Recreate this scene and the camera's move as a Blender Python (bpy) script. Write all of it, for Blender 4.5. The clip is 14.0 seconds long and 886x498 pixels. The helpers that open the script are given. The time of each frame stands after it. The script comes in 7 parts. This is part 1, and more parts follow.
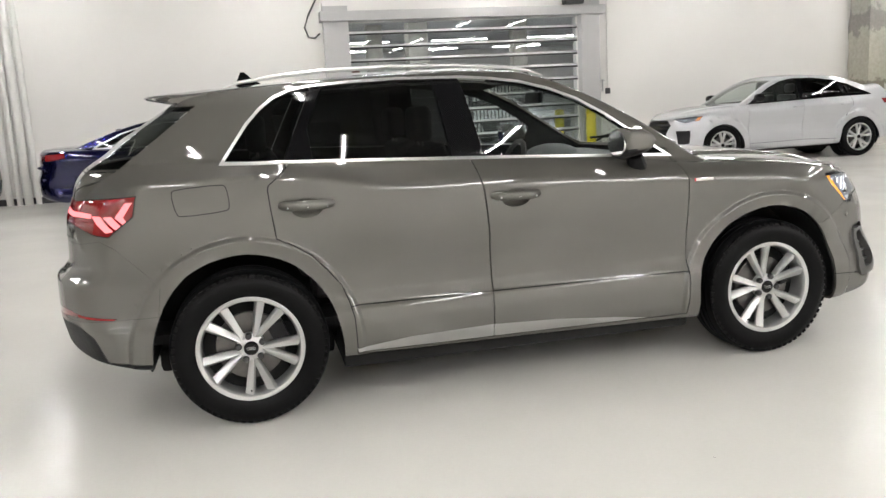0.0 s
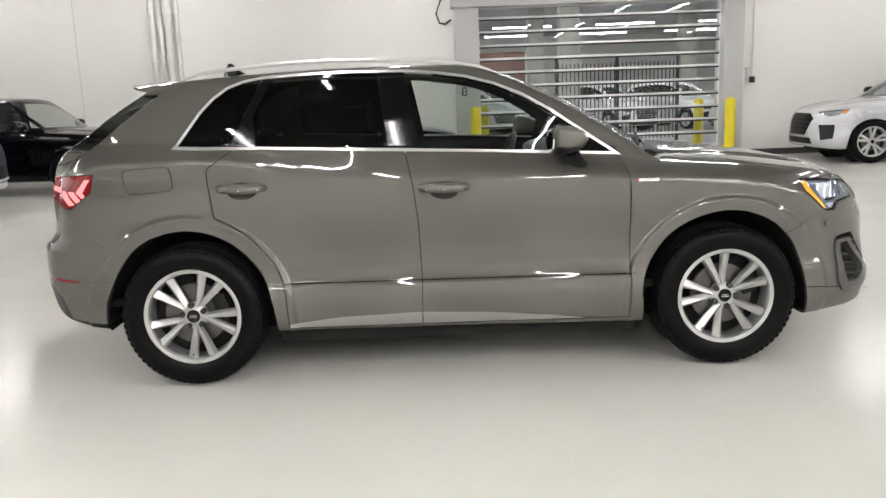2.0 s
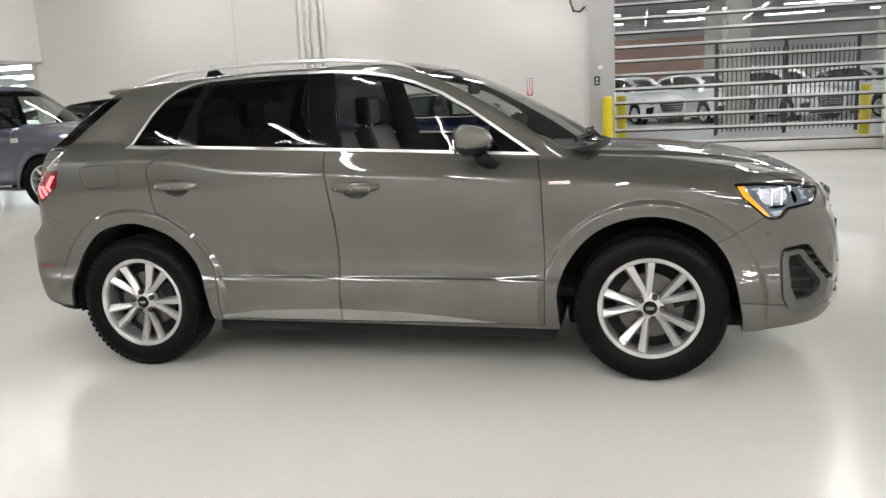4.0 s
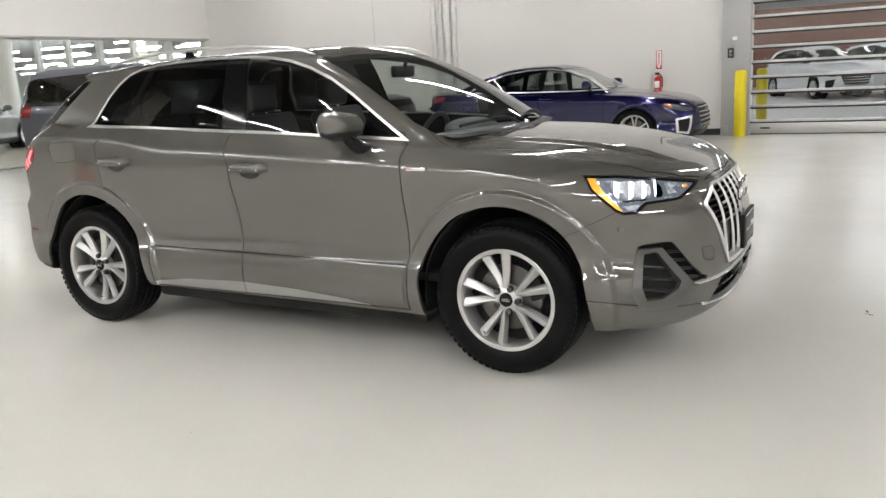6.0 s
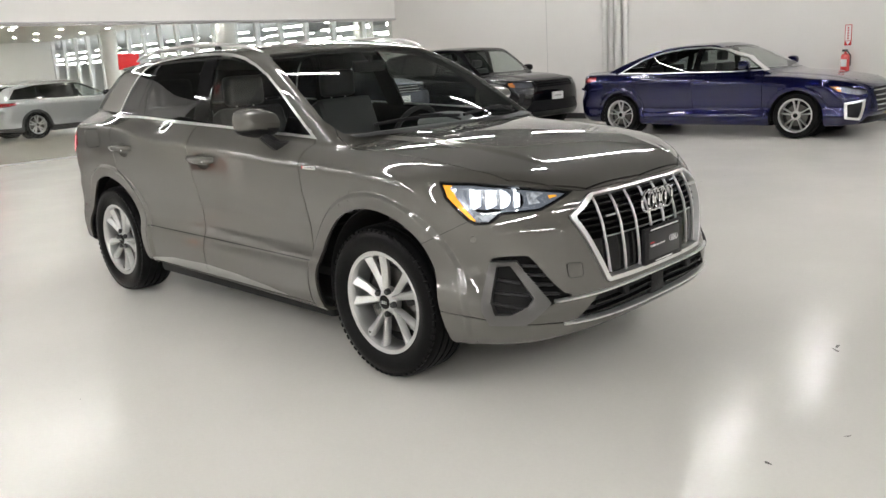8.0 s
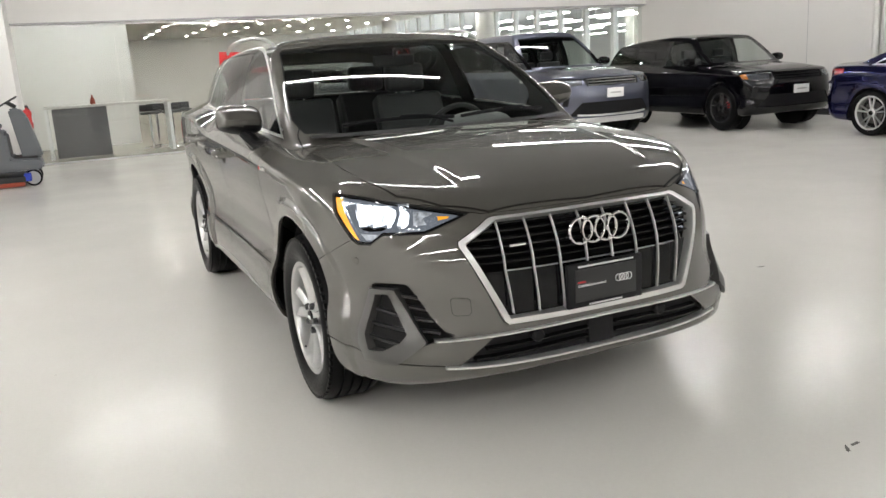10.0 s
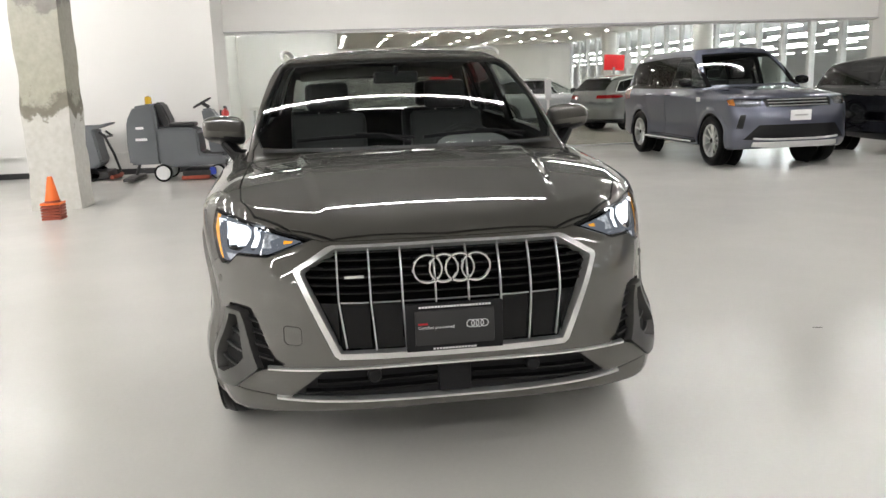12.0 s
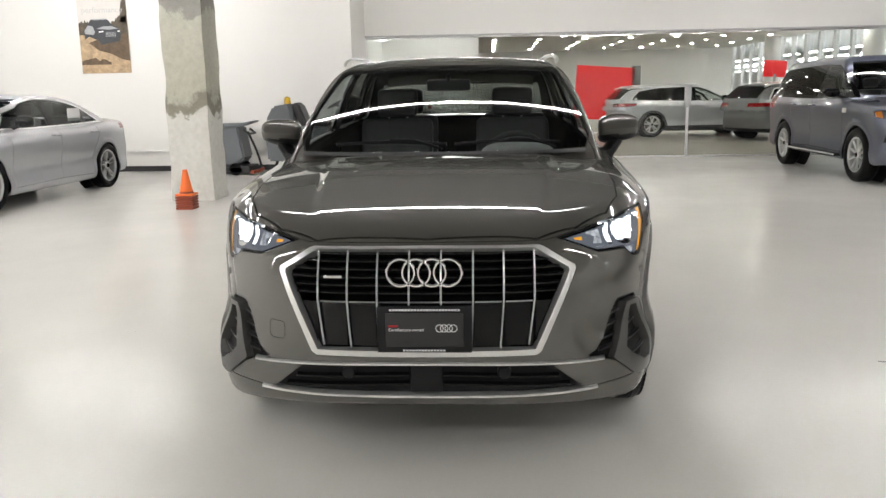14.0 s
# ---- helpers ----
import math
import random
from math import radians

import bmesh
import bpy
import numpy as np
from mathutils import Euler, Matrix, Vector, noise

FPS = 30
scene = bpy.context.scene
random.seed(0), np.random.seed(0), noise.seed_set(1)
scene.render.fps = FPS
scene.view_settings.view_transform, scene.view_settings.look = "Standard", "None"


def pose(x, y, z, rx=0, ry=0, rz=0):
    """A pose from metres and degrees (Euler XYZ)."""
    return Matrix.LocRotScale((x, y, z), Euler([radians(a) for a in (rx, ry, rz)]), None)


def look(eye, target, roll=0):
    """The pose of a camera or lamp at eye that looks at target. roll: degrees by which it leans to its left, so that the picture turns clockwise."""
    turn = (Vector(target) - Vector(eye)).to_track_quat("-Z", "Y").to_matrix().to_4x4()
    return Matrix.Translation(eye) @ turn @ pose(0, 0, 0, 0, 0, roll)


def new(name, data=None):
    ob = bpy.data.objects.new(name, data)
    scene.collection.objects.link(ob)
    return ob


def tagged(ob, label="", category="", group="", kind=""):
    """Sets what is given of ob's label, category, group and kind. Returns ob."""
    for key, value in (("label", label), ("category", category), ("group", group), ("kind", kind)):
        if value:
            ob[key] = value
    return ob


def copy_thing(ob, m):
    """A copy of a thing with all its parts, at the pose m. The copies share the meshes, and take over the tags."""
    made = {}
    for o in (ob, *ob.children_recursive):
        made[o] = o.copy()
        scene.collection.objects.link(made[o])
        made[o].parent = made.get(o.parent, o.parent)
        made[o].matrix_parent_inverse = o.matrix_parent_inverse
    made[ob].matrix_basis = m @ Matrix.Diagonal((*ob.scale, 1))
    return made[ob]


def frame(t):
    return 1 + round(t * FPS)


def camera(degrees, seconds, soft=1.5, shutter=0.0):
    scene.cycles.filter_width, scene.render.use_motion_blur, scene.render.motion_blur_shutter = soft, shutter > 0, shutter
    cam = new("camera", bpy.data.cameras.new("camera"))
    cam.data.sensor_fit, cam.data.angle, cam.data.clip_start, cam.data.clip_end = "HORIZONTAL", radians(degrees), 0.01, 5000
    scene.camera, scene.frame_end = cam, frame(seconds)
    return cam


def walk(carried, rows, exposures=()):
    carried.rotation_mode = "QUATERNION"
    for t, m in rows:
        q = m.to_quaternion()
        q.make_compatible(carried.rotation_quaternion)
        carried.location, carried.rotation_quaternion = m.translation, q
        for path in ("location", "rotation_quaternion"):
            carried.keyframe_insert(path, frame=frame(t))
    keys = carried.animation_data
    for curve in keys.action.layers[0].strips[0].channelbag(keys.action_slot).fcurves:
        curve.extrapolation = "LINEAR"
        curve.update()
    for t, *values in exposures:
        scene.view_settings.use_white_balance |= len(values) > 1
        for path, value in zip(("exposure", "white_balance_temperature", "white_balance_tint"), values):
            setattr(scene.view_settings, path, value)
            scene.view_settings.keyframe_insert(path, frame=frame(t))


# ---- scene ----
cam = camera(57.5, 14.0)
PATH = [
    (0, (-1.279, -4.521, 1.402), (-0.829, -2.605, 1.05), -3.1),
    (0.5, (-1.003, -4.606, 1.391), (-0.658, -2.667, 1.041), -2.5),
    (1, (-0.726, -4.707, 1.395), (-0.49, -2.753, 1.041), -2.1),
    (1.5, (-0.421, -4.813, 1.402), (-0.296, -2.85, 1.04), -1.9),
    (2, (-0.096, -4.801, 1.399), (-0.086, -2.836, 1.027), -2.1),
    (2.5, (0.255, -4.813, 1.398), (0.151, -2.85, 1.027), -2.6),
    (5, (2.049, -4.436, 1.4), (1.339, -2.609, 0.999), -2.9),
    (5.5, (2.451, -4.332, 1.411), (1.634, -2.554, 0.998), -3.1),
    (6, (2.78, -4.13, 1.39), (1.859, -2.406, 0.965), -3.1),
    (6.5, (3.116, -3.944, 1.401), (2.095, -2.28, 0.966), -3.0),
    (7, (3.467, -3.745, 1.424), (2.351, -2.146, 0.978), -2.9),
    (7.5, (3.752, -3.45, 1.422), (2.515, -1.944, 0.971), -2.6),
    (8, (4.048, -3.164, 1.423), (2.673, -1.785, 0.967), -3.5),
    (10.5, (4.675, -1.305, 1.366), (2.841, -0.641, 0.926), -3.2),
    (11, (4.765, -0.97, 1.36), (2.884, -0.437, 0.928), -3.0),
    (11.5, (4.806, -0.675, 1.336), (2.89, -0.276, 0.926), -2.4),
    (12, (4.814, -0.373, 1.357), (2.871, -0.111, 0.962), -1.9),
    (12.5, (4.883, -0.1, 1.363), (2.925, 0.03, 0.981), -1.5),
    (13, (4.883, 0.081, 1.359), (2.92, 0.102, 0.983), -1.1),
    (13.5, (4.9, 0.191, 1.368), (2.936, 0.127, 0.992), -1.0),
    (14, (4.908, 0.226, 1.368), (2.947, 0.108, 0.989), -1.0),
]
walk(cam, [(t, look(eye, target, roll)) for t, eye, target, roll in PATH],
     [(0, 0.07), (2.5, 0.0), (7.5, -0.08), (11, -0.06), (12.5, -0.18), (14, -0.25)])


# ---------------------------------------------------------------- world
world = bpy.data.worlds.new("world")
scene.world = world
world.use_nodes = True
world.node_tree.nodes["Background"].inputs[0].default_value = (0.75, 0.82, 0.9, 1)
world.node_tree.nodes["Background"].inputs[1].default_value = 0.15
scene.view_settings.exposure = 0.0
TUBE = 117.0

# ---------------------------------------------------------------- materials
def node(nt, kind, **values):
    n = nt.nodes.new(kind)
    for key, v in values.items():
        n.inputs[key.replace("_", " ")].default_value = v
    return n


def surface(name, colour, rough=0.5, metal=0.0, vary=0.0, scale=6.0, grain=0.0, grain_scale=180.0, bump=0.0, bump_scale=60.0, coat=0.0, spec=0.5, rough_vary=0.0, emit=None, strength=0.0):
    """A principled material with cloudy variation, fine grain and relief in object metres."""
    m = bpy.data.materials.new(name)
    m.use_nodes = True
    nt = m.node_tree
    b = nt.nodes["Principled BSDF"]
    b.inputs["Base Color"].default_value = (*colour, 1)
    b.inputs["Roughness"].default_value = rough
    b.inputs["Metallic"].default_value = metal
    b.inputs["Coat Weight"].default_value = coat
    b.inputs["Coat Roughness"].default_value = 0.025
    b.inputs["Coat IOR"].default_value = 1.62
    b.inputs["Specular IOR Level"].default_value = spec
    if emit:
        b.inputs["Emission Color"].default_value = (*emit, 1)
        b.inputs["Emission Strength"].default_value = strength
    if vary or grain or bump or rough_vary:
        co = nt.nodes.new("ShaderNodeTexCoord")
        n1 = node(nt, "ShaderNodeTexNoise", Scale=scale, Detail=5.0, Roughness=0.6)
        n2 = node(nt, "ShaderNodeTexNoise", Scale=grain_scale, Detail=2.0)
        nt.links.new(co.outputs["Object"], n1.inputs["Vector"])
        nt.links.new(co.outputs["Object"], n2.inputs["Vector"])
        hsv = node(nt, "ShaderNodeHueSaturation", Color=(*colour, 1))
        mul = nt.nodes.new("ShaderNodeMath")
        mul.operation = "MULTIPLY_ADD"
        mul.inputs[1].default_value, mul.inputs[2].default_value = 2 * vary, 1 - vary
        nt.links.new(n1.outputs["Fac"], mul.inputs[0])
        mul2 = nt.nodes.new("ShaderNodeMath")
        mul2.operation = "MULTIPLY_ADD"
        mul2.inputs[1].default_value = 2 * grain
        sub = nt.nodes.new("ShaderNodeMath")
        sub.operation = "SUBTRACT"
        sub.inputs[1].default_value = grain
        nt.links.new(mul.outputs[0], sub.inputs[0])
        nt.links.new(sub.outputs[0], mul2.inputs[2])
        nt.links.new(n2.outputs["Fac"], mul2.inputs[0])
        nt.links.new(mul2.outputs[0], hsv.inputs["Value"])
        nt.links.new(hsv.outputs[0], b.inputs["Base Color"])
        if rough_vary:
            r = nt.nodes.new("ShaderNodeMath")
            r.operation = "MULTIPLY_ADD"
            r.inputs[1].default_value, r.inputs[2].default_value = 2 * rough_vary, rough - rough_vary
            nt.links.new(n1.outputs["Fac"], r.inputs[0])
            nt.links.new(r.outputs[0], b.inputs["Roughness"])
        if bump:
            n3 = node(nt, "ShaderNodeTexNoise", Scale=bump_scale, Detail=4.0)
            nt.links.new(co.outputs["Object"], n3.inputs["Vector"])
            bp = node(nt, "ShaderNodeBump", Strength=bump, Distance=0.004)
            nt.links.new(n3.outputs["Fac"], bp.inputs["Height"])
            nt.links.new(bp.outputs[0], b.inputs["Normal"])
    return m


def paint(name, colour, metal=0.0, rough=0.35, flake=0.06, coat=1.0):
    """Car paint: a metallic base under a clear coat."""
    return surface(name, colour, rough, metal, vary=0.02, scale=3, grain=flake, grain_scale=900, coat=coat, spec=0.12)


def glazing(name, tint, ior=1.5, rough=0.0):
    """Thin glass: tinted transparency with Fresnel gloss."""
    m = bpy.data.materials.new(name)
    m.use_nodes = True
    nt = m.node_tree
    nt.nodes.remove(nt.nodes["Principled BSDF"])
    out = nt.nodes["Material Output"]
    tr = node(nt, "ShaderNodeBsdfTransparent", Color=(*tint, 1))
    gl = node(nt, "ShaderNodeBsdfGlossy", Roughness=rough)
    lw = node(nt, "ShaderNodeLayerWeight", Blend=0.5)
    f0 = ((ior - 1) / (ior + 1)) ** 2
    pw = nt.nodes.new("ShaderNodeMath")
    pw.operation = "POWER"
    pw.inputs[1].default_value = 5.0
    fr = nt.nodes.new("ShaderNodeMath")
    fr.operation = "MULTIPLY_ADD"
    fr.inputs[1].default_value, fr.inputs[2].default_value = 1 - 1.2 * f0, 1.2 * f0
    nt.links.new(lw.outputs["Facing"], pw.inputs[0])
    nt.links.new(pw.outputs[0], fr.inputs[0])
    mix = nt.nodes.new("ShaderNodeMixShader")
    nt.links.new(fr.outputs[0], mix.inputs[0])
    nt.links.new(tr.outputs[0], mix.inputs[1])
    nt.links.new(gl.outputs[0], mix.inputs[2])
    nt.links.new(mix.outputs[0], out.inputs["Surface"])
    return m


def glowing(name, colour, strength):
    m = bpy.data.materials.new(name)
    m.use_nodes = True
    nt = m.node_tree
    nt.nodes.remove(nt.nodes["Principled BSDF"])
    e = node(nt, "ShaderNodeEmission", Color=(*colour, 1), Strength=strength)
    nt.links.new(e.outputs[0], nt.nodes["Material Output"].inputs["Surface"])
    return m


GREY_PAINT = paint("grey paint", (0.088, 0.085, 0.075), 0.3, 0.5)
GREY_PAINT.node_tree.nodes["Principled BSDF"].inputs["Coat IOR"].default_value = 1.78
BLUE_PAINT = paint("blue paint", (0.0018, 0.0025, 0.05), 0.75, 0.22, 0.1, 0.9)
SILVER_PAINT = paint("silver paint", (0.5, 0.51, 0.54), 0.75, 0.35)
PALE_PAINT = paint("pale silver paint", (0.5, 0.51, 0.53), 0.4, 0.4)
WHITE_PAINT = paint("white paint", (0.72, 0.72, 0.72), 0.1, 0.4)
SLATE_PAINT = paint("slate blue paint", (0.1, 0.108, 0.145), 0.65, 0.34)
BLACK_PAINT = paint("black paint", (0.002, 0.002, 0.003), 0.0, 0.12, 0.0, 0.3)
OLD_PAINT = paint("old grey paint", (0.14, 0.14, 0.138), 0.4, 0.45)
GLOSS_BLACK = surface("gloss black", (0.004, 0.004, 0.0045), 0.06, spec=0.25)
BLACK_PLASTIC = surface("black plastic", (0.007, 0.007, 0.008), 0.5, spec=0.25, grain=0.2, grain_scale=500, bump=0.2, bump_scale=700)
DARK_VOID = surface("dark void", (0.004, 0.004, 0.004), 0.9)
CHROME = surface("satin chrome", (0.78, 0.78, 0.77), 0.3, 0.8, grain=0.02, spec=0.8)
BRIGHT_CHROME = surface("bright chrome", (0.85, 0.85, 0.85), 0.06, 1.0)
ALLOY = surface("silver alloy", (0.56, 0.565, 0.56), 0.28, 0.75, grain=0.04, grain_scale=900, coat=0.6)
DARK_ALLOY = surface("dark alloy", (0.03, 0.03, 0.032), 0.35, 0.5, coat=0.5)
RUBBER = surface("tyre rubber", (0.004, 0.004, 0.0043), 0.36, spec=0.09, vary=0.25, scale=14, grain=0.15, bump=0.15, bump_scale=300)
BLACK_GLOSS_SLAT = surface("black moulded slat", (0.02, 0.02, 0.021), 0.28, spec=0.4)
STEEL = surface("brake steel", (0.13, 0.125, 0.12), 0.4, 1.0, vary=0.2, scale=30)
SATIN_GREY = surface("satin grey trim", (0.2, 0.2, 0.195), 0.32, 0.7)
SILL_SILVER = surface("satin silver sill", (0.32, 0.32, 0.31), 0.3, 0.6)
TAIL_RED = surface("tail lamp red", (0.13, 0.002, 0.003), 0.1, coat=0.6, vary=0.6, scale=25, emit=(1, 0.012, 0.02), strength=0.07)
TAIL_GLOW = glowing("tail lamp glow", (1.0, 0.27, 0.28), 1.8)
RED_PLASTIC = surface("red reflector", (0.25, 0.01, 0.012), 0.12, coat=1.0)
AMBER = surface("amber lens", (0.75, 0.28, 0.015), 0.15, vary=0.5, scale=30, coat=1.0, emit=(1.0, 0.47, 0.04), strength=0.8)
# reflector silver; weak emission stands in for lamplight falling on the bowl
LAMP_BACK_GLOW = surface("headlamp reflector", (0.62, 0.63, 0.65), 0.14, 0.85, vary=0.6, scale=26, emit=(0.8, 0.88, 1.0), strength=0.2)


def led_glow(name, low, high, scale):
    """Light-emitting strips with brighter and dimmer spots."""
    m = glowing(name, (0.9, 0.95, 1.0), high)
    nt = m.node_tree
    co = nt.nodes.new("ShaderNodeTexCoord")
    n = node(nt, "ShaderNodeTexNoise", Scale=scale, Detail=2.0)
    r = nt.nodes.new("ShaderNodeMapRange")
    for k, v in (("From Min", 0.35), ("From Max", 0.65), ("To Min", low), ("To Max", high)):
        r.inputs[k].default_value = v
    nt.links.new(co.outputs["Object"], n.inputs["Vector"])
    nt.links.new(n.outputs["Fac"], r.inputs["Value"])
    nt.links.new(r.outputs[0], nt.nodes["Emission"].inputs["Strength"])
    return m


LAMP_WHITE = led_glow("headlamp glow", 2.0, 7.0, 24.0)
LAMP_SOFT = led_glow("headlamp side glow", 0.25, 0.8, 40.0)
LAMP_OFF = surface("unlit headlamp reflector", (0.16, 0.165, 0.175), 0.2, 0.6, vary=0.9, scale=30)
LENS = glazing("clear lens", (0.95, 0.96, 0.98), 1.5)
GLASS_CLEAR = glazing("windscreen glass", (0.77, 0.81, 0.79), 1.6)
GLASS_MID = glazing("tinted car glass", (0.38, 0.41, 0.4), 1.52)
GLASS_DARK = glazing("privacy glass", (0.06, 0.065, 0.065), 1.52)
GLASS_REAR = glazing("tinted rear glass", (0.36, 0.38, 0.37), 1.52)
GLASS_WALL = glazing("partition glass", (0.93, 0.95, 0.94), 1.45)
SEAT_LEATHER = surface("black leather", (0.025, 0.025, 0.027), 0.45, vary=0.2, scale=20, bump=0.3, bump_scale=250)
DASH = surface("dashboard plastic", (0.16, 0.162, 0.165), 0.6, grain=0.2, bump=0.2, bump_scale=500)
FLOOR_EPOXY = surface("grey epoxy floor", (0.665, 0.655, 0.612), 0.2, spec=0.24, vary=0.07, scale=0.8, grain=0.03, grain_scale=60, rough_vary=0.05, bump=0.03, bump_scale=12)
WALL_WHITE = surface("white wall paint", (0.73, 0.72, 0.695), 0.7, vary=0.03, scale=0.7, grain=0.02, grain_scale=90, bump=0.08, bump_scale=140)
HEADLINER = surface("dark grey headliner", (0.05, 0.05, 0.05), 0.9, vary=0.05, grain=0.05)
CEILING_GREY = surface("ceiling paint", (0.08, 0.08, 0.078), 0.8, vary=0.06, scale=1.2)
STEEL_GREY = surface("grey painted steel", (0.42, 0.42, 0.42), 0.45, vary=0.05, scale=3, grain=0.03)
TUBE_LIGHT = glowing("light tube", (1.0, 0.972, 0.95), TUBE)
YELLOW = surface("yellow paint", (0.75, 0.62, 0.01), 0.4, vary=0.08, scale=8, bump=0.1)


# ---------------------------------------------------------------- builders
def mesh_object(name, verts, faces, material, parent=None, label="", normals=None, smooth=True):
    me = bpy.data.meshes.new(name)
    me.from_pydata([tuple(v) for v in verts], [], [tuple(f) for f in faces])
    me.materials.append(material)
    me.polygons.foreach_set("use_smooth", [smooth] * len(me.polygons))
    me.update()
    if normals is not None:
        me.normals_split_custom_set_from_vertices([tuple(n) for n in normals])
    ob = new(name, me)
    if parent:
        ob.parent = parent
    return tagged(ob, label)


def part(name, bm, material, parent, label="", angle=35):
    """Links a bmesh as one mesh object under a thing or a part."""
    bmesh.ops.recalc_face_normals(bm, faces=bm.faces[:])
    me = bpy.data.meshes.new(name)
    for e in bm.edges:
        e.smooth = not (len(e.link_faces) == 2 and e.calc_face_angle(0) > radians(angle))
    for f in bm.faces:
        f.smooth = True
    bm.to_mesh(me)
    bm.free()
    me.materials.append(material)
    ob = new(name, me)
    if parent:
        ob.parent = parent
    return tagged(ob, label)


def thing(name, m, label, category, group="", kind=""):
    ob = new(name)
    ob.empty_display_size = 0.1
    ob.matrix_basis = m
    return tagged(ob, label, category, group, kind)


def box(x0, x1, y0, y1, z0, z1, bevel=0.0, segments=2, bm=None):
    bm = bm or bmesh.new()
    made = bmesh.ops.create_cube(bm, size=1)["verts"]
    for v in made:
        v.co = ((x0 + x1) / 2 + v.co.x * (x1 - x0), (y0 + y1) / 2 + v.co.y * (y1 - y0), (z0 + z1) / 2 + v.co.z * (z1 - z0))
    if bevel:
        es = list({e for v in made for e in v.link_edges})
        bmesh.ops.bevel(bm, geom=es, offset=bevel, segments=segments, affect="EDGES", profile=0.6)
    return bm


def lathe(profile, n=48, axis="Y", bm=None, closed=False):
    """Turns (radius, along) pairs about an axis through the origin."""
    bm = bm or bmesh.new()
    rings = []
    for r, a in profile:
        ring = []
        for k in range(n):
            t = 2 * math.pi * k / n
            c, s = r * math.cos(t), r * math.sin(t)
            ring.append(bm.verts.new({"X": (a, c, s), "Y": (c, a, s), "Z": (c, s, a)}[axis]))
        rings.append(ring)
    pairs = list(zip(rings, rings[1:])) + ([(rings[-1], rings[0])] if closed else [])
    for p, q in pairs:
        for k in range(n):
            bm.faces.new((p[k], p[(k + 1) % n], q[(k + 1) % n], q[k]))
    if not closed:
        if profile[0][0] > 1e-6:
            bm.faces.new(rings[0])
        if profile[-1][0] > 1e-6:
            bm.faces.new(rings[-1])
    return bm


def tube(points, radius, n=8, bm=None, flat=1.0):
    """A rod swept along points."""
    bm = bm or bmesh.new()
    ps = [Vector(p) for p in points]
    rings = []
    for i, p in enumerate(ps):
        d = (ps[min(i + 1, len(ps) - 1)] - ps[max(i - 1, 0)]).normalized()
        u = d.cross(Vector((0, 0, 1)))
        if u.length < 0.1:
            u = d.cross(Vector((0, 1, 0)))
        u.normalize()
        w = u.cross(d)
        r = radius[i] if isinstance(radius, (list, tuple)) else radius
        rings.append([bm.verts.new(p + (u * math.cos(2 * math.pi * k / n) + w * math.sin(2 * math.pi * k / n) * flat) * r) for k in range(n)])
    for a, b in zip(rings, rings[1:]):
        for k in range(n):
            bm.faces.new((a[k], a[(k + 1) % n], b[(k + 1) % n], b[k]))
    bm.faces.new(rings[0])
    bm.faces.new(rings[-1])
    return bm


def prism(poly, lo, hi, plane="xz", bevel=0.0, bm=None):
    """A flat outline pushed out along the third axis from lo to hi."""
    bm = bm or bmesh.new()

    def at(p, d):
        return {"xz": (p[0], d, p[1]), "yz": (d, p[0], p[1]), "xy": (p[0], p[1], d)}[plane]
    a = [bm.verts.new(at(p, lo)) for p in poly]
    b = [bm.verts.new(at(p, hi)) for p in poly]
    n = len(poly)
    fs = [bm.faces.new(a), bm.faces.new(b)]
    for k in range(n):
        fs.append(bm.faces.new((a[k], a[(k + 1) % n], b[(k + 1) % n], b[k])))
    if bevel:
        bmesh.ops.recalc_face_normals(bm, faces=fs)
        bmesh.ops.bevel(bm, geom=list({e for f in fs for e in f.edges}), offset=bevel, segments=2, affect="EDGES")
    return bm


def slab(name, x0, x1, y0, y1, z0, z1, material, label, category, bevel=0.0):
    ob = part(name, box(x0, x1, y0, y1, z0, z1, bevel), material, None, label)
    return tagged(ob, "", category, "", "structure")

# ---------------------------------------------------------------- car bodies
def pch(pts):
    """A monotone cubic through (q, value) pairs."""
    q = np.array([p[0] for p in pts], float)
    v = np.array([p[1] for p in pts], float)
    h, d = np.diff(q), np.diff(v) / np.diff(q)
    m = np.zeros(len(q))
    m[0], m[-1] = d[0], d[-1]
    for i in range(1, len(q) - 1):
        if d[i - 1] * d[i] > 0:
            a, b = 2 * h[i] + h[i - 1], h[i] + 2 * h[i - 1]
            m[i] = (a + b) / (a / d[i - 1] + b / d[i])

    def at(u):
        u = np.asarray(u, float)
        i = np.clip(np.searchsorted(q, u) - 1, 0, len(q) - 2)
        s = np.clip((u - q[i]) / h[i], 0, 1)
        c = ((1 + 2 * s) * (1 - s) ** 2 * v[i] + s * (1 - s) ** 2 * h[i] * m[i]
             + s * s * (3 - 2 * s) * v[i + 1] + s * s * (s - 1) * h[i] * m[i + 1])
        return c + np.minimum(u - q[0], 0) * m[0] + np.maximum(u - q[-1], 0) * m[-1]
    return at


def smax(a, b, r):
    return np.maximum(a, b) + np.maximum(r - np.abs(a - b), 0) ** 2 / (4 * r)


def smin(a, b, r):
    return -smax(-a, -b, r)


def step(a, b, u):
    s = np.clip((u - a) / (b - a), 0, 1)
    return s * s * (3 - 2 * s)


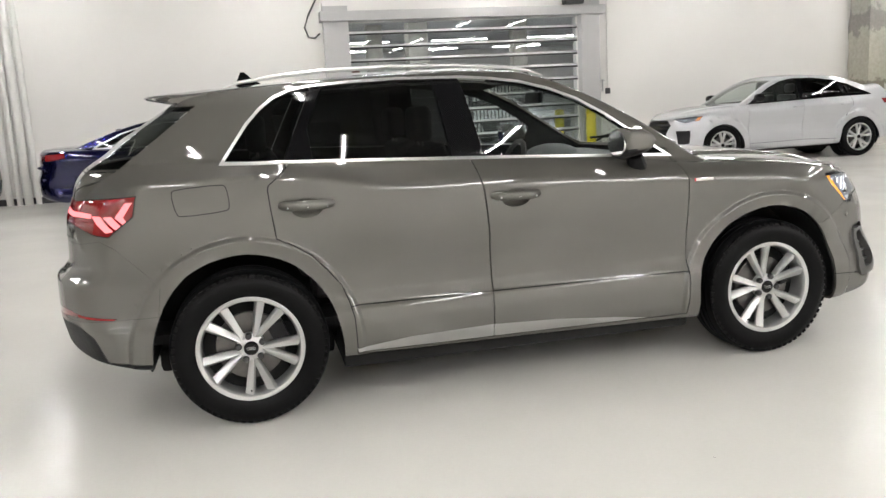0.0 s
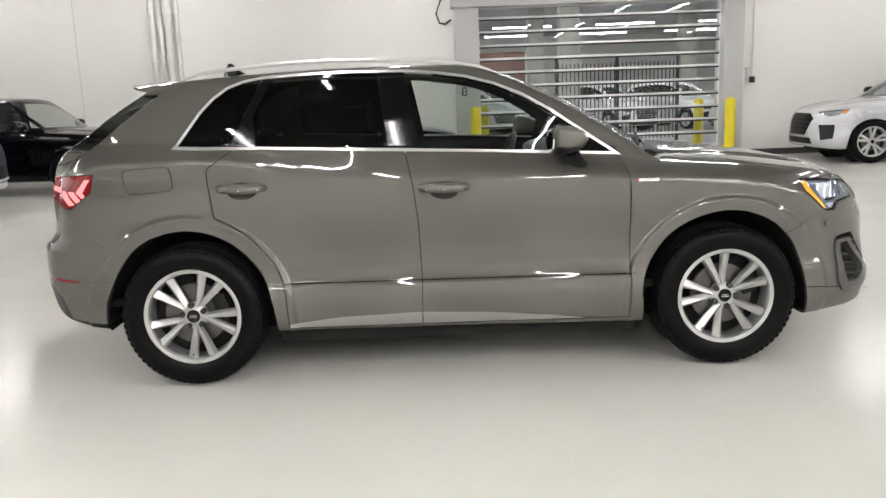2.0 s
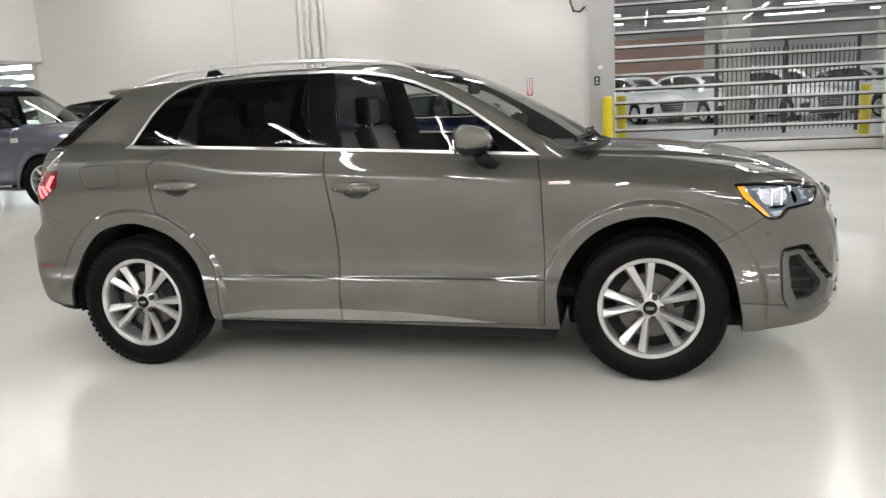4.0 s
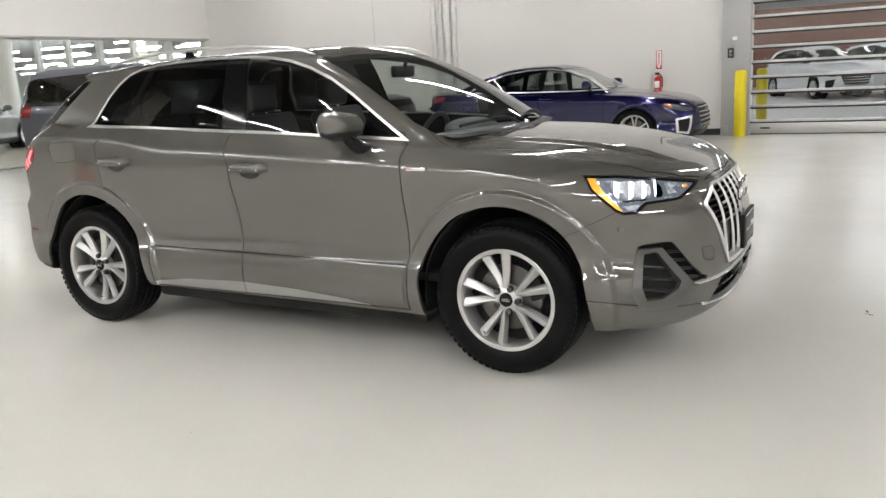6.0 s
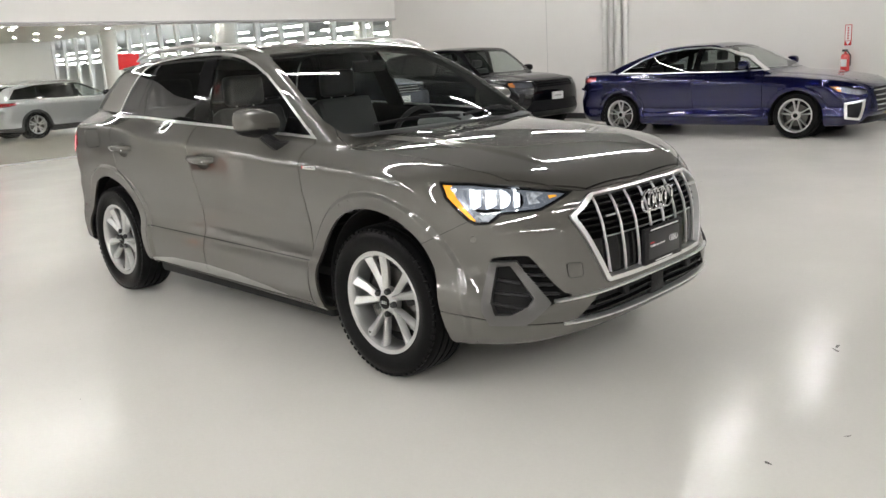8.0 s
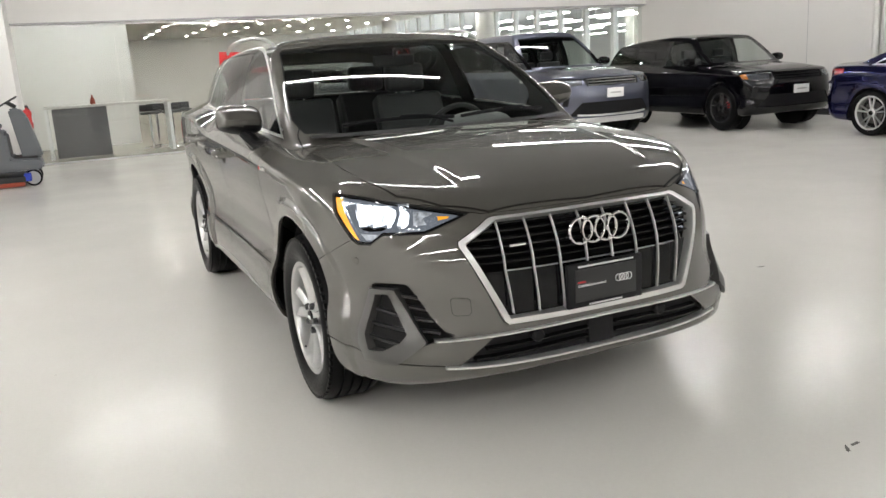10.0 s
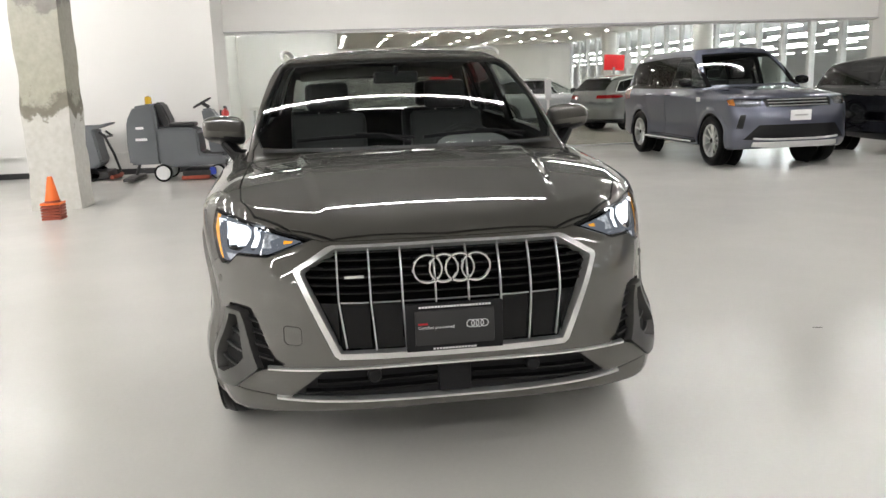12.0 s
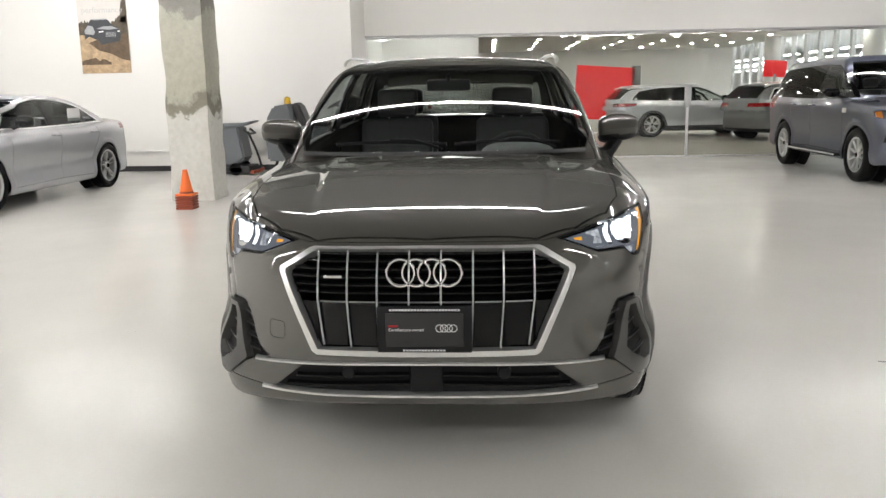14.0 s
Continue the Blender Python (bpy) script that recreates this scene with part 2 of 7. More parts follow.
def body_f(s, x, y, z):
    """The body as a field: below 0 inside. s: the functions of one kind of car."""
    ay = np.abs(y)
    w = s["W"](x)
    r1 = np.hypot(x - s["xf"], z - s["zw"])
    r2 = np.hypot(x - s["xr"], z - s["zw"])
    flare = s["flare"] * (step(s["lip"] + 0.016, s["lip"] - 0.012, r1) + step(s["lip"] + 0.016, s["lip"] - 0.012, r2))
    low = ay - (w + s["sec"](z) + flare * step(0.15, 0.4, z))
    lean = s["lean"] + s["hip"] * step(-0.45, -1.0, x)
    up = (ay - (w + 0.004 - lean * (z - s["crease"](x)))) / np.sqrt(0.6 + lean * lean)
    side = smax(low, up, 0.02)
    hood = (z - (s["H"](x) - s["hk"] * ay ** 2 - s["hk4"] * ay ** 4 + s["bulge"] * step(s["dome"](x) + s["edge"], s["dome"](x) - s["edge"], ay) * step(s["nose"], s["nose"] - 0.35, x))) * 0.95
    bow = (s["fk"] * ay ** 2 + s["fk4"] * ay ** 4) * (1 - s["square"] * step(0.6, 0.38, z))
    front = (x - (s["XF"](z) - bow)) * 0.9
    rear = (s["XR"](z) + s["rk"] * ay ** 2 + s["rk4"] * ay ** 4 - x) * 0.9
    lower = smax(smax(smax(side, hood, s["rh"]), smax(front, rear, 0.02), s["rf"]), s["B"](x) - z, 0.03)
    gside = (ay - (s["G"](z) - s["gx"](x))) * 0.92
    roof = z - (s["R"](x) - s["rc"] * ay ** 2)
    ws = (x - (s["WS"](z) - s["wk"] * ay ** 2)) * s["wn"]
    bl = (s["BL"](z) + s["bk"] * ay ** 2 - x) * s["bn"]
    green = smax(smax(smax(gside, roof, s["rr"]), smax(ws, bl, 0.02), 0.025), s["waist"] - z, 0.02)
    return smin(lower, green, s["join"])


COMPACT = dict(
    xf=1.34, xr=-1.34, zw=0.352, ra=0.395, flare=0.018, lip=0.512, nose=2.1,
    W=pch([(-2.2, 0.83), (-1.9, 0.875), (-1.34, 0.895), (-0.6, 0.897), (0, 0.895), (0.7, 0.9), (1.34, 0.893), (1.52, 0.89), (1.65, 0.884), (1.75, 0.871), (1.92, 0.826), (2.15, 0.755)]),
    sec=pch([(0.2, -0.07), (0.27, -0.03), (0.33, -0.012), (0.42, -0.006), (0.485, -0.015), (0.515, -0.026), (0.58, -0.038), (0.66, -0.036), (0.76, -0.02), (0.86, -0.003), (0.92, 0.001), (1.0, 0.004), (1.2, 0.0)]),
    hip=1.9, crease=pch([(-2.2, 1.06), (-1.75, 1.132), (-1.35, 1.136), (-1.15, 1.128), (-1.0, 1.113), (-0.8, 1.075), (-0.6, 1.05), (-0.2, 1.032), (0.45, 1.005), (0.85, 0.99), (1.2, 0.965), (1.5, 0.925), (1.72, 0.868), (2.1, 0.8)]), lean=0.75,
    H=pch([(0.6, 1.12), (1.0, 1.085), (1.4, 1.06), (1.7, 1.022), (1.95, 0.97), (2.1, 0.92), (2.18, 0.875), (2.28, 0.74)]), hk=0.035, hk4=0.06, bulge=0.012, rh=0.07, edge=0.022, dome=pch([(0.9, 0.54), (1.2, 0.51), (2.0, 0.42), (2.2, 0.4)]),
    XF=pch([(0.15, 2.09), (0.22, 2.19), (0.3, 2.235), (0.42, 2.255), (0.55, 2.265), (0.68, 2.255), (0.8, 2.215), (0.9, 2.15)]), fk=0.083, fk4=0.81, rf=0.06,
    XR=pch([(0.2, -2.05), (0.3, -2.17), (0.45, -2.22), (0.55, -2.235), (0.7, -2.232), (0.735, -2.2), (0.78, -2.17), (0.95, -2.16), (1.05, -2.12), (1.15, -2.03), (1.3, -1.9)]), rk=0.08, rk4=0.35,
    B=pch([(-2.3, 0.42), (-1.9, 0.33), (-1.5, 0.27), (0, 0.25), (1.7, 0.235), (2.1, 0.27), (2.3, 0.295)]),
    G=pch([(0.9, 0.845), (1.08, 0.79), (1.2, 0.755), (1.35, 0.702), (1.48, 0.64), (1.56, 0.575)]),
    gx=pch([(-2.1, 0.13), (-1.7, 0.065), (-1.2, 0.02), (-0.6, 0), (0.2, 0), (0.7, 0.02), (1.1, 0.05)]),
    R=pch([(-2.1, 1.46), (-1.7, 1.517), (-1.2, 1.557), (-0.6, 1.58), (-0.2, 1.583), (0.2, 1.565), (0.6, 1.5)]), rc=0.09, rr=0.07,
    WS=pch([(0.95, 1.32), (1.08, 1.11), (1.25, 0.84), (1.4, 0.56), (1.5, 0.33), (1.58, 0.08)]), wk=0.26, wn=0.5,
    BL=pch([(0.85, -2.13), (0.95, -2.14), (1.1, -2.12), (1.16, -2.09), (1.26, -1.95), (1.34, -1.84), (1.44, -1.68), (1.6, -1.42)]), bk=0.2, bn=0.8,
    join=0.014, waist=0.85, square=0.43,
)


# ---------------------------------------------------------------- panels cut from a body
class Shell:
    """Triangles on a body, each with a label, that outlines cut into panels."""

    def __init__(self, s, nx, nt, nc, x0, x1, z0):
        self.s = s
        th = 2 * np.pi * np.arange(nt) / nt
        ring, axis = [], []
        for a in np.linspace(-np.pi / 2, 0, nc, endpoint=False)[1:]:
            ring.append((np.sin(a), np.cos(a)))
            axis.append(x0)
        for x in np.linspace(x0, x1, nx):
            ring.append((0.0, 1.0))
            axis.append(x)
        for a in np.linspace(0, np.pi / 2, nc + 1)[1:-1]:
            ring.append((np.sin(a), np.cos(a)))
            axis.append(x1)
        ring, axis = np.array(ring), np.array(axis)
        n = len(ring)
        d = np.stack([np.repeat(ring[:, 0], nt), (ring[:, 1:] * np.cos(th)).ravel(), (ring[:, 1:] * np.sin(th)).ravel()], 1)
        o = np.stack([np.repeat(axis, nt), np.zeros(n * nt), np.full(n * nt, z0)], 1)
        d = np.vstack([d, [[-1, 0, 0], [1, 0, 0]]])
        o = np.vstack([o, [[x0, 0, z0], [x1, 0, z0]]])
        lo, hi = np.zeros(len(d)), np.full(len(d), 1.8)
        for _ in range(26):
            mid = (lo + hi) / 2
            p = o + d * mid[:, None]
            inside = body_f(s, p[:, 0], p[:, 1], p[:, 2]) < 0
            lo, hi = np.where(inside, mid, lo), np.where(inside, hi, mid)
        self.V = o + d * lo[:, None]
        i, j = np.meshgrid(np.arange(n - 1), np.arange(nt), indexing="ij")
        a, b = (i * nt + j).ravel(), (i * nt + (j + 1) % nt).ravel()
        c, e = a + nt, b + nt
        k = np.arange(nt)
        k1 = (k + 1) % nt
        ends = [np.stack([np.full(nt, n * nt), k1, k], 1), np.stack([np.full(nt, n * nt + 1), (n - 1) * nt + k, (n - 1) * nt + k1], 1)]
        self.T = np.vstack([np.stack([a, b, e], 1), np.stack([a, e, c], 1), *ends])
        self.L = np.zeros(len(self.T), int)
        self.names = ["body"]
        self.base = (self.V.copy(), self.T.copy())

    def normal(self, p):
        e, s = 0.0012, self.s
        g = np.stack([body_f(s, *(p + np.eye(3)[k] * e).T) - body_f(s, *(p - np.eye(3)[k] * e).T) for k in range(3)], 1)
        return g / np.maximum(np.linalg.norm(g, axis=1, keepdims=True), 1e-9)

    def split(self, pick):
        t, ids = self.T[pick], {}
        e = np.sort(np.vstack([t[:, [0, 1]], t[:, [1, 2]], t[:, [2, 0]]]), 1)
        u, inv = np.unique(e, axis=0, return_inverse=True)
        inv = inv.reshape(-1) + len(self.V)
        self.V = np.vstack([self.V, (self.V[u[:, 0]] + self.V[u[:, 1]]) / 2])
        m = len(t)
        ab, bc, ca = inv[:m], inv[m:2 * m], inv[2 * m:]
        four = np.vstack([np.stack([t[:, 0], ab, ca], 1), np.stack([ab, t[:, 1], bc], 1), np.stack([ca, bc, t[:, 2]], 1), np.stack([ab, bc, ca], 1)])
        self.L = np.concatenate([self.L[~pick], np.tile(self.L[pick], 4)])
        self.T = np.vstack([self.T[~pick], four])

    def refine(self, where):
        """Halves the triangles where the test holds and lays the new corners on the body."""
        n = len(self.V)
        c = self.V[self.T].mean(1)
        self.split(where(c[:, 0], np.abs(c[:, 1]), c[:, 2]))
        p = self.V[n:]
        for _ in range(3):
            p = p - self.normal(p) * np.clip(body_f(self.s, *p.T), -0.01, 0.01)[:, None]
        self.V[n:] = p

    def slice(self, d):
        d = np.where(np.abs(d) < 1e-6, 1e-6, d)
        side = d[self.T] > 0
        k = side.sum(1)
        mixed = (k == 1) | (k == 2)
        t, lab = self.T[mixed], self.L[mixed]
        if not len(t):
            return
        lone = np.where((k[mixed] == 1)[:, None], side[mixed], ~side[mixed]).argmax(1)
        r = np.arange(len(t))
        a, b, c = t[r, lone], t[r, (lone + 1) % 3], t[r, (lone + 2) % 3]
        e = np.sort(np.vstack([np.stack([a, b], 1), np.stack([a, c], 1)]), 1)
        u, inv = np.unique(e, axis=0, return_inverse=True)
        inv = inv.reshape(-1) + len(self.V)
        w = (d[u[:, 0]] / (d[u[:, 0]] - d[u[:, 1]]))[:, None]
        self.V = np.vstack([self.V, self.V[u[:, 0]] * (1 - w) + self.V[u[:, 1]] * w])
        ab, ac = inv[:len(t)], inv[len(t):]
        self.T = np.vstack([self.T[~mixed], np.stack([a, ab, ac], 1), np.stack([ab, b, c], 1), np.stack([ab, c, ac], 1)])
        self.L = np.concatenate([self.L[~mixed], lab, lab, lab])

    def panel(self, label, view, poly, gap=0.0, only=("body",), sign=0, grow=0.0, smooth=0, fine=0.010):
        """Cuts an outline, seen from a view, out of the panels named; gap: the width of the joint round it."""
        poly = np.array(poly, float)
        if view in ("phiF", "phiR"):
            poly[:, 0] = np.radians(poly[:, 0]) * 0.9
        for _ in range(smooth):
            q = np.roll(poly, -1, 0)
            poly = np.stack([0.75 * poly + 0.25 * q, 0.25 * poly + 0.75 * q], 1).reshape(-1, 2)

        def field(p):
            x, y, z = p.T
            ay = np.abs(y)
            if view == "side":
                u, v, ok = x, z, (ay > 0.2) | (np.abs(x) > 1.6)
            elif view == "front":
                u, v, ok = ay, z, x > np.where(z < 1.0, 1.6, 0.0)
            elif view == "rear":
                u, v, ok = ay, z, x < 0.0
            elif view == "top":
                u, v, ok = x, ay, z > 0.8
            elif view == "phiF":
                u, v, ok = np.arctan2(ay, x - self.s["pf"]) * 0.9, z, x > self.s["pf"]
            else:
                u, v, ok = np.arctan2(ay, self.s["pr"] - x) * 0.9, z, x < self.s["pr"]
            if sign:
                ok = ok & (y * sign > 0)
            d = np.full(len(p), 1.0)
            lo, hi = poly.min(0) - 0.06, poly.max(0) + 0.06
            ok = ok & (u > lo[0]) & (u < hi[0]) & (v > lo[1]) & (v < hi[1])
            if ok.any():
                q = np.stack([u[ok], v[ok]], 1)
                best, inside = np.full(len(q), 9.0), np.zeros(len(q), bool)
                for a, b in zip(poly, np.roll(poly, -1, 0)):
                    ab = b - a
                    w = np.clip(((q - a) @ ab) / max(ab @ ab, 1e-12), 0, 1)
                    best = np.minimum(best, np.hypot(*(q - a - w[:, None] * ab).T))
                    cross = ((a[1] > q[:, 1]) != (b[1] > q[:, 1]))
                    if cross.any() and ab[1] != 0:
                        inside ^= cross & (q[:, 0] < a[0] + (q[:, 1] - a[1]) / ab[1] * ab[0])
                d[ok] = np.where(inside, -best, best) - grow
            return d

        allowed = [k for k, n in enumerate(self.names) if n in only]
        for _ in range(3):
            d = field(self.V)
            near = np.abs(d) < 0.045
            t = self.T
            pick = (near[t[:, 0]] | near[t[:, 1]] | near[t[:, 2]]) & np.isin(self.L, allowed)
            some = np.nonzero(pick)[0]
            t = t[some]
            size = np.linalg.norm(self.V[t[:, 0]] - self.V[t[:, 1]], axis=1)
            size = np.maximum(size, np.linalg.norm(self.V[t[:, 2]] - self.V[t[:, 1]], axis=1))
            pick[some] = (np.abs(d[t]).min(1) < size * 0.8) & (size > fine) & (d[t].max(1) < 0.9)
            if not pick.any():
                break
            self.split(pick)
        if label not in self.names:
            self.names.append(label)
        cuts = (-gap / 2, gap / 2) if gap else (0.0,)
        for c in cuts:
            self.slice(field(self.V) - c)
        v, t = self.V, self.T
        d = field((v[t[:, 0]] + v[t[:, 1]] + v[t[:, 2]]) / 3)
        ok = np.isin(self.L, allowed)
        self.L[ok & (d < -gap / 2)] = self.names.index(label)
        if gap:
            if "joint" not in self.names:
                self.names.append("joint")
            self.L[ok & (np.abs(d) <= gap / 2)] = self.names.index("joint")

    def take(self, label, side=0):
        k = self.names.index(label)
        t = self.T[self.L == k]
        if side:
            t = t[self.V[t].mean(1)[:, 1] * side > 0]
        return t

    def build(self, name, label, material, parent, text="", side=0, depth=0.012, offset=0.0, tri=None):
        """One panel as a mesh of its own, with folded edges."""
        t = self.take(label, side) if tri is None else tri
        if not len(t):
            return None
        u, inv = np.unique(t, return_inverse=True)
        t = inv.reshape(-1, 3)
        nrm = self.normal(self.V[u])
        v = self.V[u] + nrm * offset
        faces = t
        if depth:
            e = np.vstack([t[:, [0, 1]], t[:, [1, 2]], t[:, [2, 0]]])
            key = np.sort(e, 1)
            _, first, count = np.unique(key, axis=0, return_index=True, return_counts=True)
            rim = e[first[count == 1]]
            a, b = rim[:, 0], rim[:, 1]
            m, base = len(rim), len(v)
            out = np.cross(v[b] - v[a], nrm[a])
            out /= np.maximum(np.linalg.norm(out, axis=1, keepdims=True), 1e-9)
            v = np.vstack([v, v[a], v[b], v[b] - nrm[b] * depth, v[a] - nrm[a] * depth])
            nrm = np.vstack([nrm, out, out, out, out])
            k = base + np.arange(m)
            q = np.stack([k + m, k, k + 3 * m, k + 2 * m], 1)
            faces = [*map(tuple, t), *map(tuple, q)]
        return mesh_object(name, v, faces, material, parent, text, normals=nrm)

    def lining(self, parent, skip, offset=-0.022):
        """The dark inner skin behind the panels."""
        keep = ~np.isin(self.L, [k for k, n in enumerate(self.names) if n in skip])
        t = self.T[keep]
        high = self.V[t].mean(1)[:, 2] > self.s.get("liner", 9)
        for name, some, material in (("inner_shell", t[~high], DARK_VOID), ("headliner", t[high], HEADLINER)):
            if len(some):
                u, inv = np.unique(some, return_inverse=True)
                v = self.V[u] + self.normal(self.V[u]) * offset
                mesh_object(name, v, inv.reshape(-1, 3), material, parent)


# ---------------------------------------------------------------- wheels
def spoke(bm, a0, a1, r0, r1, w0, w1, y0, y1, back):
    """One spoke between two radii, turning from angle a0 to a1; ridged in front."""
    rows = []
    for k in range(6):
        f = k / 5
        px = r0 * math.cos(a0) * (1 - f) + r1 * math.cos(a1) * f
        pz = r0 * math.sin(a0) * (1 - f) + r1 * math.sin(a1) * f
        a, r = math.atan2(pz, px), math.hypot(px, pz)
        w = w0 + (w1 - w0) * f
        yf = y0 + (y1 - y0) * f + 0.006 * math.sin(math.pi * f)
        c, s = math.cos(a), math.sin(a)
        row = []
        for q, y in ((-1, yf + back), (-1, yf + 0.015), (-0.5, yf + 0.008), (0.3, yf - 0.002), (0.45, yf - 0.002), (1, yf + 0.012), (1, yf + back)):
            row.append(bm.verts.new((r * c - q * w * s, y, r * s + q * w * c)))
        rows.append(row)
    for p, q in zip(rows, rows[1:]):
        for k in range(7):
            bm.faces.new((p[k], p[(k + 1) % 7], q[(k + 1) % 7], q[k]))
    bm.faces.new(rows[0])
    bm.faces.new(rows[-1])


def ring_badge(r, gap, tube_r, n=24, count=4):
    """Interlocked rings in the y-z plane, facing +x."""
    bm = bmesh.new()
    for k in range(count):
        cy = (k - (count - 1) / 2) * gap
        rows = []
        for i in range(n):
            a = 2 * math.pi * i / n
            rows.append([bm.verts.new((tube_r * math.sin(b) * 1.3, cy + (r + tube_r * math.cos(b)) * math.cos(a), (r + tube_r * math.cos(b)) * math.sin(a))) for b in [2 * math.pi * j / 6 for j in range(6)]])
        for i in range(n):
            p, q = rows[i], rows[(i + 1) % n]
            for j in range(6):
                bm.faces.new((p[j], p[(j + 1) % 6], q[(j + 1) % 6], q[j]))
    return bm


def make_wheel(parent, tyre_r, rim_r, width, style, turn, metal, m, detail=True, caliper=BLACK_PLASTIC):
    """A wheel that faces -y. style: (pairs, half angle at the hub, half angle at the rim, widths)."""
    h = width / 2
    pairs, ah, ar, w0, w1 = style
    lip = -h + 0.012
    bm = lathe([(rim_r - 0.02, h - 0.01), (rim_r - 0.03, 0.02), (rim_r - 0.032, lip + 0.03), (rim_r - 0.026, lip + 0.006), (rim_r - 0.022, lip + 0.001), (rim_r - 0.006, lip - 0.002), (rim_r, lip + 0.002), (rim_r, lip + 0.02),
                (rim_r - 0.018, lip + 0.03), (rim_r - 0.018, h - 0.01)], 64, closed=True)
    face = lip + 0.012
    arms = []
    for k in range(pairs):
        a = turn + 2 * math.pi * k / pairs
        for sgn in ((-1, 1) if ar else (1,)):
            b = bmesh.new()
            spoke(b, a + sgn * ah, a + sgn * ar, 0.052, rim_r - 0.012, w0, w1, face + 0.010, face - 0.004, 0.03)
            arms.append(b)
    lathe([(0.0, face + 0.004), (0.03, face + 0.004), (0.05, face + 0.010), (0.066, face + 0.02), (0.066, face + 0.05), (0.0, face + 0.05)], 40, bm=bm)
    wheel = part("wheel", bm, metal, parent, angle=40)
    wheel.matrix_basis = m
    for b in arms:
        part("spoke", b, metal, wheel, angle=40)
    g = 0.008
    prof = [(rim_r - 0.012, -h + 0.016), (rim_r + 0.006, -h + 0.006), (rim_r + 0.03, -h - 0.004), (rim_r + 0.055, -h - 0.007), (tyre_r - 0.045, -h - 0.004), (tyre_r - 0.022, -h + 0.004), (tyre_r - 0.008, -h + 0.018)]
    tread = [(tyre_r - 0.002, -h + 0.034)]
    for c in (-0.55, -0.18, 0.18, 0.55):
        tread += [(tyre_r, c * h - 0.006), (tyre_r - g, c * h - 0.004), (tyre_r - g, c * h + 0.004), (tyre_r, c * h + 0.006)]
    tread.append((tyre_r - 0.002, h - 0.034))
    prof = prof + tread + [(r, -y) for r, y in reversed(prof)]
    part("tyre", lathe(prof, 72, closed=True), RUBBER, wheel, "black rubber tyre", angle=50)
    if detail:
        bm = bmesh.new()
        for k in range(64):
            a = 2 * math.pi * k / 64
            b = bmesh.new()
            box(-0.011, 0.011, -h + 0.002, -h + 0.045, tyre_r - 0.04, tyre_r - 0.0125, bm=b)
            bmesh.ops.rotate(b, verts=b.verts[:], cent=(0, 0, 0), matrix=Matrix.Rotation(a, 3, "Y"))
            tmp = bpy.data.meshes.new("t")
            b.to_mesh(tmp)
            b.free()
            bm.from_mesh(tmp)
            bpy.data.meshes.remove(tmp)
        tagged(part("tread", bm, RUBBER, wheel), kind="stuff")
    part("hub_cap", lathe([(0.0, face - 0.002), (0.028, face - 0.002), (0.033, face + 0.002), (0.033, face + 0.012)], 32), GLOSS_BLACK, wheel, "black hub cap")
    if detail:
        b = ring_badge(0.0062, 0.0085, 0.0009, 16)
        bmesh.ops.rotate(b, verts=b.verts[:], cent=(0, 0, 0), matrix=Matrix.Rotation(radians(-90), 3, "Z"))
        bmesh.ops.translate(b, verts=b.verts[:], vec=(0, face - 0.003, 0))
        part("ring_emblem", b, CHROME, wheel)
        for k in range(5):
            a = turn + 2 * math.pi * (k + 0.5) / 5
            b = lathe([(0.0, face - 0.006), (0.011, face - 0.006), (0.0145, face - 0.002), (0.0155, face + 0.016)], 12)
            bmesh.ops.translate(b, verts=b.verts[:], vec=(0.056 * math.cos(a), 0, 0.056 * math.sin(a)))
            part("wheel_bolt", b, DARK_ALLOY, wheel)
        b = tube([((rim_r - 0.035) * math.cos(turn + 2.3), lip + 0.025, (rim_r - 0.035) * math.sin(turn + 2.3)), ((rim_r - 0.05) * math.cos(turn + 2.3), lip + 0.005, (rim_r - 0.05) * math.sin(turn + 2.3))], 0.004)
        part("valve", b, BLACK_PLASTIC, wheel)
    part("brake_disc", lathe([(0.05, face + 0.06), (0.156, face + 0.06), (0.156, face + 0.082), (0.05, face + 0.082)], 48, closed=True), STEEL, wheel, "bare steel brake disc")
    part("backing_plate", lathe([(0.0, face + 0.1), (rim_r - 0.03, face + 0.1), (rim_r - 0.03, face + 0.104), (0.0, face + 0.104)], 40), DARK_VOID, wheel)
    b = box(-0.05, 0.05, face + 0.042, face + 0.1, 0.1, 0.175, 0.01)
    bmesh.ops.rotate(b, verts=b.verts[:], cent=(0, 0, 0), matrix=Matrix.Rotation(radians(70), 3, "Y"))
    part("brake_caliper", b, caliper, wheel)
    return wheel


FIVE_V = (5, radians(5), radians(13.8), 0.0135, 0.0245)
TEN = (10, 0, 0, 0.013, 0.019)
FIVE_Y = (5, radians(6), radians(12), 0.02, 0.024)


# ---------------------------------------------------------------- the grey suv
COMPACT.update(pf=1.2, pr=-1.3, liner=1.5)
suv = thing("suv", pose(0, 0, 0), "grey metallic compact suv with lit lamps parked on the showroom floor", "car")

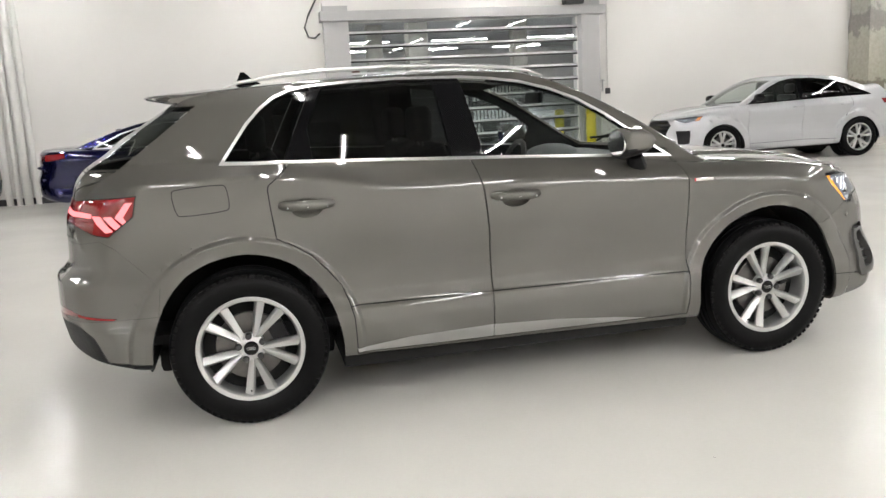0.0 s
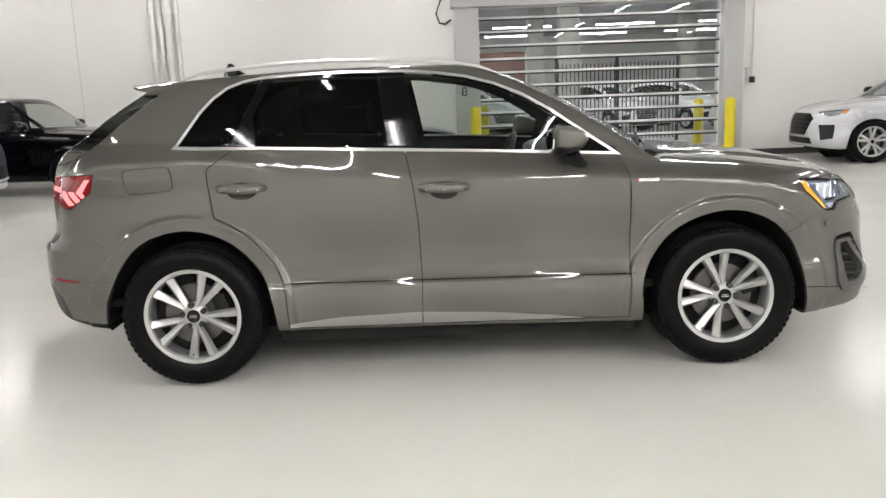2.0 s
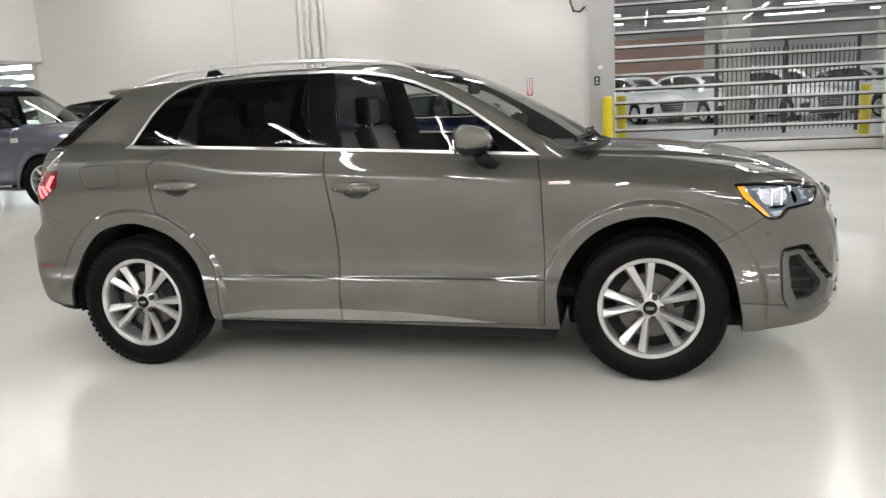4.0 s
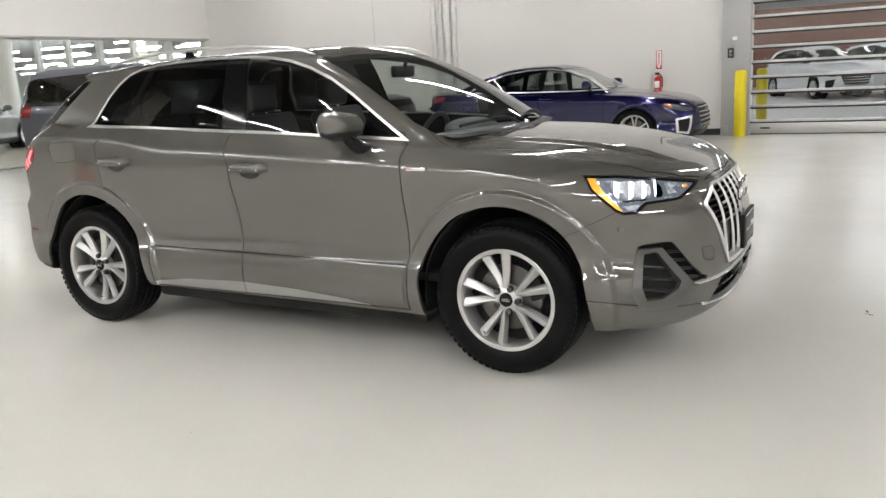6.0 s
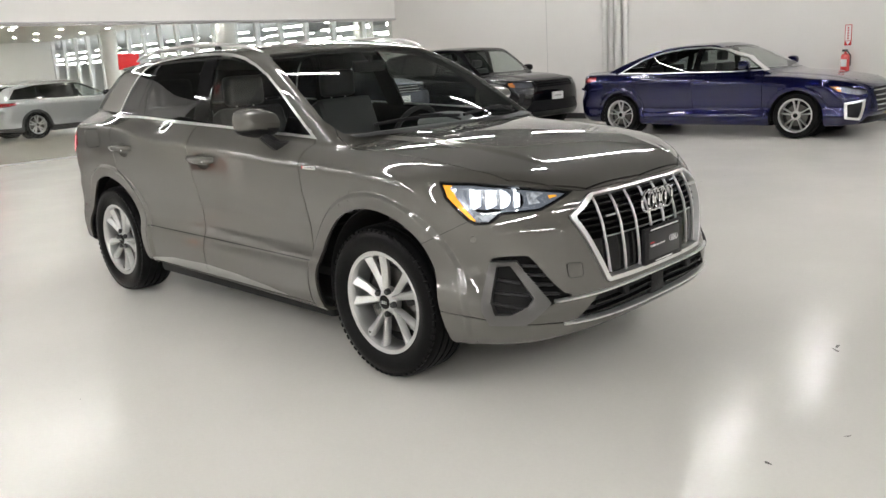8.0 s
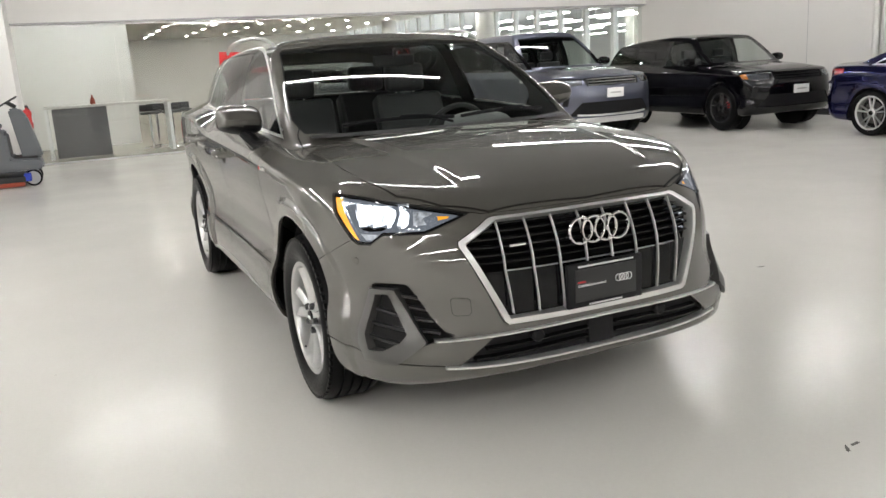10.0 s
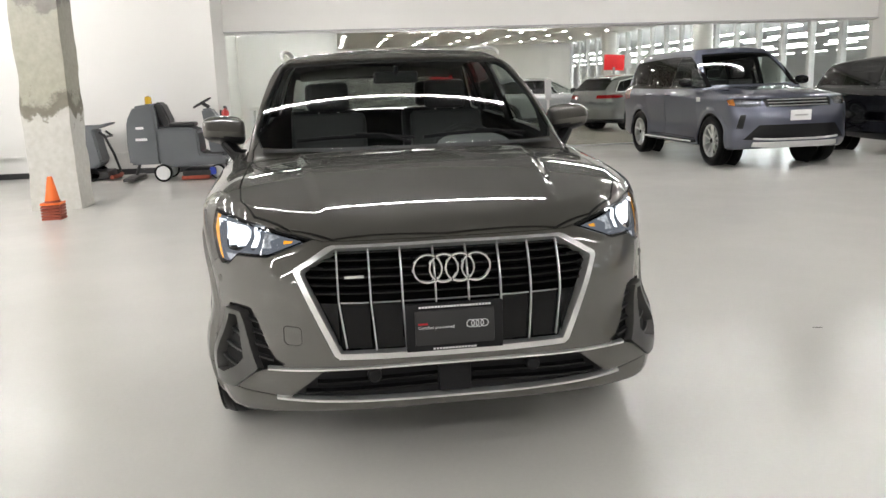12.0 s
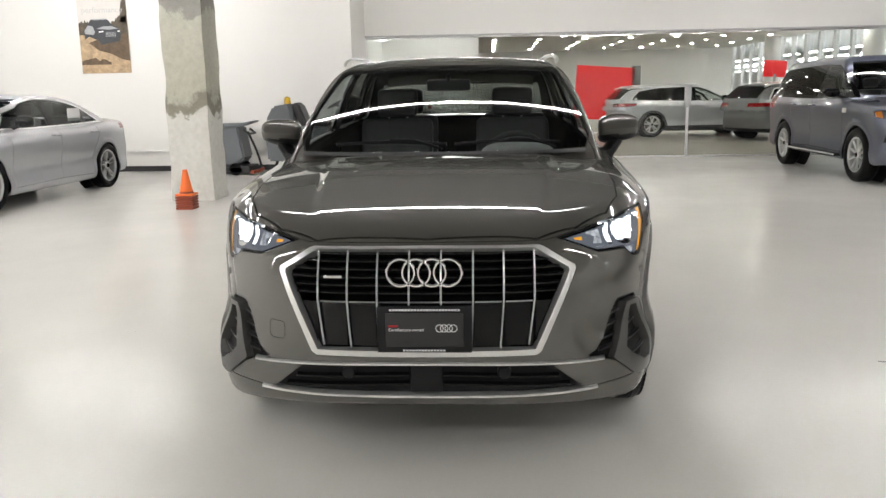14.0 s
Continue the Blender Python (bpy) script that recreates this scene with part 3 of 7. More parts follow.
ARCH_F = [(0.93, 0.05), (0.915, 0.33), (0.905, 0.44), (0.94, 0.55), (1.02, 0.67), (1.14, 0.765), (1.34, 0.812), (1.52, 0.765), (1.64, 0.67), (1.705, 0.55), (1.735, 0.4), (1.755, 0.29), (1.76, 0.05)]
ARCH_R = [(-1.77, 0.05), (-1.765, 0.39), (-1.74, 0.5), (-1.67, 0.64), (-1.55, 0.755), (-1.34, 0.81), (-1.15, 0.757), (-1.03, 0.65), (-0.955, 0.53), (-0.925, 0.4), (-0.915, 0.3), (-0.91, 0.05)]
DLO = [(-1.405, 1.186), (-1.385, 1.215), (-1.275, 1.364), (-1.21, 1.43), (-1.138, 1.482), (-1.06, 1.512), (-0.972, 1.527), (-0.75, 1.539), (-0.539, 1.544), (-0.22, 1.537), (-0.07, 1.522), (0.068, 1.5), (0.21, 1.46), (0.349, 1.403),
       (0.49, 1.32), (0.624, 1.226), (0.74, 1.145), (0.83, 1.082), (0.6, 1.095), (0.45, 1.103), (0.1, 1.122), (-0.243, 1.138), (-0.6, 1.154), (-0.94, 1.169), (-1.25, 1.178)]
HEAD = [(58, 0.93), (56.6, 0.868), (51.2, 0.777), (49.5, 0.762), (46.4, 0.764), (43.6, 0.8), (35, 0.808), (26.5, 0.868), (30, 0.879), (40, 0.905), (50, 0.925)]
GRILLE = [(-0.3, 0.853), (0.388, 0.849), (0.408, 0.843), (0.516, 0.778), (0.518, 0.762), (0.398, 0.492), (0.38, 0.48), (-0.3, 0.478)]
GRILLE_IN = [(-0.3, 0.842), (0.378, 0.838), (0.492, 0.771), (0.494, 0.759), (0.376, 0.502), (-0.3, 0.5)]
POCKET = [(46.6, 0.618), (45.4, 0.628), (39.4, 0.634), (38, 0.626), (32.4, 0.48), (29, 0.456), (34.6, 0.434), (39, 0.39), (46.5, 0.385), (48.2, 0.474)]
INTAKE = [(46.6, 0.608), (41, 0.61), (34.8, 0.44), (35.2, 0.43), (40, 0.362), (47.2, 0.356), (48.7, 0.41), (48.7, 0.46)]
INTAKE_IN = [(45.2, 0.588), (42.3, 0.594), (38.2, 0.462), (39.4, 0.436), (43, 0.402), (46, 0.398), (46.9, 0.45)]

sh = Shell(COMPACT, 165, 264, 60, -1.5, 1.5, 0.64)
for _ in range(2):
    sh.refine(lambda x, y, z: (y > 0.6) & (np.abs(np.minimum(np.hypot(x - 1.34, z - 0.352), np.hypot(x + 1.34, z - 0.352)) - 0.514) < 0.024))
sh.refine(lambda x, y, z: (y > 0.6) & (x < 1.0) & ((np.abs(z - COMPACT["crease"](x)) < 0.03) | (np.abs(z - 0.5) < 0.03)))
sh.refine(lambda x, y, z: (x > 0.9) & (z > 0.88) & (np.abs(y - COMPACT["dome"](x)) < 0.035))
sh.panel("hole", "side", ARCH_F, smooth=2)
sh.panel("hole", "side", ARCH_R, smooth=2)
sh.panel("window_trim", "side", DLO)
sh.panel("pillar", "side", DLO, only=("window_trim",), grow=-0.013)
sh.panel("quarter_glass", "side", [(-1.6, 1.1), (-1.128, 1.17), (-0.955, 1.53), (-1.2, 1.6), (-1.6, 1.6)], only=("pillar",), gap=0.004)
sh.panel("rear_glass", "side", [(-0.975, 1.1), (-1.0, 1.327), (-0.905, 1.52), (-0.38, 1.56), (-0.325, 1.1)], only=("pillar",), gap=0.003)
sh.panel("front_glass", "side", [(-0.245, 1.56), (-0.155, 1.08), (0.56, 1.08), (0.59, 1.23), (0.5, 1.296), (0.345, 1.39), (0.2, 1.447), (0.06, 1.485), (-0.1, 1.51)], only=("pillar",), gap=0.003)
sh.panel("windscreen", "front", [(-0.3, 1.09), (0.4, 1.093), (0.69, 1.105), (0.715, 1.165), (0.68, 1.3), (0.602, 1.48), (0.575, 1.502), (0.3, 1.517), (-0.3, 1.522)], gap=0.006)
sh.panel("sunroof", "top", [(0.0, -0.3), (0.0, 0.44), (-0.06, 0.47), (-0.95, 0.47), (-1.0, 0.43), (-1.0, -0.3)], gap=0.006)
sh.panel("bonnet", "top", [(2.158, -0.3), (2.158, 0.0), (2.138, 0.385), (2.06, 0.53), (1.94, 0.65), (1.8, 0.708), (1.6, 0.728), (1.2, 0.73), (0.95, 0.725), (0.88, 0.69), (1.0, 0.35), (1.06, 0), (1.06, -0.3)], gap=0.006)
sh.panel("headlamp", "phiF", HEAD, gap=0.007, only=("body", "bonnet"))
sh.panel("grille_frame", "front", GRILLE, gap=0.004)
sh.panel("hole", "front", GRILLE_IN, only=("grille_frame",))
sh.panel("pocket", "phiF", POCKET, smooth=1)
sh.panel("intake_frame", "phiF", INTAKE, only=("pocket", "body"), smooth=0)
sh.panel("intake", "phiF", INTAKE_IN, only=("intake_frame",), smooth=0)
INTAKE_PAINT = surface("satin grey bumper trim", (0.085, 0.084, 0.08), 0.34, 0.3, grain=0.04, grain_scale=700)
sh.panel("lower_intake", "front", [(-0.3, 0.452), (0.43, 0.446), (0.555, 0.345), (0.3, 0.336), (-0.3, 0.335)], gap=0.0)
sh.panel("chin", "front", [(-0.3, 0.334), (0.5, 0.338), (0.64, 0.352), (0.78, 0.362), (0.9, 0.4), (0.95, 0.1), (-0.3, 0.1)], gap=0.004)
sh.panel("front_bumper", "phiF", [(-30, 0.862), (24, 0.862), (35, 0.9), (43, 0.9), (51, 0.776), (60, 0.7), (70, 0.62), (70, 0.1), (-30, 0.1)], gap=0.0022)
sh.panel("tow_cover", "front", [(0.51, 0.585), (0.555, 0.588), (0.563, 0.58), (0.563, 0.535), (0.553, 0.526), (0.512, 0.526), (0.503, 0.535), (0.503, 0.577)], only=("front_bumper",), sign=-1, gap=0.0016)
sh.panel("front_door", "side", [(-0.244, 1.16), (-0.244, 1.13), (-0.213, 0.992), (-0.192, 0.795), (-0.184, 0.504), (-0.19, 0.276), (0.846, 0.274), (0.854, 0.458), (0.852, 0.75), (0.848, 0.976), (0.83, 1.045), (0.8, 1.12), (0.5, 1.16)], gap=0.0055)
sh.panel("rear_door", "side", [(-1.09, 1.2), (-1.115, 1.157), (-1.2, 1.092), (-1.205, 1.07), (-1.199, 0.991), (-1.184, 0.852), (-1.11, 0.815), (-1.035, 0.761), (-0.97, 0.69), (-0.91, 0.611), (-0.88, 0.53), (-0.863, 0.456), (-0.857, 0.278), (-0.19, 0.276), (-0.184, 0.504), (-0.192, 0.795), (-0.213, 0.992), (-0.244, 1.13), (-0.244, 1.17)], gap=0.0055)
BAND = [(-1.0, 0.2), (-1.0, 0.508), (0.0, 0.503), (0.95, 0.497), (0.95, 0.2)]
sh.panel("front_band", "side", BAND, only=("front_door",), gap=0.0055)
sh.panel("rear_band", "side", BAND, only=("rear_door",), gap=0.0055)
sh.panel("sill_blade", "side", [(-0.86, 0.3), (-0.6, 0.33), (-0.2, 0.342), (0.15, 0.328), (0.45, 0.302), (0.68, 0.27), (0.68, 0.1), (-0.86, 0.1)], only=("front_band", "rear_band"), smooth=0)
sh.panel("fuel_flap", "side", [(-1.612, 1.09), (-1.59, 1.103), (-1.4, 1.112), (-1.378, 1.1), (-1.37, 1.01), (-1.39, 0.994), (-1.575, 0.983), (-1.598, 0.995)], sign=-1, gap=0.004, smooth=1)
sh.panel("tail_lamp", "phiR", [(22, 1.062), (45, 1.068), (62.8, 1.086), (61.8, 0.999), (56, 0.918), (51.5, 0.927), (41.6, 0.966), (22, 0.985)], gap=0.005)
sh.panel("reflector", "phiR", [(26, 0.582), (40, 0.588), (54.6, 0.553), (54, 0.546), (45, 0.562), (26, 0.545)], gap=0.002)
sh.panel("diffuser", "side", [(-1.765, 0.338), (-1.95, 0.36), (-2.0, 0.47), (-2.08, 0.525), (-2.4, 0.53), (-2.4, 0.1), (-1.765, 0.1)], gap=0.003)
sh.panel("rear_bumper", "side", [(-1.72, 0.548), (-1.9, 0.545), (-2.4, 0.545), (-2.4, 0.88), (-2.03, 0.88), (-1.93, 0.9), (-1.86, 0.86), (-1.7, 0.68)], gap=0.0012)
sh.panel("tailgate_glass", "side", [(-1.489, 1.455), (-1.66, 1.326), (-1.835, 1.196), (-2.4, 1.196), (-2.4, 1.47)], gap=0.004)
sh.panel("tailgate", "rear", [(-0.3, 1.185), (0.7, 1.185), (0.62, 1.06), (0.6, 0.9), (-0.3, 0.9)], gap=0.005)

sh.panel("lamp_core", "phiF", HEAD, only=("headlamp",), grow=-0.009, fine=0.006)
sh.panel("amber", "phiF", [(60, 0.95), (58, 0.868), (52.5, 0.77), (49.4, 0.775), (53.9, 0.87), (55.6, 0.94)], only=("lamp_core",))
for k, bar in enumerate(([(30, 1.032), (50.5, 1.014), (50.5, 0.996), (30, 1.004)], [(50.7, 1.006), (54, 1.006), (57.3, 0.942), (55.4, 0.936)], [(54.8, 1.004), (57.2, 1.004), (59.3, 0.96), (58, 0.947)], [(57.9, 1.0), (60.4, 1.06), (61.9, 1.06), (59.8, 1.0), (60.6, 0.972), (59.9, 0.965)])):
    sh.panel("tail_bar", "phiR", bar, only=("tail_lamp",), fine=0.006)
for poly in ([(52.2, 0.902), (50.6, 0.83), (48.6, 0.806), (42.6, 0.816), (41, 0.86), (41.4, 0.893), (46, 0.903)], [(40.6, 0.888), (40.8, 0.858), (41.2, 0.822), (38.4, 0.826), (38.2, 0.884)]):
    sh.panel("lamp_glow", "phiF", poly, only=("lamp_core",), fine=0.006, smooth=1)
for poly in ([(37.6, 0.884), (37.4, 0.834), (34.6, 0.838), (35.4, 0.86), (33.4, 0.874), (34, 0.88)], [(49.4, 0.798), (48, 0.778), (45.4, 0.778), (44.4, 0.8)]):
    sh.panel("lamp_side_glow" if poly[0][0] < 40 else "lamp_low_glow", "phiF", poly, only=("lamp_core",), fine=0.006)
sh.panel("lamp_amber", "phiF", [(32.6, 0.868), (32.4, 0.852), (30.4, 0.858), (30.2, 0.868)], only=("lamp_core",), fine=0.006)
for x, z in ((-1.04, 0.997), (-0.06, 0.966)):
    sh.panel("handle_cup", "side", [(x + 0.072 * math.cos(a), z - 0.016 + 0.044 * math.sin(a)) for a in np.linspace(0, 2 * math.pi, 28, endpoint=False)], only=("front_door", "rear_door"), fine=0.008)
SKIP = ("hole", "lamp_glow", "handle_cup", "quarter_glass", "rear_glass", "front_glass", "windscreen", "tailgate_glass", "sunroof")
sh.lining(suv, SKIP)
sh.build("body_panel", "body", GREY_PAINT, suv, "grey metallic painted body shell")
lamps = {}
for side in (-1, 1):
    for name, label in (("front_door", "front_door"), ("rear_door", "rear_door"), ("front_door_band", "front_band"), ("rear_door_band", "rear_band")):
        sh.build(name, label, GREY_PAINT, suv, side=side)
    sh.build("sill_blade", "sill_blade", SILL_SILVER, suv, "satin grey sill trim", side=side)
    sh.build("window_trim", "window_trim", CHROME, suv, "satin chrome window surround", side=side, offset=0.002)
    sh.build("pillar_cover", "pillar", GLOSS_BLACK, suv, "gloss black pillar cover", side=side)
    sh.build("front_window", "front_glass", GLASS_CLEAR, suv, "lightly tinted side glass", side=side, depth=0)
    sh.build("rear_window", "rear_glass", GLASS_DARK, suv, "dark privacy glass", side=side, depth=0)
    sh.build("quarter_window", "quarter_glass", GLASS_DARK, suv, "dark privacy glass", side=side, depth=0)
    sh.build("intake_frame", "intake_frame", INTAKE_PAINT, suv, "satin grey air intake surround", side=side, offset=0.014, depth=0.06)
    sh.build("intake_pocket", "pocket", BLACK_PLASTIC, suv, side=side, offset=-0.022, depth=0.0)
    sh.build("intake_grid", "intake", BLACK_PLASTIC, suv, side=side, offset=-0.035, depth=0.0)
    sh.build("reflector", "reflector", RED_PLASTIC, suv, side=side)
    lamp = sh.build("headlamp", "headlamp", GLOSS_BLACK, suv, "lit white headlamp", side=side, offset=-0.008, depth=0)
    sh.build("reflector_bowl", "lamp_core", LAMP_BACK_GLOW, lamp, "silver reflector with added glow", side=side, offset=-0.02, depth=-0.012)
    sh.build("indicator", "amber", AMBER, lamp, "lit amber indicator", side=side, offset=-0.006, depth=0)
    lamps[side] = lamp
    sh.build("side_light", "lamp_side_glow", LAMP_SOFT, lamp, "soft white light strip", side=side, offset=-0.014, depth=0)
    sh.build("low_light", "lamp_low_glow", LAMP_SOFT, lamp, "soft white light strip", side=side, offset=-0.014, depth=0)
    # the amber mark shares the indicator's emission, so it glows by itself
    sh.build("amber_mark", "lamp_amber", AMBER, lamp, "small amber reflector with added glow", side=side, offset=-0.016, depth=0)
    sh.build("lens", "headlamp", LENS, lamp, "clear lens", depth=0, tri=np.vstack([sh.take(n, side) for n in ("headlamp", "lamp_core", "amber", "lamp_glow", "lamp_side_glow", "lamp_low_glow", "lamp_amber")]))
    tail = sh.build("tail_lamp", "tail_lamp", TAIL_RED, suv, "lit red tail lamp", side=side, offset=0.002)
    sh.build("light_bar", "tail_bar", TAIL_GLOW, tail, "glowing pink-red light bars", side=side, offset=0.001, depth=0)
sh.build("windscreen", "windscreen", GLASS_CLEAR, suv, "clear windscreen", depth=0)
sh.build("sunroof", "sunroof", GLOSS_BLACK, suv, "black glass sunroof")
sh.build("bonnet", "bonnet", GREY_PAINT, suv)
sh.build("tow_cover", "tow_cover", GREY_PAINT, suv)
sh.build("front_bumper", "front_bumper", GREY_PAINT, suv)
sh.build("grille_frame", "grille_frame", CHROME, suv, "satin chrome grille surround", offset=0.008, depth=0.04)
sh.build("lower_intake", "lower_intake", BLACK_PLASTIC, suv, offset=-0.02, depth=0)
sh.build("chin_spoiler", "chin", GREY_PAINT, suv)
sh.build("fuel_flap", "fuel_flap", GREY_PAINT, suv)
sh.build("rear_diffuser", "diffuser", BLACK_PLASTIC, suv)
sh.build("rear_bumper", "rear_bumper", GREY_PAINT, suv)
sh.build("tailgate", "tailgate", GREY_PAINT, suv)
sh.build("tailgate_glass", "tailgate_glass", GLASS_REAR, suv, depth=0)

for x, y, turn in ((1.34, -0.758, 0.236), (-1.34, -0.775, 0.76), (1.34, 0.758, 0.2), (-1.34, 0.775, 0.0)):
    make_wheel(suv, 0.358, 0.247, 0.235, FIVE_V, radians(90) + turn, ALLOY, pose(x, y, 0.358, 0, 0, 0 if y < 0 else 180))

for x in (1.34, -1.34):
    for y in (-1, 1):
        bm = lathe([(0.452, 0.0), (0.452, 0.5), (0.446, 0.5), (0.446, 0.0)], 40, closed=True)
        lathe([(0.0, 0.3), (0.446, 0.3), (0.446, 0.31), (0.0, 0.31)], 32, bm=bm)
        bmesh.ops.delete(bm, geom=[v for v in bm.verts if v.co.z < -0.1], context="VERTS")
        ob = part("wheel_housing", bm, DARK_VOID, suv)
        ob.matrix_basis = pose(x, y * 0.8, 0.352, 0, 0, 0 if y < 0 else 180)


def front_x(y, z, lo=1.5, hi=2.5, s=COMPACT):
    for _ in range(30):
        mid = (lo + hi) / 2
        if body_f(s, np.array(mid), np.array(y), np.array(z)) < 0:
            lo = mid
        else:
            hi = mid
    return lo


def side_y(x, z, s=COMPACT):
    lo, hi = 0.2, 1.3
    for _ in range(30):
        mid = (lo + hi) / 2
        if body_f(s, np.array(x), np.array(mid), np.array(z)) < 0:
            lo = mid
        else:
            hi = mid
    return lo


def skin_point(a, z, back):
    """The point of the front skin at angle a round the nose, sunk by back."""
    lo, hi = 0.4, 1.4
    for _ in range(24):
        r = (lo + hi) / 2
        if body_f(COMPACT, np.array(1.2 + r * math.cos(a)), np.array(r * math.sin(a)), np.array(z)) < 0:
            lo = r
        else:
            hi = r
    return 1.2 + (lo - back) * math.cos(a), (lo - back) * math.sin(a)


def ribbon(points, w, d, bm=None):
    """A bar with a rectangular section along points (x, y, z) on the front: w wide in y and z, d deep in x."""
    bm = bm or bmesh.new()
    ps = [Vector(p) for p in points]
    rows = []
    for i, p in enumerate(ps):
        t = (ps[min(i + 1, len(ps) - 1)] - ps[max(i - 1, 0)])
        n = Vector((0, -t.z, t.y)).normalized() * (w[i] if isinstance(w, (list, tuple)) else w) / 2
        rows.append([bm.verts.new(q) for q in (p + n, p + n * 0.5 + Vector((d * 0.4, 0, 0)), p - n * 0.5 + Vector((d * 0.4, 0, 0)), p - n, p - n - Vector((d, 0, 0)), p + n - Vector((d, 0, 0)))])
    for a, b in zip(rows, rows[1:]):
        for k in range(6):
            bm.faces.new((a[k], a[(k + 1) % 6], b[(k + 1) % 6], b[k]))
    bm.faces.new(rows[0])
    bm.faces.new(rows[-1])
    return bm


def writing(name, body, size, material, parent, m, depth=0.0006):
    cu = bpy.data.curves.new("text", "FONT")
    cu.body, cu.size, cu.extrude, cu.align_x, cu.align_y = body, size, depth, "CENTER", "CENTER"
    tmp = new("text", cu)
    bpy.context.view_layer.update()
    me = bpy.data.meshes.new_from_object(tmp.evaluated_get(bpy.context.evaluated_depsgraph_get()))
    bpy.data.objects.remove(tmp)
    me.materials.clear()
    me.materials.append(material)
    ob = new(name, me)
    ob.parent = parent
    ob.matrix_basis = m
    return ob


# forward-facing light modules, stepped back along the wing
for sgn in (-1, 1):
    for k, y in enumerate((0.634, 0.67, 0.706, 0.742, 0.778)):
        x = front_x(y + 0.03, 0.86) - 0.016
        z0, z1 = (0.815, 0.895) if k < 3 else (0.812, 0.9) if k == 3 else (0.826, 0.903)
        mod = part("light_module", box(x - 0.1, x, sgn * y - 0.0178, sgn * y + 0.0178, z0 - 0.004, z1 + 0.004, 0.002), LAMP_BACK_GLOW, lamps[sgn], "silver lamp module with added glow")
        part("lamp_light", box(x, x + 0.002, sgn * y - 0.0168, sgn * y + 0.0168, z0 + 0.002, z1 - 0.002), LAMP_WHITE, mod, "glowing white light")

# grille
grille = part("grille", prism([(-0.5, 0.77), (-0.38, 0.85), (0.38, 0.85), (0.5, 0.77), (0.38, 0.49), (-0.38, 0.49)], 2.06, 2.07, "yz"), DARK_VOID, suv, "black grille with chrome uprights")


def half_width(z):
    return float(np.interp(z, [0.5, 0.76, 0.84], [0.372, 0.482, 0.378]))


for z in (0.696, 0.722, 0.748, 0.774, 0.8, 0.824):
    w = half_width(z)
    part("grille_slat", ribbon([(front_x(y, z) - 0.03, y, z) for y in np.linspace(-w, w, 15)], 0.012, 0.03), GLOSS_BLACK, grille)
edges = [-0.375, -0.27, -0.165, 0.165, 0.27, 0.375]
for a, b in zip(edges, edges[1:]):
    zs = np.linspace(0.512, 0.664, 6)
    bm = bmesh.new()
    rows = []
    for z in zs:
        rows.append([bm.verts.new((front_x(y, z) - 0.022, y, z)) for y in np.linspace(a + 0.004, b - 0.004, 6)])
    for p, q in zip(rows, rows[1:]):
        for k in range(5):
            bm.faces.new((p[k], p[k + 1], q[k + 1], q[k]))
    part("grille_panel", bm, GLOSS_BLACK, grille)
    part("panel_edge", ribbon([(front_x(y, 0.665) - 0.02, y, 0.665) for y in np.linspace(a + 0.006, b - 0.006, 5)], 0.003, 0.008), CHROME, grille)
for sgn in (-1, 1):
    bm = bmesh.new()
    rows = [[bm.verts.new((front_x(sgn * y, z) - 0.022, sgn * y, z)) for y in np.linspace(0.379, max(0.382, half_width(z) - 0.004), 4)] for z in np.linspace(0.52, 0.664, 6)]
    for p, q in zip(rows, rows[1:]):
        for k in range(3):
            bm.faces.new((p[k], p[k + 1], q[k + 1], q[k]))
    part("grille_panel", bm, GLOSS_BLACK, grille)
for y, z0, z1, lean in ((-0.375, 0.515, 0.832, -0.02), (-0.27, 0.508, 0.836, -0.012), (-0.165, 0.506, 0.836, -0.006), (-0.055, 0.66, 0.836, 0), (0.055, 0.66, 0.836, 0), (0.165, 0.506, 0.836, 0.006), (0.27, 0.508, 0.836, 0.012), (0.375, 0.515, 0.832, 0.02)):
    zs = np.linspace(z0, z1, 9)
    part("grille_upright", ribbon([(front_x(y, z) - 0.006, y + lean * (min(z, 0.67) - 0.67) / -0.16 * -1, z) for z in zs], 0.006, 0.008), CHROME, grille)
bm = ring_badge(0.047, 0.0535, 0.0052, 40)
bmesh.ops.translate(bm, verts=bm.verts[:], vec=(front_x(0, 0.772) + 0.02, 0, 0.772))
part("ring_emblem", bm, BRIGHT_CHROME, suv, "four bright chrome rings")
part("side_emblem", box(front_x(-0.32, 0.752) - 0.012, front_x(-0.32, 0.752) - 0.002, -0.352, -0.288, 0.747, 0.757, 0.002), BRIGHT_CHROME, grille)

# dealer plate
plate = part("plate", box(2.262, 2.282, -0.162, 0.162, 0.5, 0.662, 0.006), BLACK_PLASTIC, suv, "black dealer plate")
WHITE_INK = surface("white ink", (0.8, 0.8, 0.8), 0.5)
RED_INK = surface("red ink", (0.5, 0.01, 0.02), 0.5)
part("plate_panel", box(2.28, 2.2845, -0.132, 0.132, 0.522, 0.64, 0.003), surface("black card", (0.02, 0.02, 0.021), 0.35), plate)
for y0, y1, z in ((-0.118, 0.118, 0.651), (-0.074, 0.074, 0.509)):
    k = y0
    while k < y1 - 0.004:
        part("letter_bar", box(2.281, 2.2838, k, k + 0.0075, z - 0.003, z + 0.003), WHITE_INK, plate)
        k += 0.0105
part("red_bar", box(2.284, 2.2852, -0.122, -0.09, 0.592, 0.598), RED_INK, plate)
writing("certified_text", "Certified pre-owned", 0.0145, WHITE_INK, plate, pose(2.2855, -0.062, 0.582, 90, 0, 90))
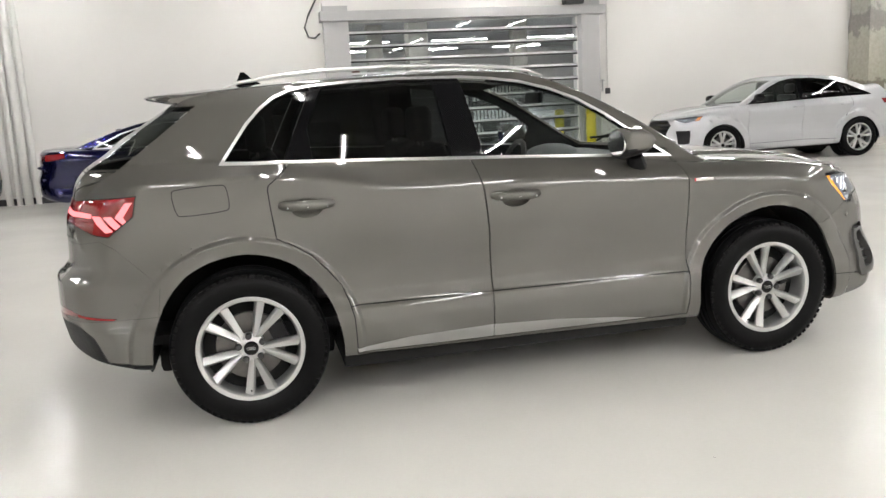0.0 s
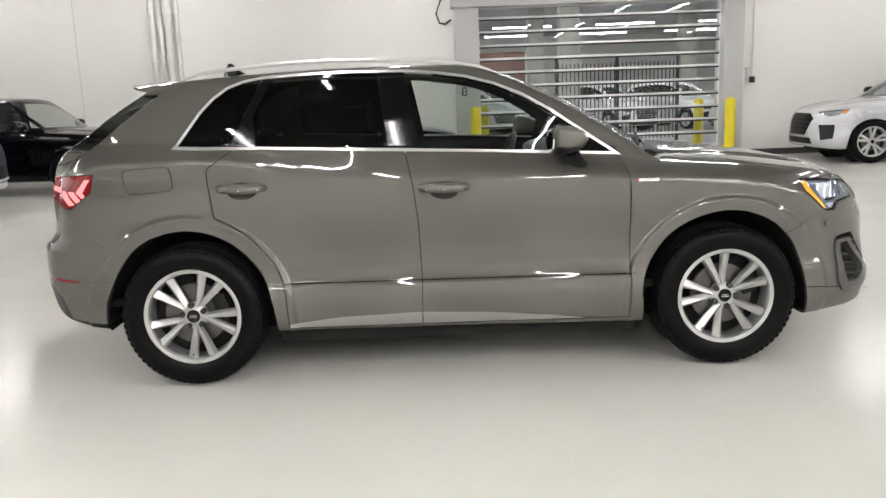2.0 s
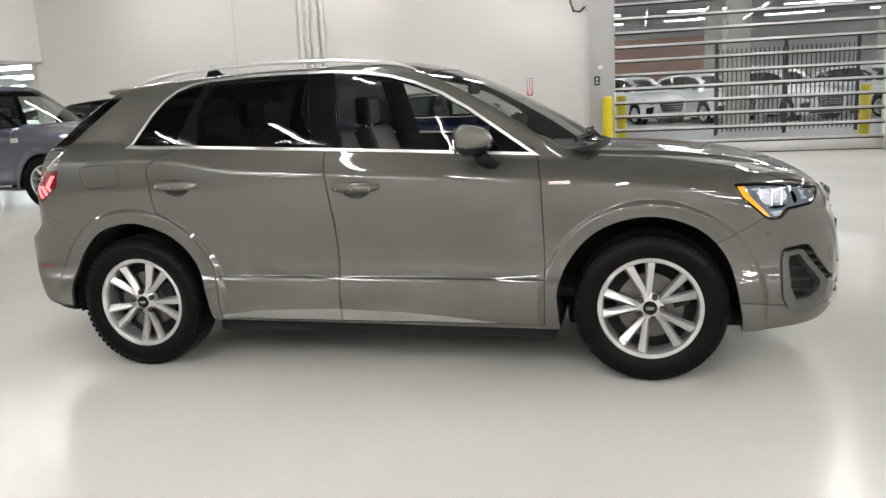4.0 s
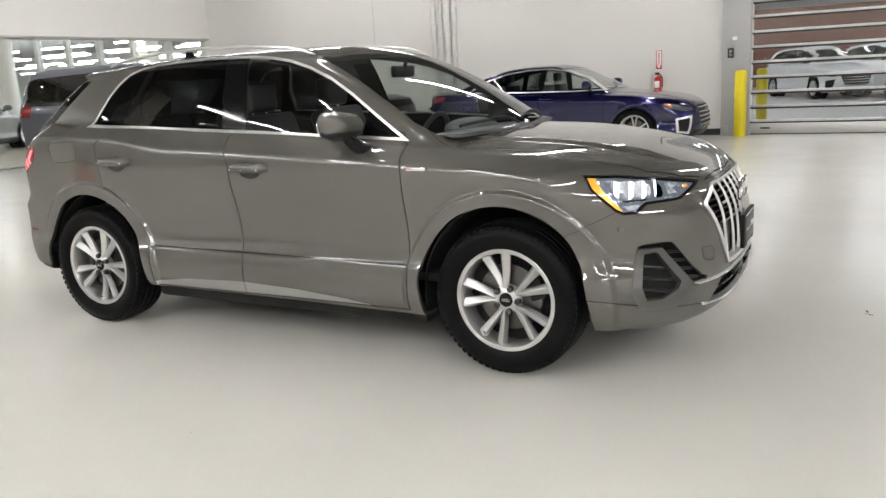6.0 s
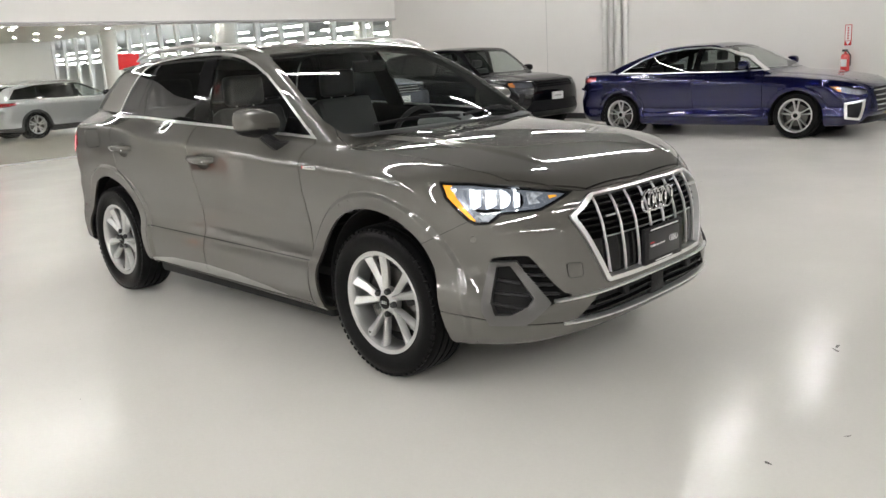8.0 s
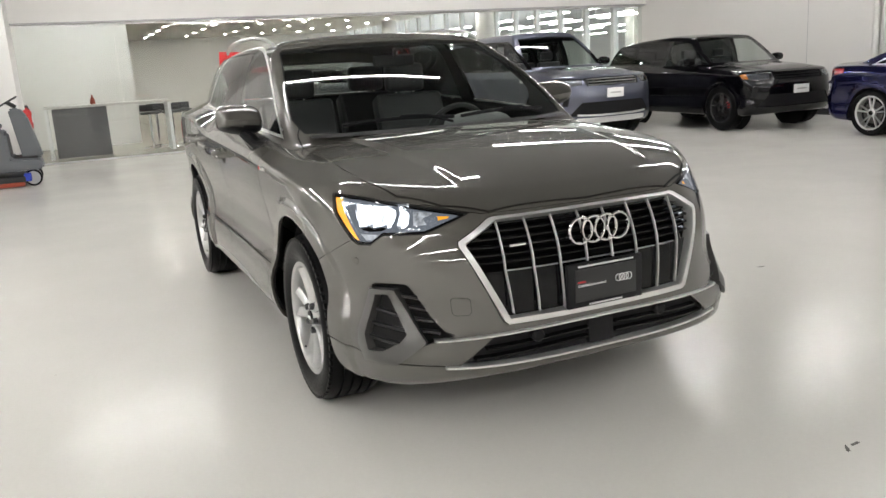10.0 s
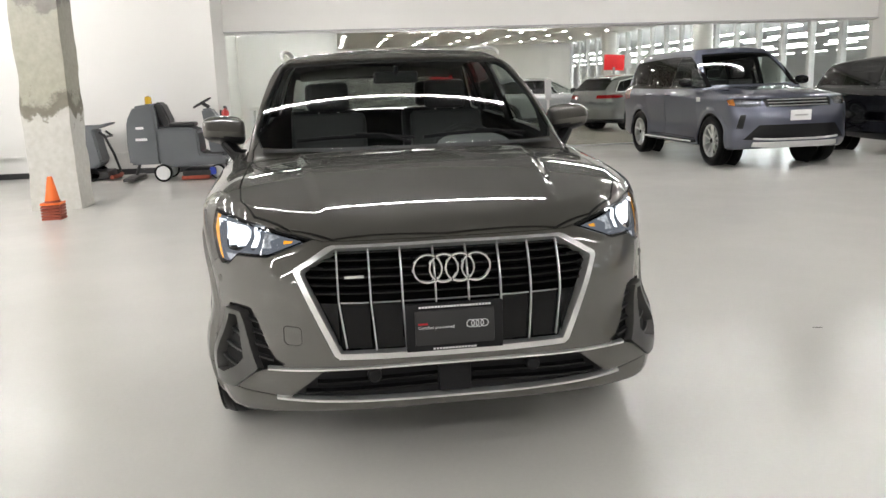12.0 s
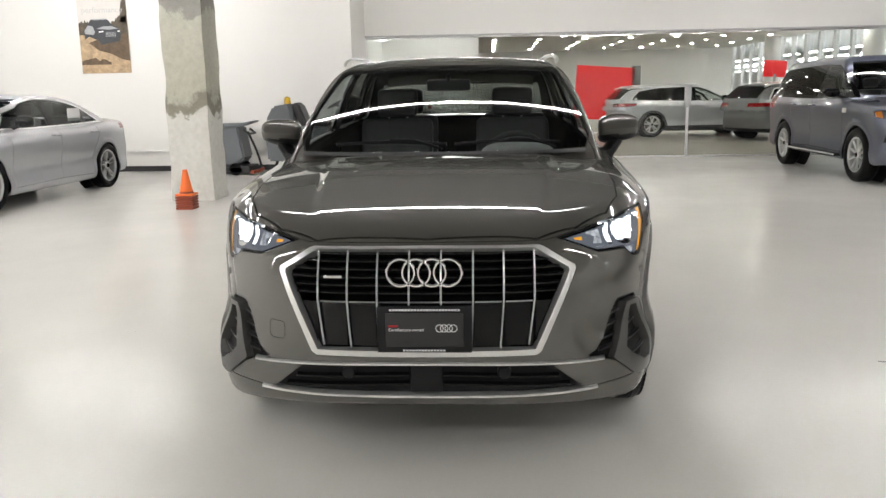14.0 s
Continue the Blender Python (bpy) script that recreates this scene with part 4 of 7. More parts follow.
bm = ring_badge(0.0125, 0.0155, 0.0014, 24)
bmesh.ops.translate(bm, verts=bm.verts[:], vec=(2.286, 0.075, 0.588))
part("plate_rings", bm, WHITE_INK, plate)

# lower intake and lip
for z, w in ((0.405, 0.46), (0.372, 0.5)):
    for a, b in ((-w, -0.06), (0.06, w)):
        part("intake_blade", ribbon([(front_x(y, z) - 0.006, y, z + 0.006 * math.cos(y * 6)) for y in np.linspace(a, b, 9)], 0.012, 0.03), GLOSS_BLACK, suv)
part("radar_cover", box(2.22, 2.25, -0.055, 0.055, 0.345, 0.44, 0.008), BLACK_PLASTIC, suv)
for y in (-0.27, 0.27):
    bm = lathe([(0.0, 0.012), (0.018, 0.012), (0.024, 0.004), (0.024, -0.02)], 24, axis="X")
    bmesh.ops.translate(bm, verts=bm.verts[:], vec=(front_x(y, 0.4), y, 0.42))
    part("parking_sensor", bm, BLACK_PLASTIC, suv)
for sgn in (-1, 1):
    x, y = skin_point(radians(50.2), 0.7, 0.004)
    bm = lathe([(0.0, 0.008), (0.012, 0.008), (0.014, 0.004), (0.014, -0.01)], 20, axis="X")
    ob = part("corner_sensor", bm, GREY_PAINT, suv)
    ob.matrix_basis = pose(x, sgn * y, 0.7, 0, 0, sgn * 50)
part("lower_lip", ribbon([(front_x(y, 0.332) + 0.004, y, 0.332 + 0.05 * abs(y) ** 3) for y in np.linspace(-0.6, 0.6, 31)], 0.014, 0.03), CHROME, suv, "bright lower lip")
part("intake_edge", ribbon([(front_x(y, 0.452) + 0.004, y, 0.453 - 0.03 * abs(y) ** 2) for y in np.linspace(-0.625, 0.625, 41)], 0.011, 0.02), CHROME, suv, "satin silver strip over the lower intake")

# air intake slats
for sgn in (-1, 1):
    for z in (0.44, 0.487, 0.534):
        a1 = np.interp(z, [0.40, 0.46, 0.594], [43, 38.4, 42.3])
        a0 = np.interp(z, [0.398, 0.45, 0.588], [46, 46.9, 45.2])
        pts = [(*skin_point(radians(a), z, 0.014), z - 0.004 * k) for k, a in enumerate(np.linspace(a0, a1, 5))]
        part("intake_slat", ribbon([(x, sgn * y, h) for x, y, h in pts], 0.013, 0.02), BLACK_GLOSS_SLAT, suv)
    for z in (0.474, 0.512, 0.55, 0.588):
        a0 = np.interp(z, [0.44, 0.61], [34.8, 41]) - 0.3
        a1 = np.interp(z, [0.48, 0.626], [32.6, 38.0])
        pts = [(*skin_point(radians(a), z, 0.010), z - 0.002 * k) for k, a in enumerate(np.linspace(a0, a1, 4))]
        part("intake_fin", ribbon([(x, sgn * y, h) for x, y, h in pts], 0.012, 0.02), BLACK_GLOSS_SLAT, suv)

# mirrors, handles, rails
for sgn in (-1, 1):
    bm = bmesh.new()
    bmesh.ops.create_uvsphere(bm, u_segments=32, v_segments=20, radius=1)
    for v in bm.verts:
        q = Vector([math.copysign(abs(c) ** 0.48, c) for c in v.co])
        x = 0.125 * q.x if q.x > 0 else 0.055 * q.x
        taper = 1 - 0.18 * max(0, -q.y)
        v.co = (x * (1 - 0.25 * abs(q.z)), 0.104 * q.y, 0.074 * q.z * taper * (1 - 0.22 * max(0, q.x)) + 0.01 * q.y * -1)
    mir = part("door_mirror", bm, GREY_PAINT, suv, "grey painted door mirror")
    mir.matrix_basis = pose(0.51, -0.905, 1.172, 0, 0, 4) if sgn < 0 else pose(0.51, 0.905, 1.172, 0, 0, -4) @ Matrix.Diagonal((1, -1, 1, 1))
    part("mirror_glass", prism([(0.08 * math.cos(a), 0.06 * math.sin(a)) for a in np.linspace(0, 2 * math.pi, 24, endpoint=False)], -0.058, -0.05, "yz"), BRIGHT_CHROME, mir)
    bm = bmesh.new()
    bm.from_mesh(mir.data)
    bmesh.ops.delete(bm, geom=[v for v in bm.verts if v.co.z > -0.022], context="VERTS")
    bmesh.ops.scale(bm, verts=bm.verts[:], vec=(1.015, 1.015, 1.02))
    part("mirror_foot", bm, BLACK_PLASTIC, mir, "black lower mirror shell")
    bm = tube([(0.62, sgn * 0.77, 1.035), (0.6, sgn * 0.84, 1.05), (0.56, sgn * 0.89, 1.11)], [0.055, 0.048, 0.04], 10, flat=0.7)
    part("mirror_arm", bm, BLACK_PLASTIC, suv)
    for x, z in ((-1.04, 0.997), (-0.06, 0.966)):
        y = side_y(x, z)
        bm = bmesh.new()
        rings = []
        for f, d in ((1.0, -0.001), (0.96, -0.006), (0.84, -0.013), (0.6, -0.019), (0.25, -0.021)):
            ring = []
            for a in np.linspace(0, 2 * math.pi, 28, endpoint=False):
                px, pz = x + 0.073 * f * math.cos(a), z - 0.016 + 0.045 * f * math.sin(a)
                ring.append(bm.verts.new((px, sgn * (side_y(px, pz) + d), pz)))
            rings.append(ring)
        for p, q in zip(rings, rings[1:]):
            for k in range(28):
                bm.faces.new((p[k], p[(k + 1) % 28], q[(k + 1) % 28], q[k]))
        bm.faces.new(rings[-1])
        part("handle_cup", bm, GREY_PAINT, suv, angle=80)
        pts = [(x - 0.113, sgn * (y - 0.005), z), (x - 0.1, sgn * (y + 0.02), z), (x - 0.07, sgn * (y + 0.04), z + 0.001), (x, sgn * (y + 0.046), z), (x + 0.07, sgn * (y + 0.04), z - 0.001), (x + 0.1, sgn * (y + 0.02), z - 0.002), (x + 0.113, sgn * (y - 0.005), z - 0.002)]
        part("door_handle", tube(pts, [0.015, 0.019, 0.0205, 0.021, 0.0205, 0.019, 0.015], 14, flat=1.1), GREY_PAINT, suv, "grey painted door handle", angle=60)
        part("handle_strip", tube([(x - 0.09, sgn * (y + 0.048), z - 0.006), (x, sgn * (y + 0.062), z - 0.007), (x + 0.09, sgn * (y + 0.048), z - 0.008)], 0.004, 6), CHROME, suv, "thin bright strip on the handle")
    pts = [(0.2, 0.6, 1.522), (0.13, 0.61, 1.545), (0.02, 0.612, 1.566), (-0.25, 0.61, 1.587), (-0.6, 0.602, 1.595), (-0.9, 0.594, 1.588), (-1.13, 0.584, 1.57), (-1.28, 0.572, 1.552), (-1.36, 0.562, 1.532)]
    part("roof_rail", tube([(a, sgn * b, c) for a, b, c in pts], [0.006, 0.011, 0.014, 0.017, 0.018, 0.018, 0.017, 0.014, 0.008], 10, flat=0.6), CHROME, suv, "satin silver roof rail", angle=70)
    part("fender_badge", box(0.885, 0.985, sgn * side_y(0.93, 0.965) - 0.004, sgn * side_y(0.93, 0.965) + 0.004, 0.957, 0.973, 0.002), BRIGHT_CHROME, suv)
    part("badge_mark", box(0.88, 0.886, sgn * side_y(0.93, 0.965) - 0.005, sgn * side_y(0.93, 0.965) + 0.005, 0.957, 0.973, 0.002), RED_INK, suv)

for a, b, w in ((-0.92, 0.9, 0.81), (-1.78, -0.93, 0.52), (0.93, 1.85, 0.55)):
    part("underbody", box(a, b, -w, w, 0.185, 0.3, 0.03), DARK_VOID, suv, "black underbody")

bm = bmesh.new()
fin = [(-1.3, 1.552, 0.022), (-1.29, 1.59, 0.01), (-1.272, 1.626, 0.005), (-1.252, 1.626, 0.005), (-1.21, 1.585, 0.012), (-1.17, 1.562, 0.016), (-1.15, 1.552, 0.016)]
a = [bm.verts.new((x, -w, z)) for x, z, w in fin]
b = [bm.verts.new((x, w, z)) for x, z, w in fin]
bm.faces.new(a)
bm.faces.new(b)
for k in range(len(fin)):
    bm.faces.new((a[k], a[(k + 1) % len(fin)], b[(k + 1) % len(fin)], b[k]))
part("antenna_fin", bm, GLOSS_BLACK, suv, "black roof antenna")

# roof spoiler
bm = bmesh.new()
rows = []
for y in np.linspace(-0.56, 0.56, 25):
    e = (abs(y) / 0.56) ** 6
    tip, root = -1.765 + 0.4 * y * y + 0.03 * e, -1.43
    rows.append([bm.verts.new(p) for p in ((root, y, 1.545 - 0.1 * y * y - 0.006 * e), ((tip + root) / 2, y, 1.532 - 0.07 * y * y - 0.008 * e), (tip + 0.012, y, 1.519 - 0.045 * y * y - 0.01 * e), (tip, y, 1.51 - 0.045 * y * y - 0.01 * e),
                                           (tip + 0.012, y, 1.5 - 0.045 * y * y - 0.008 * e), (tip + 0.12, y, 1.475 - 0.06 * y * y), (root, y, 1.45 - 0.1 * y * y))])
for p, q in zip(rows, rows[1:]):
    for k in range(7):
        bm.faces.new((p[k], p[(k + 1) % 7], q[(k + 1) % 7], q[k]))
bm.faces.new(rows[0])
bm.faces.new(rows[-1])
part("roof_spoiler", bm, GREY_PAINT, suv, "grey painted roof spoiler")


def screen_point(y, z, lift=0.012):
    x = front_x(y, z, 0.0, 1.6)
    return (x + lift * 0.5, y, z + lift)


for ys in ((-0.52, 0.02), (0.06, 0.56)):
    pts = [screen_point(y, 1.118 + 0.012 * math.sin(k / 8 * math.pi)) for k, y in enumerate(np.linspace(ys[0], ys[1], 9))]
    part("wiper_blade", tube(pts, 0.009, 6), BLACK_PLASTIC, suv, "black wiper")
    part("wiper_arm", tube([screen_point(ys[1] - 0.02, 1.1, 0.01), screen_point(ys[1] - 0.15, 1.12, 0.03), screen_point((ys[0] + ys[1]) / 2, 1.128, 0.024)], 0.007, 6), BLACK_PLASTIC, suv)
bm = bmesh.new()
rows = []
for y in np.linspace(-0.68, 0.68, 21):
    x = front_x(y, 1.1, 0.0, 1.6)
    rows.append([bm.verts.new((x + 0.075, y, 1.085)), bm.verts.new((x + 0.02, y, 1.098)), bm.verts.new((x - 0.03, y, 1.085))])
for p, q in zip(rows, rows[1:]):
    for k in range(2):
        bm.faces.new((p[k], p[k + 1], q[k + 1], q[k]))
part("cowl", bm, BLACK_PLASTIC, suv, "black scuttle panel")


# cabin
def seat(x, y, wide=0.5, parent=suv):
    bm = box(x - 0.25, x + 0.27, y - wide / 2, y + wide / 2, 0.5, 0.68, 0.05, 3)
    s = part("seat", bm, SEAT_LEATHER, parent, "black leather seat")
    bm = box(-0.07, 0.07, y - wide / 2 + 0.02, y + wide / 2 - 0.02, 0, 0.62, 0.05, 3)
    bmesh.ops.rotate(bm, verts=bm.verts[:], cent=(0, 0, 0), matrix=Matrix.Rotation(radians(-20), 3, "Y"))
    bmesh.ops.translate(bm, verts=bm.verts[:], vec=(x - 0.22, 0, 0.62))
    part("backrest", bm, SEAT_LEATHER, s)
    bm = box(x - 0.5, x - 0.4, y - 0.13, y + 0.13, 1.22, 1.4, 0.045, 4)
    part("headrest", bm, SEAT_LEATHER, s)
    for d in (-0.06, 0.06):
        part("headrest_post", tube([(x - 0.44, y + d, 1.15), (x - 0.45, y + d, 1.25)], 0.006), CHROME, s)


seat(0.05, -0.37)
seat(0.05, 0.37)
seat(-0.78, -0.4, 0.52)
seat(-0.78, 0.4, 0.52)
dash = [(0.98, 1.06), (0.75, 1.07), (0.55, 1.05), (0.45, 1.0), (0.42, 0.9), (0.5, 0.7), (0.98, 0.7)]
part("dashboard", prism(dash, -0.68, 0.68, "xz", 0.02), DASH, suv, "dark dashboard")
bm = bmesh.new()
bmesh.ops.create_uvsphere(bm, u_segments=24, v_segments=12, radius=1)
for v in bm.verts:
    v.co = (0.62 + 0.16 * v.co.x, 0.37 + 0.19 * v.co.y, 1.06 + 0.06 * v.co.z)
part("instrument_hood", bm, DASH, suv)
bm = bmesh.new()
rows = []
for k in range(32):
    a = 2 * math.pi * k / 32
    rows.append([bm.verts.new(((0.016 * math.sin(b)), (0.18 + 0.016 * math.cos(b)) * math.cos(a), (0.18 + 0.016 * math.cos(b)) * math.sin(a))) for b in [2 * math.pi * j / 8 for j in range(8)]])
for k in range(32):
    for j in range(8):
        bm.faces.new((rows[k][j], rows[k][(j + 1) % 8], rows[(k + 1) % 32][(j + 1) % 8], rows[(k + 1) % 32][j]))
wheel = part("steering_wheel", bm, SEAT_LEATHER, suv, "black leather steering wheel")
wheel.matrix_basis = pose(0.34, 0.37, 0.98, 0, 22, 0)
part("wheel_boss", box(-0.02, 0.02, -0.17, 0.17, -0.03, 0.03, 0.012), DASH, wheel)
part("column", tube([(0.02, 0, 0), (0.25, 0, -0.02)], 0.04), DASH, wheel)
part("cabin_floor", box(-1.9, 1.0, -0.78, 0.78, 0.4, 0.44), DARK_VOID, suv)
part("rear_mirror", box(0.36, 0.39, -0.12, 0.12, 1.38, 1.445, 0.018, 3), BLACK_PLASTIC, suv, "black rear-view mirror")
part("mirror_stem", tube([(0.385, 0, 1.43), (0.4, 0, 1.47)], 0.012), BLACK_PLASTIC, suv)


# ---------------------------------------------------------------- the other cars
SEDAN = dict(
    xf=1.41, xr=-1.41, zw=0.33, ra=0.365, flare=0.008, lip=0.42, nose=2.2, pf=1.3, pr=-1.4,
    W=pch([(-2.35, 0.8), (-2.0, 0.87), (-1.4, 0.9), (0, 0.905), (1.4, 0.9), (1.9, 0.87), (2.3, 0.8)]),
    sec=pch([(0.15, -0.08), (0.22, -0.03), (0.3, -0.012), (0.45, -0.035), (0.6, -0.015), (0.75, 0), (0.9, 0.004)]),
    crease=pch([(-2.3, 0.88), (-1.4, 0.9), (0, 0.86), (1.2, 0.8), (2.2, 0.7)]), lean=0.5, hip=0.0,
    H=pch([(-2.45, 0.97), (-2.2, 1.035), (-1.7, 1.05), (-0.8, 1.0), (0.6, 0.98), (1.0, 0.955), (1.6, 0.9), (2.0, 0.83), (2.25, 0.73), (2.36, 0.6)]), hk=0.03, hk4=0.06, edge=0.06, dome=pch([(-3, 0.56), (3, 0.56)]), bulge=0.01, rh=0.06,
    XF=pch([(0.12, 2.2), (0.2, 2.3), (0.35, 2.36), (0.55, 2.36), (0.68, 2.3), (0.8, 2.22)]), fk=0.1, fk4=0.6, rf=0.06, square=0.25,
    XR=pch([(0.2, -2.3), (0.35, -2.38), (0.55, -2.4), (0.7, -2.36), (0.95, -2.34), (1.05, -2.3)]), rk=0.1, rk4=0.4,
    B=pch([(-2.4, 0.3), (-1.8, 0.2), (0, 0.17), (1.8, 0.17), (2.4, 0.2)]),
    G=pch([(0.85, 0.83), (0.98, 0.79), (1.15, 0.72), (1.33, 0.61), (1.42, 0.53)]),
    gx=pch([(-2.2, 0.16), (-1.5, 0.06), (-0.8, 0), (0.4, 0), (0.9, 0.03), (1.2, 0.06)]),
    R=pch([(-1.8, 1.22), (-1.3, 1.335), (-0.8, 1.405), (-0.3, 1.43), (0.1, 1.425), (0.5, 1.37)]), rc=0.1, rr=0.06,
    WS=pch([(0.85, 1.32), (0.98, 1.06), (1.15, 0.74), (1.3, 0.42), (1.42, 0.08)]), wk=0.25, wn=0.45,
    BL=pch([(0.9, -2.1), (1.04, -1.8), (1.2, -1.4), (1.33, -1.0), (1.43, -0.6)]), bk=0.15, bn=0.42, join=0.03, waist=0.75)
WAGON = dict(SEDAN)
WAGON.update(R=pch([(-2.3, 1.36), (-1.8, 1.42), (-1.0, 1.46), (-0.3, 1.47), (0.1, 1.45), (0.5, 1.38)]), BL=pch([(0.9, -2.42), (1.05, -2.36), (1.2, -2.2), (1.35, -2.02), (1.45, -1.9)]), bn=0.7,
             H=pch([(-2.45, 1.0), (-0.8, 1.0), (0.6, 0.98), (1.0, 0.955), (1.6, 0.9), (2.0, 0.83), (2.25, 0.73), (2.36, 0.6)]), gx=pch([(-2.4, 0.12), (-1.8, 0.04), (-0.8, 0), (0.4, 0), (0.9, 0.03), (1.2, 0.06)]))
BOXY = dict(
    xf=1.46, xr=-1.46, zw=0.39, ra=0.425, flare=0.012, lip=0.48, nose=2.2, pf=1.3, pr=-1.5,
    W=pch([(-2.6, 0.88), (-2.2, 0.94), (-1.4, 0.965), (0, 0.965), (1.4, 0.965), (1.9, 0.945), (2.3, 0.88)]),
    sec=pch([(0.2, -0.08), (0.3, -0.03), (0.42, -0.01), (0.6, -0.03), (0.85, -0.005), (1.0, 0), (1.2, 0)]),
    crease=pch([(-2.6, 1.1), (0, 1.07), (1.4, 1.02), (2.3, 0.98)]), lean=0.55, hip=0.0,
    H=pch([(-2.7, 1.3), (0.6, 1.24), (1.0, 1.2), (1.5, 1.165), (2.0, 1.11), (2.25, 1.04), (2.38, 0.9)]), hk=0.03, hk4=0.05, edge=0.06, dome=pch([(-3, 0.56), (3, 0.56)]), bulge=0.02, rh=0.06,
    XF=pch([(0.2, 2.15), (0.35, 2.28), (0.5, 2.35), (0.7, 2.36), (0.9, 2.33), (1.05, 2.25)]), fk=0.08, fk4=0.3, rf=0.06, square=0.2,
    XR=pch([(0.3, -2.42), (0.45, -2.55), (0.8, -2.58), (1.1, -2.55), (1.3, -2.5)]), rk=0.06, rk4=0.2,
    B=pch([(-2.6, 0.4), (-2.0, 0.3), (0, 0.28), (1.8, 0.27), (2.4, 0.32)]),
    G=pch([(1.0, 0.92), (1.2, 0.87), (1.45, 0.8), (1.68, 0.71), (1.82, 0.62)]),
    gx=pch([(-2.5, 0.08), (-1.8, 0.02), (-0.8, 0), (0.4, 0), (0.9, 0.03), (1.2, 0.06)]),
    R=pch([(-2.6, 1.78), (-2.0, 1.83), (-1.2, 1.85), (-0.4, 1.86), (0.2, 1.84), (0.7, 1.76)]), rc=0.07, rr=0.05,
    WS=pch([(1.0, 1.38), (1.22, 1.08), (1.45, 0.78), (1.68, 0.48), (1.85, 0.22)]), wk=0.25, wn=0.6,
    BL=pch([(1.0, -2.58), (1.3, -2.52), (1.6, -2.42), (1.85, -2.3)]), bk=0.12, bn=0.95, join=0.03, waist=0.95)
FASTBACK = dict(COMPACT)
FASTBACK.update(R=pch([(-2.2, 1.23), (-1.8, 1.37), (-1.3, 1.49), (-0.8, 1.555), (-0.3, 1.583), (0.0, 1.578), (0.2, 1.565), (0.6, 1.5)]), BL=pch([(0.95, -2.25), (1.12, -2.1), (1.25, -1.8), (1.4, -1.4), (1.55, -0.95)]), bn=0.5, XR=pch([(0.2, -2.1), (0.35, -2.2), (0.6, -2.24), (0.8, -2.2), (1.0, -2.2), (1.1, -2.16), (1.2, -2.08)]))
FASTBACK.update(hip=0.0, crease=pch([(-2.2, 1.0), (-1.4, 1.04), (0, 0.98), (1.2, 0.95), (2.1, 0.87)]))
HUMPED = dict(BOXY)
HUMPED.update(R=pch([(-2.6, 1.6), (-2.0, 1.7), (-1.2, 1.77), (-0.4, 1.8), (0.2, 1.77), (0.7, 1.67)]), BL=pch([(1.0, -2.6), (1.3, -2.45), (1.6, -2.2), (1.8, -1.9)]), bn=0.75)


def arch(x, z, r):
    return [(x - r * 1.03, 0.02), (x - r * 1.03, z - 0.02)] + [(x + r * math.cos(a), z + r * math.sin(a)) for a in np.linspace(math.pi * 0.93, math.pi * 0.07, 14)] + [(x + r * 1.03, z - 0.02), (x + r * 1.03, 0.02)]


SEDAN_CUTS = dict(
    dlo=[(-1.5, 1.005), (-1.44, 1.05), (-1.1, 1.22), (-0.8, 1.31), (-0.4, 1.365), (0.0, 1.37), (0.3, 1.32), (0.6, 1.2), (0.95, 0.985), (0.4, 0.975), (-0.5, 0.985)],
    bars=((-1.02, 1.0, -0.9, 1.33), (-0.15, 0.95, -0.12, 1.4)), screen=[(-0.3, 0.985), (0.66, 0.99), (0.68, 1.05), (0.6, 1.2), (0.5, 1.355), (-0.3, 1.375)],
    back=[(-0.3, 1.07), (0.55, 1.07), (0.55, 1.15), (0.46, 1.33), (-0.3, 1.35)], belt=0.985,
    head=[(30, 0.62), (38, 0.6), (52, 0.66), (58, 0.74), (50, 0.735), (30, 0.66)], tail=[(20, 0.86), (50, 0.86), (62, 0.9), (60, 0.97), (20, 0.95)],
    grille=[(-0.3, 0.68), (0.36, 0.68), (0.46, 0.6), (0.36, 0.36), (-0.3, 0.34)], lower=[(-0.3, 0.3), (0.6, 0.3), (0.66, 0.2), (-0.3, 0.2)], side_in=[(33, 0.54), (48, 0.5), (48, 0.28), (37, 0.25)], doors=((-1.12, -0.16), (-0.16, 0.93)), sill=0.26, slats=5)
WAGON_CUTS = dict(SEDAN_CUTS)
WAGON_CUTS.update(dlo=[(-2.0, 1.02), (-1.95, 1.1), (-1.75, 1.3), (-1.2, 1.38), (-0.4, 1.405), (0.0, 1.395), (0.3, 1.34), (0.6, 1.21), (0.95, 0.985), (0.4, 0.975), (-0.5, 0.985)], bars=((-1.2, 0.98, -1.12, 1.4), (-0.15, 0.95, -0.12, 1.44)), back=[(-0.3, 1.07), (0.6, 1.07), (0.55, 1.36), (-0.3, 1.38)])
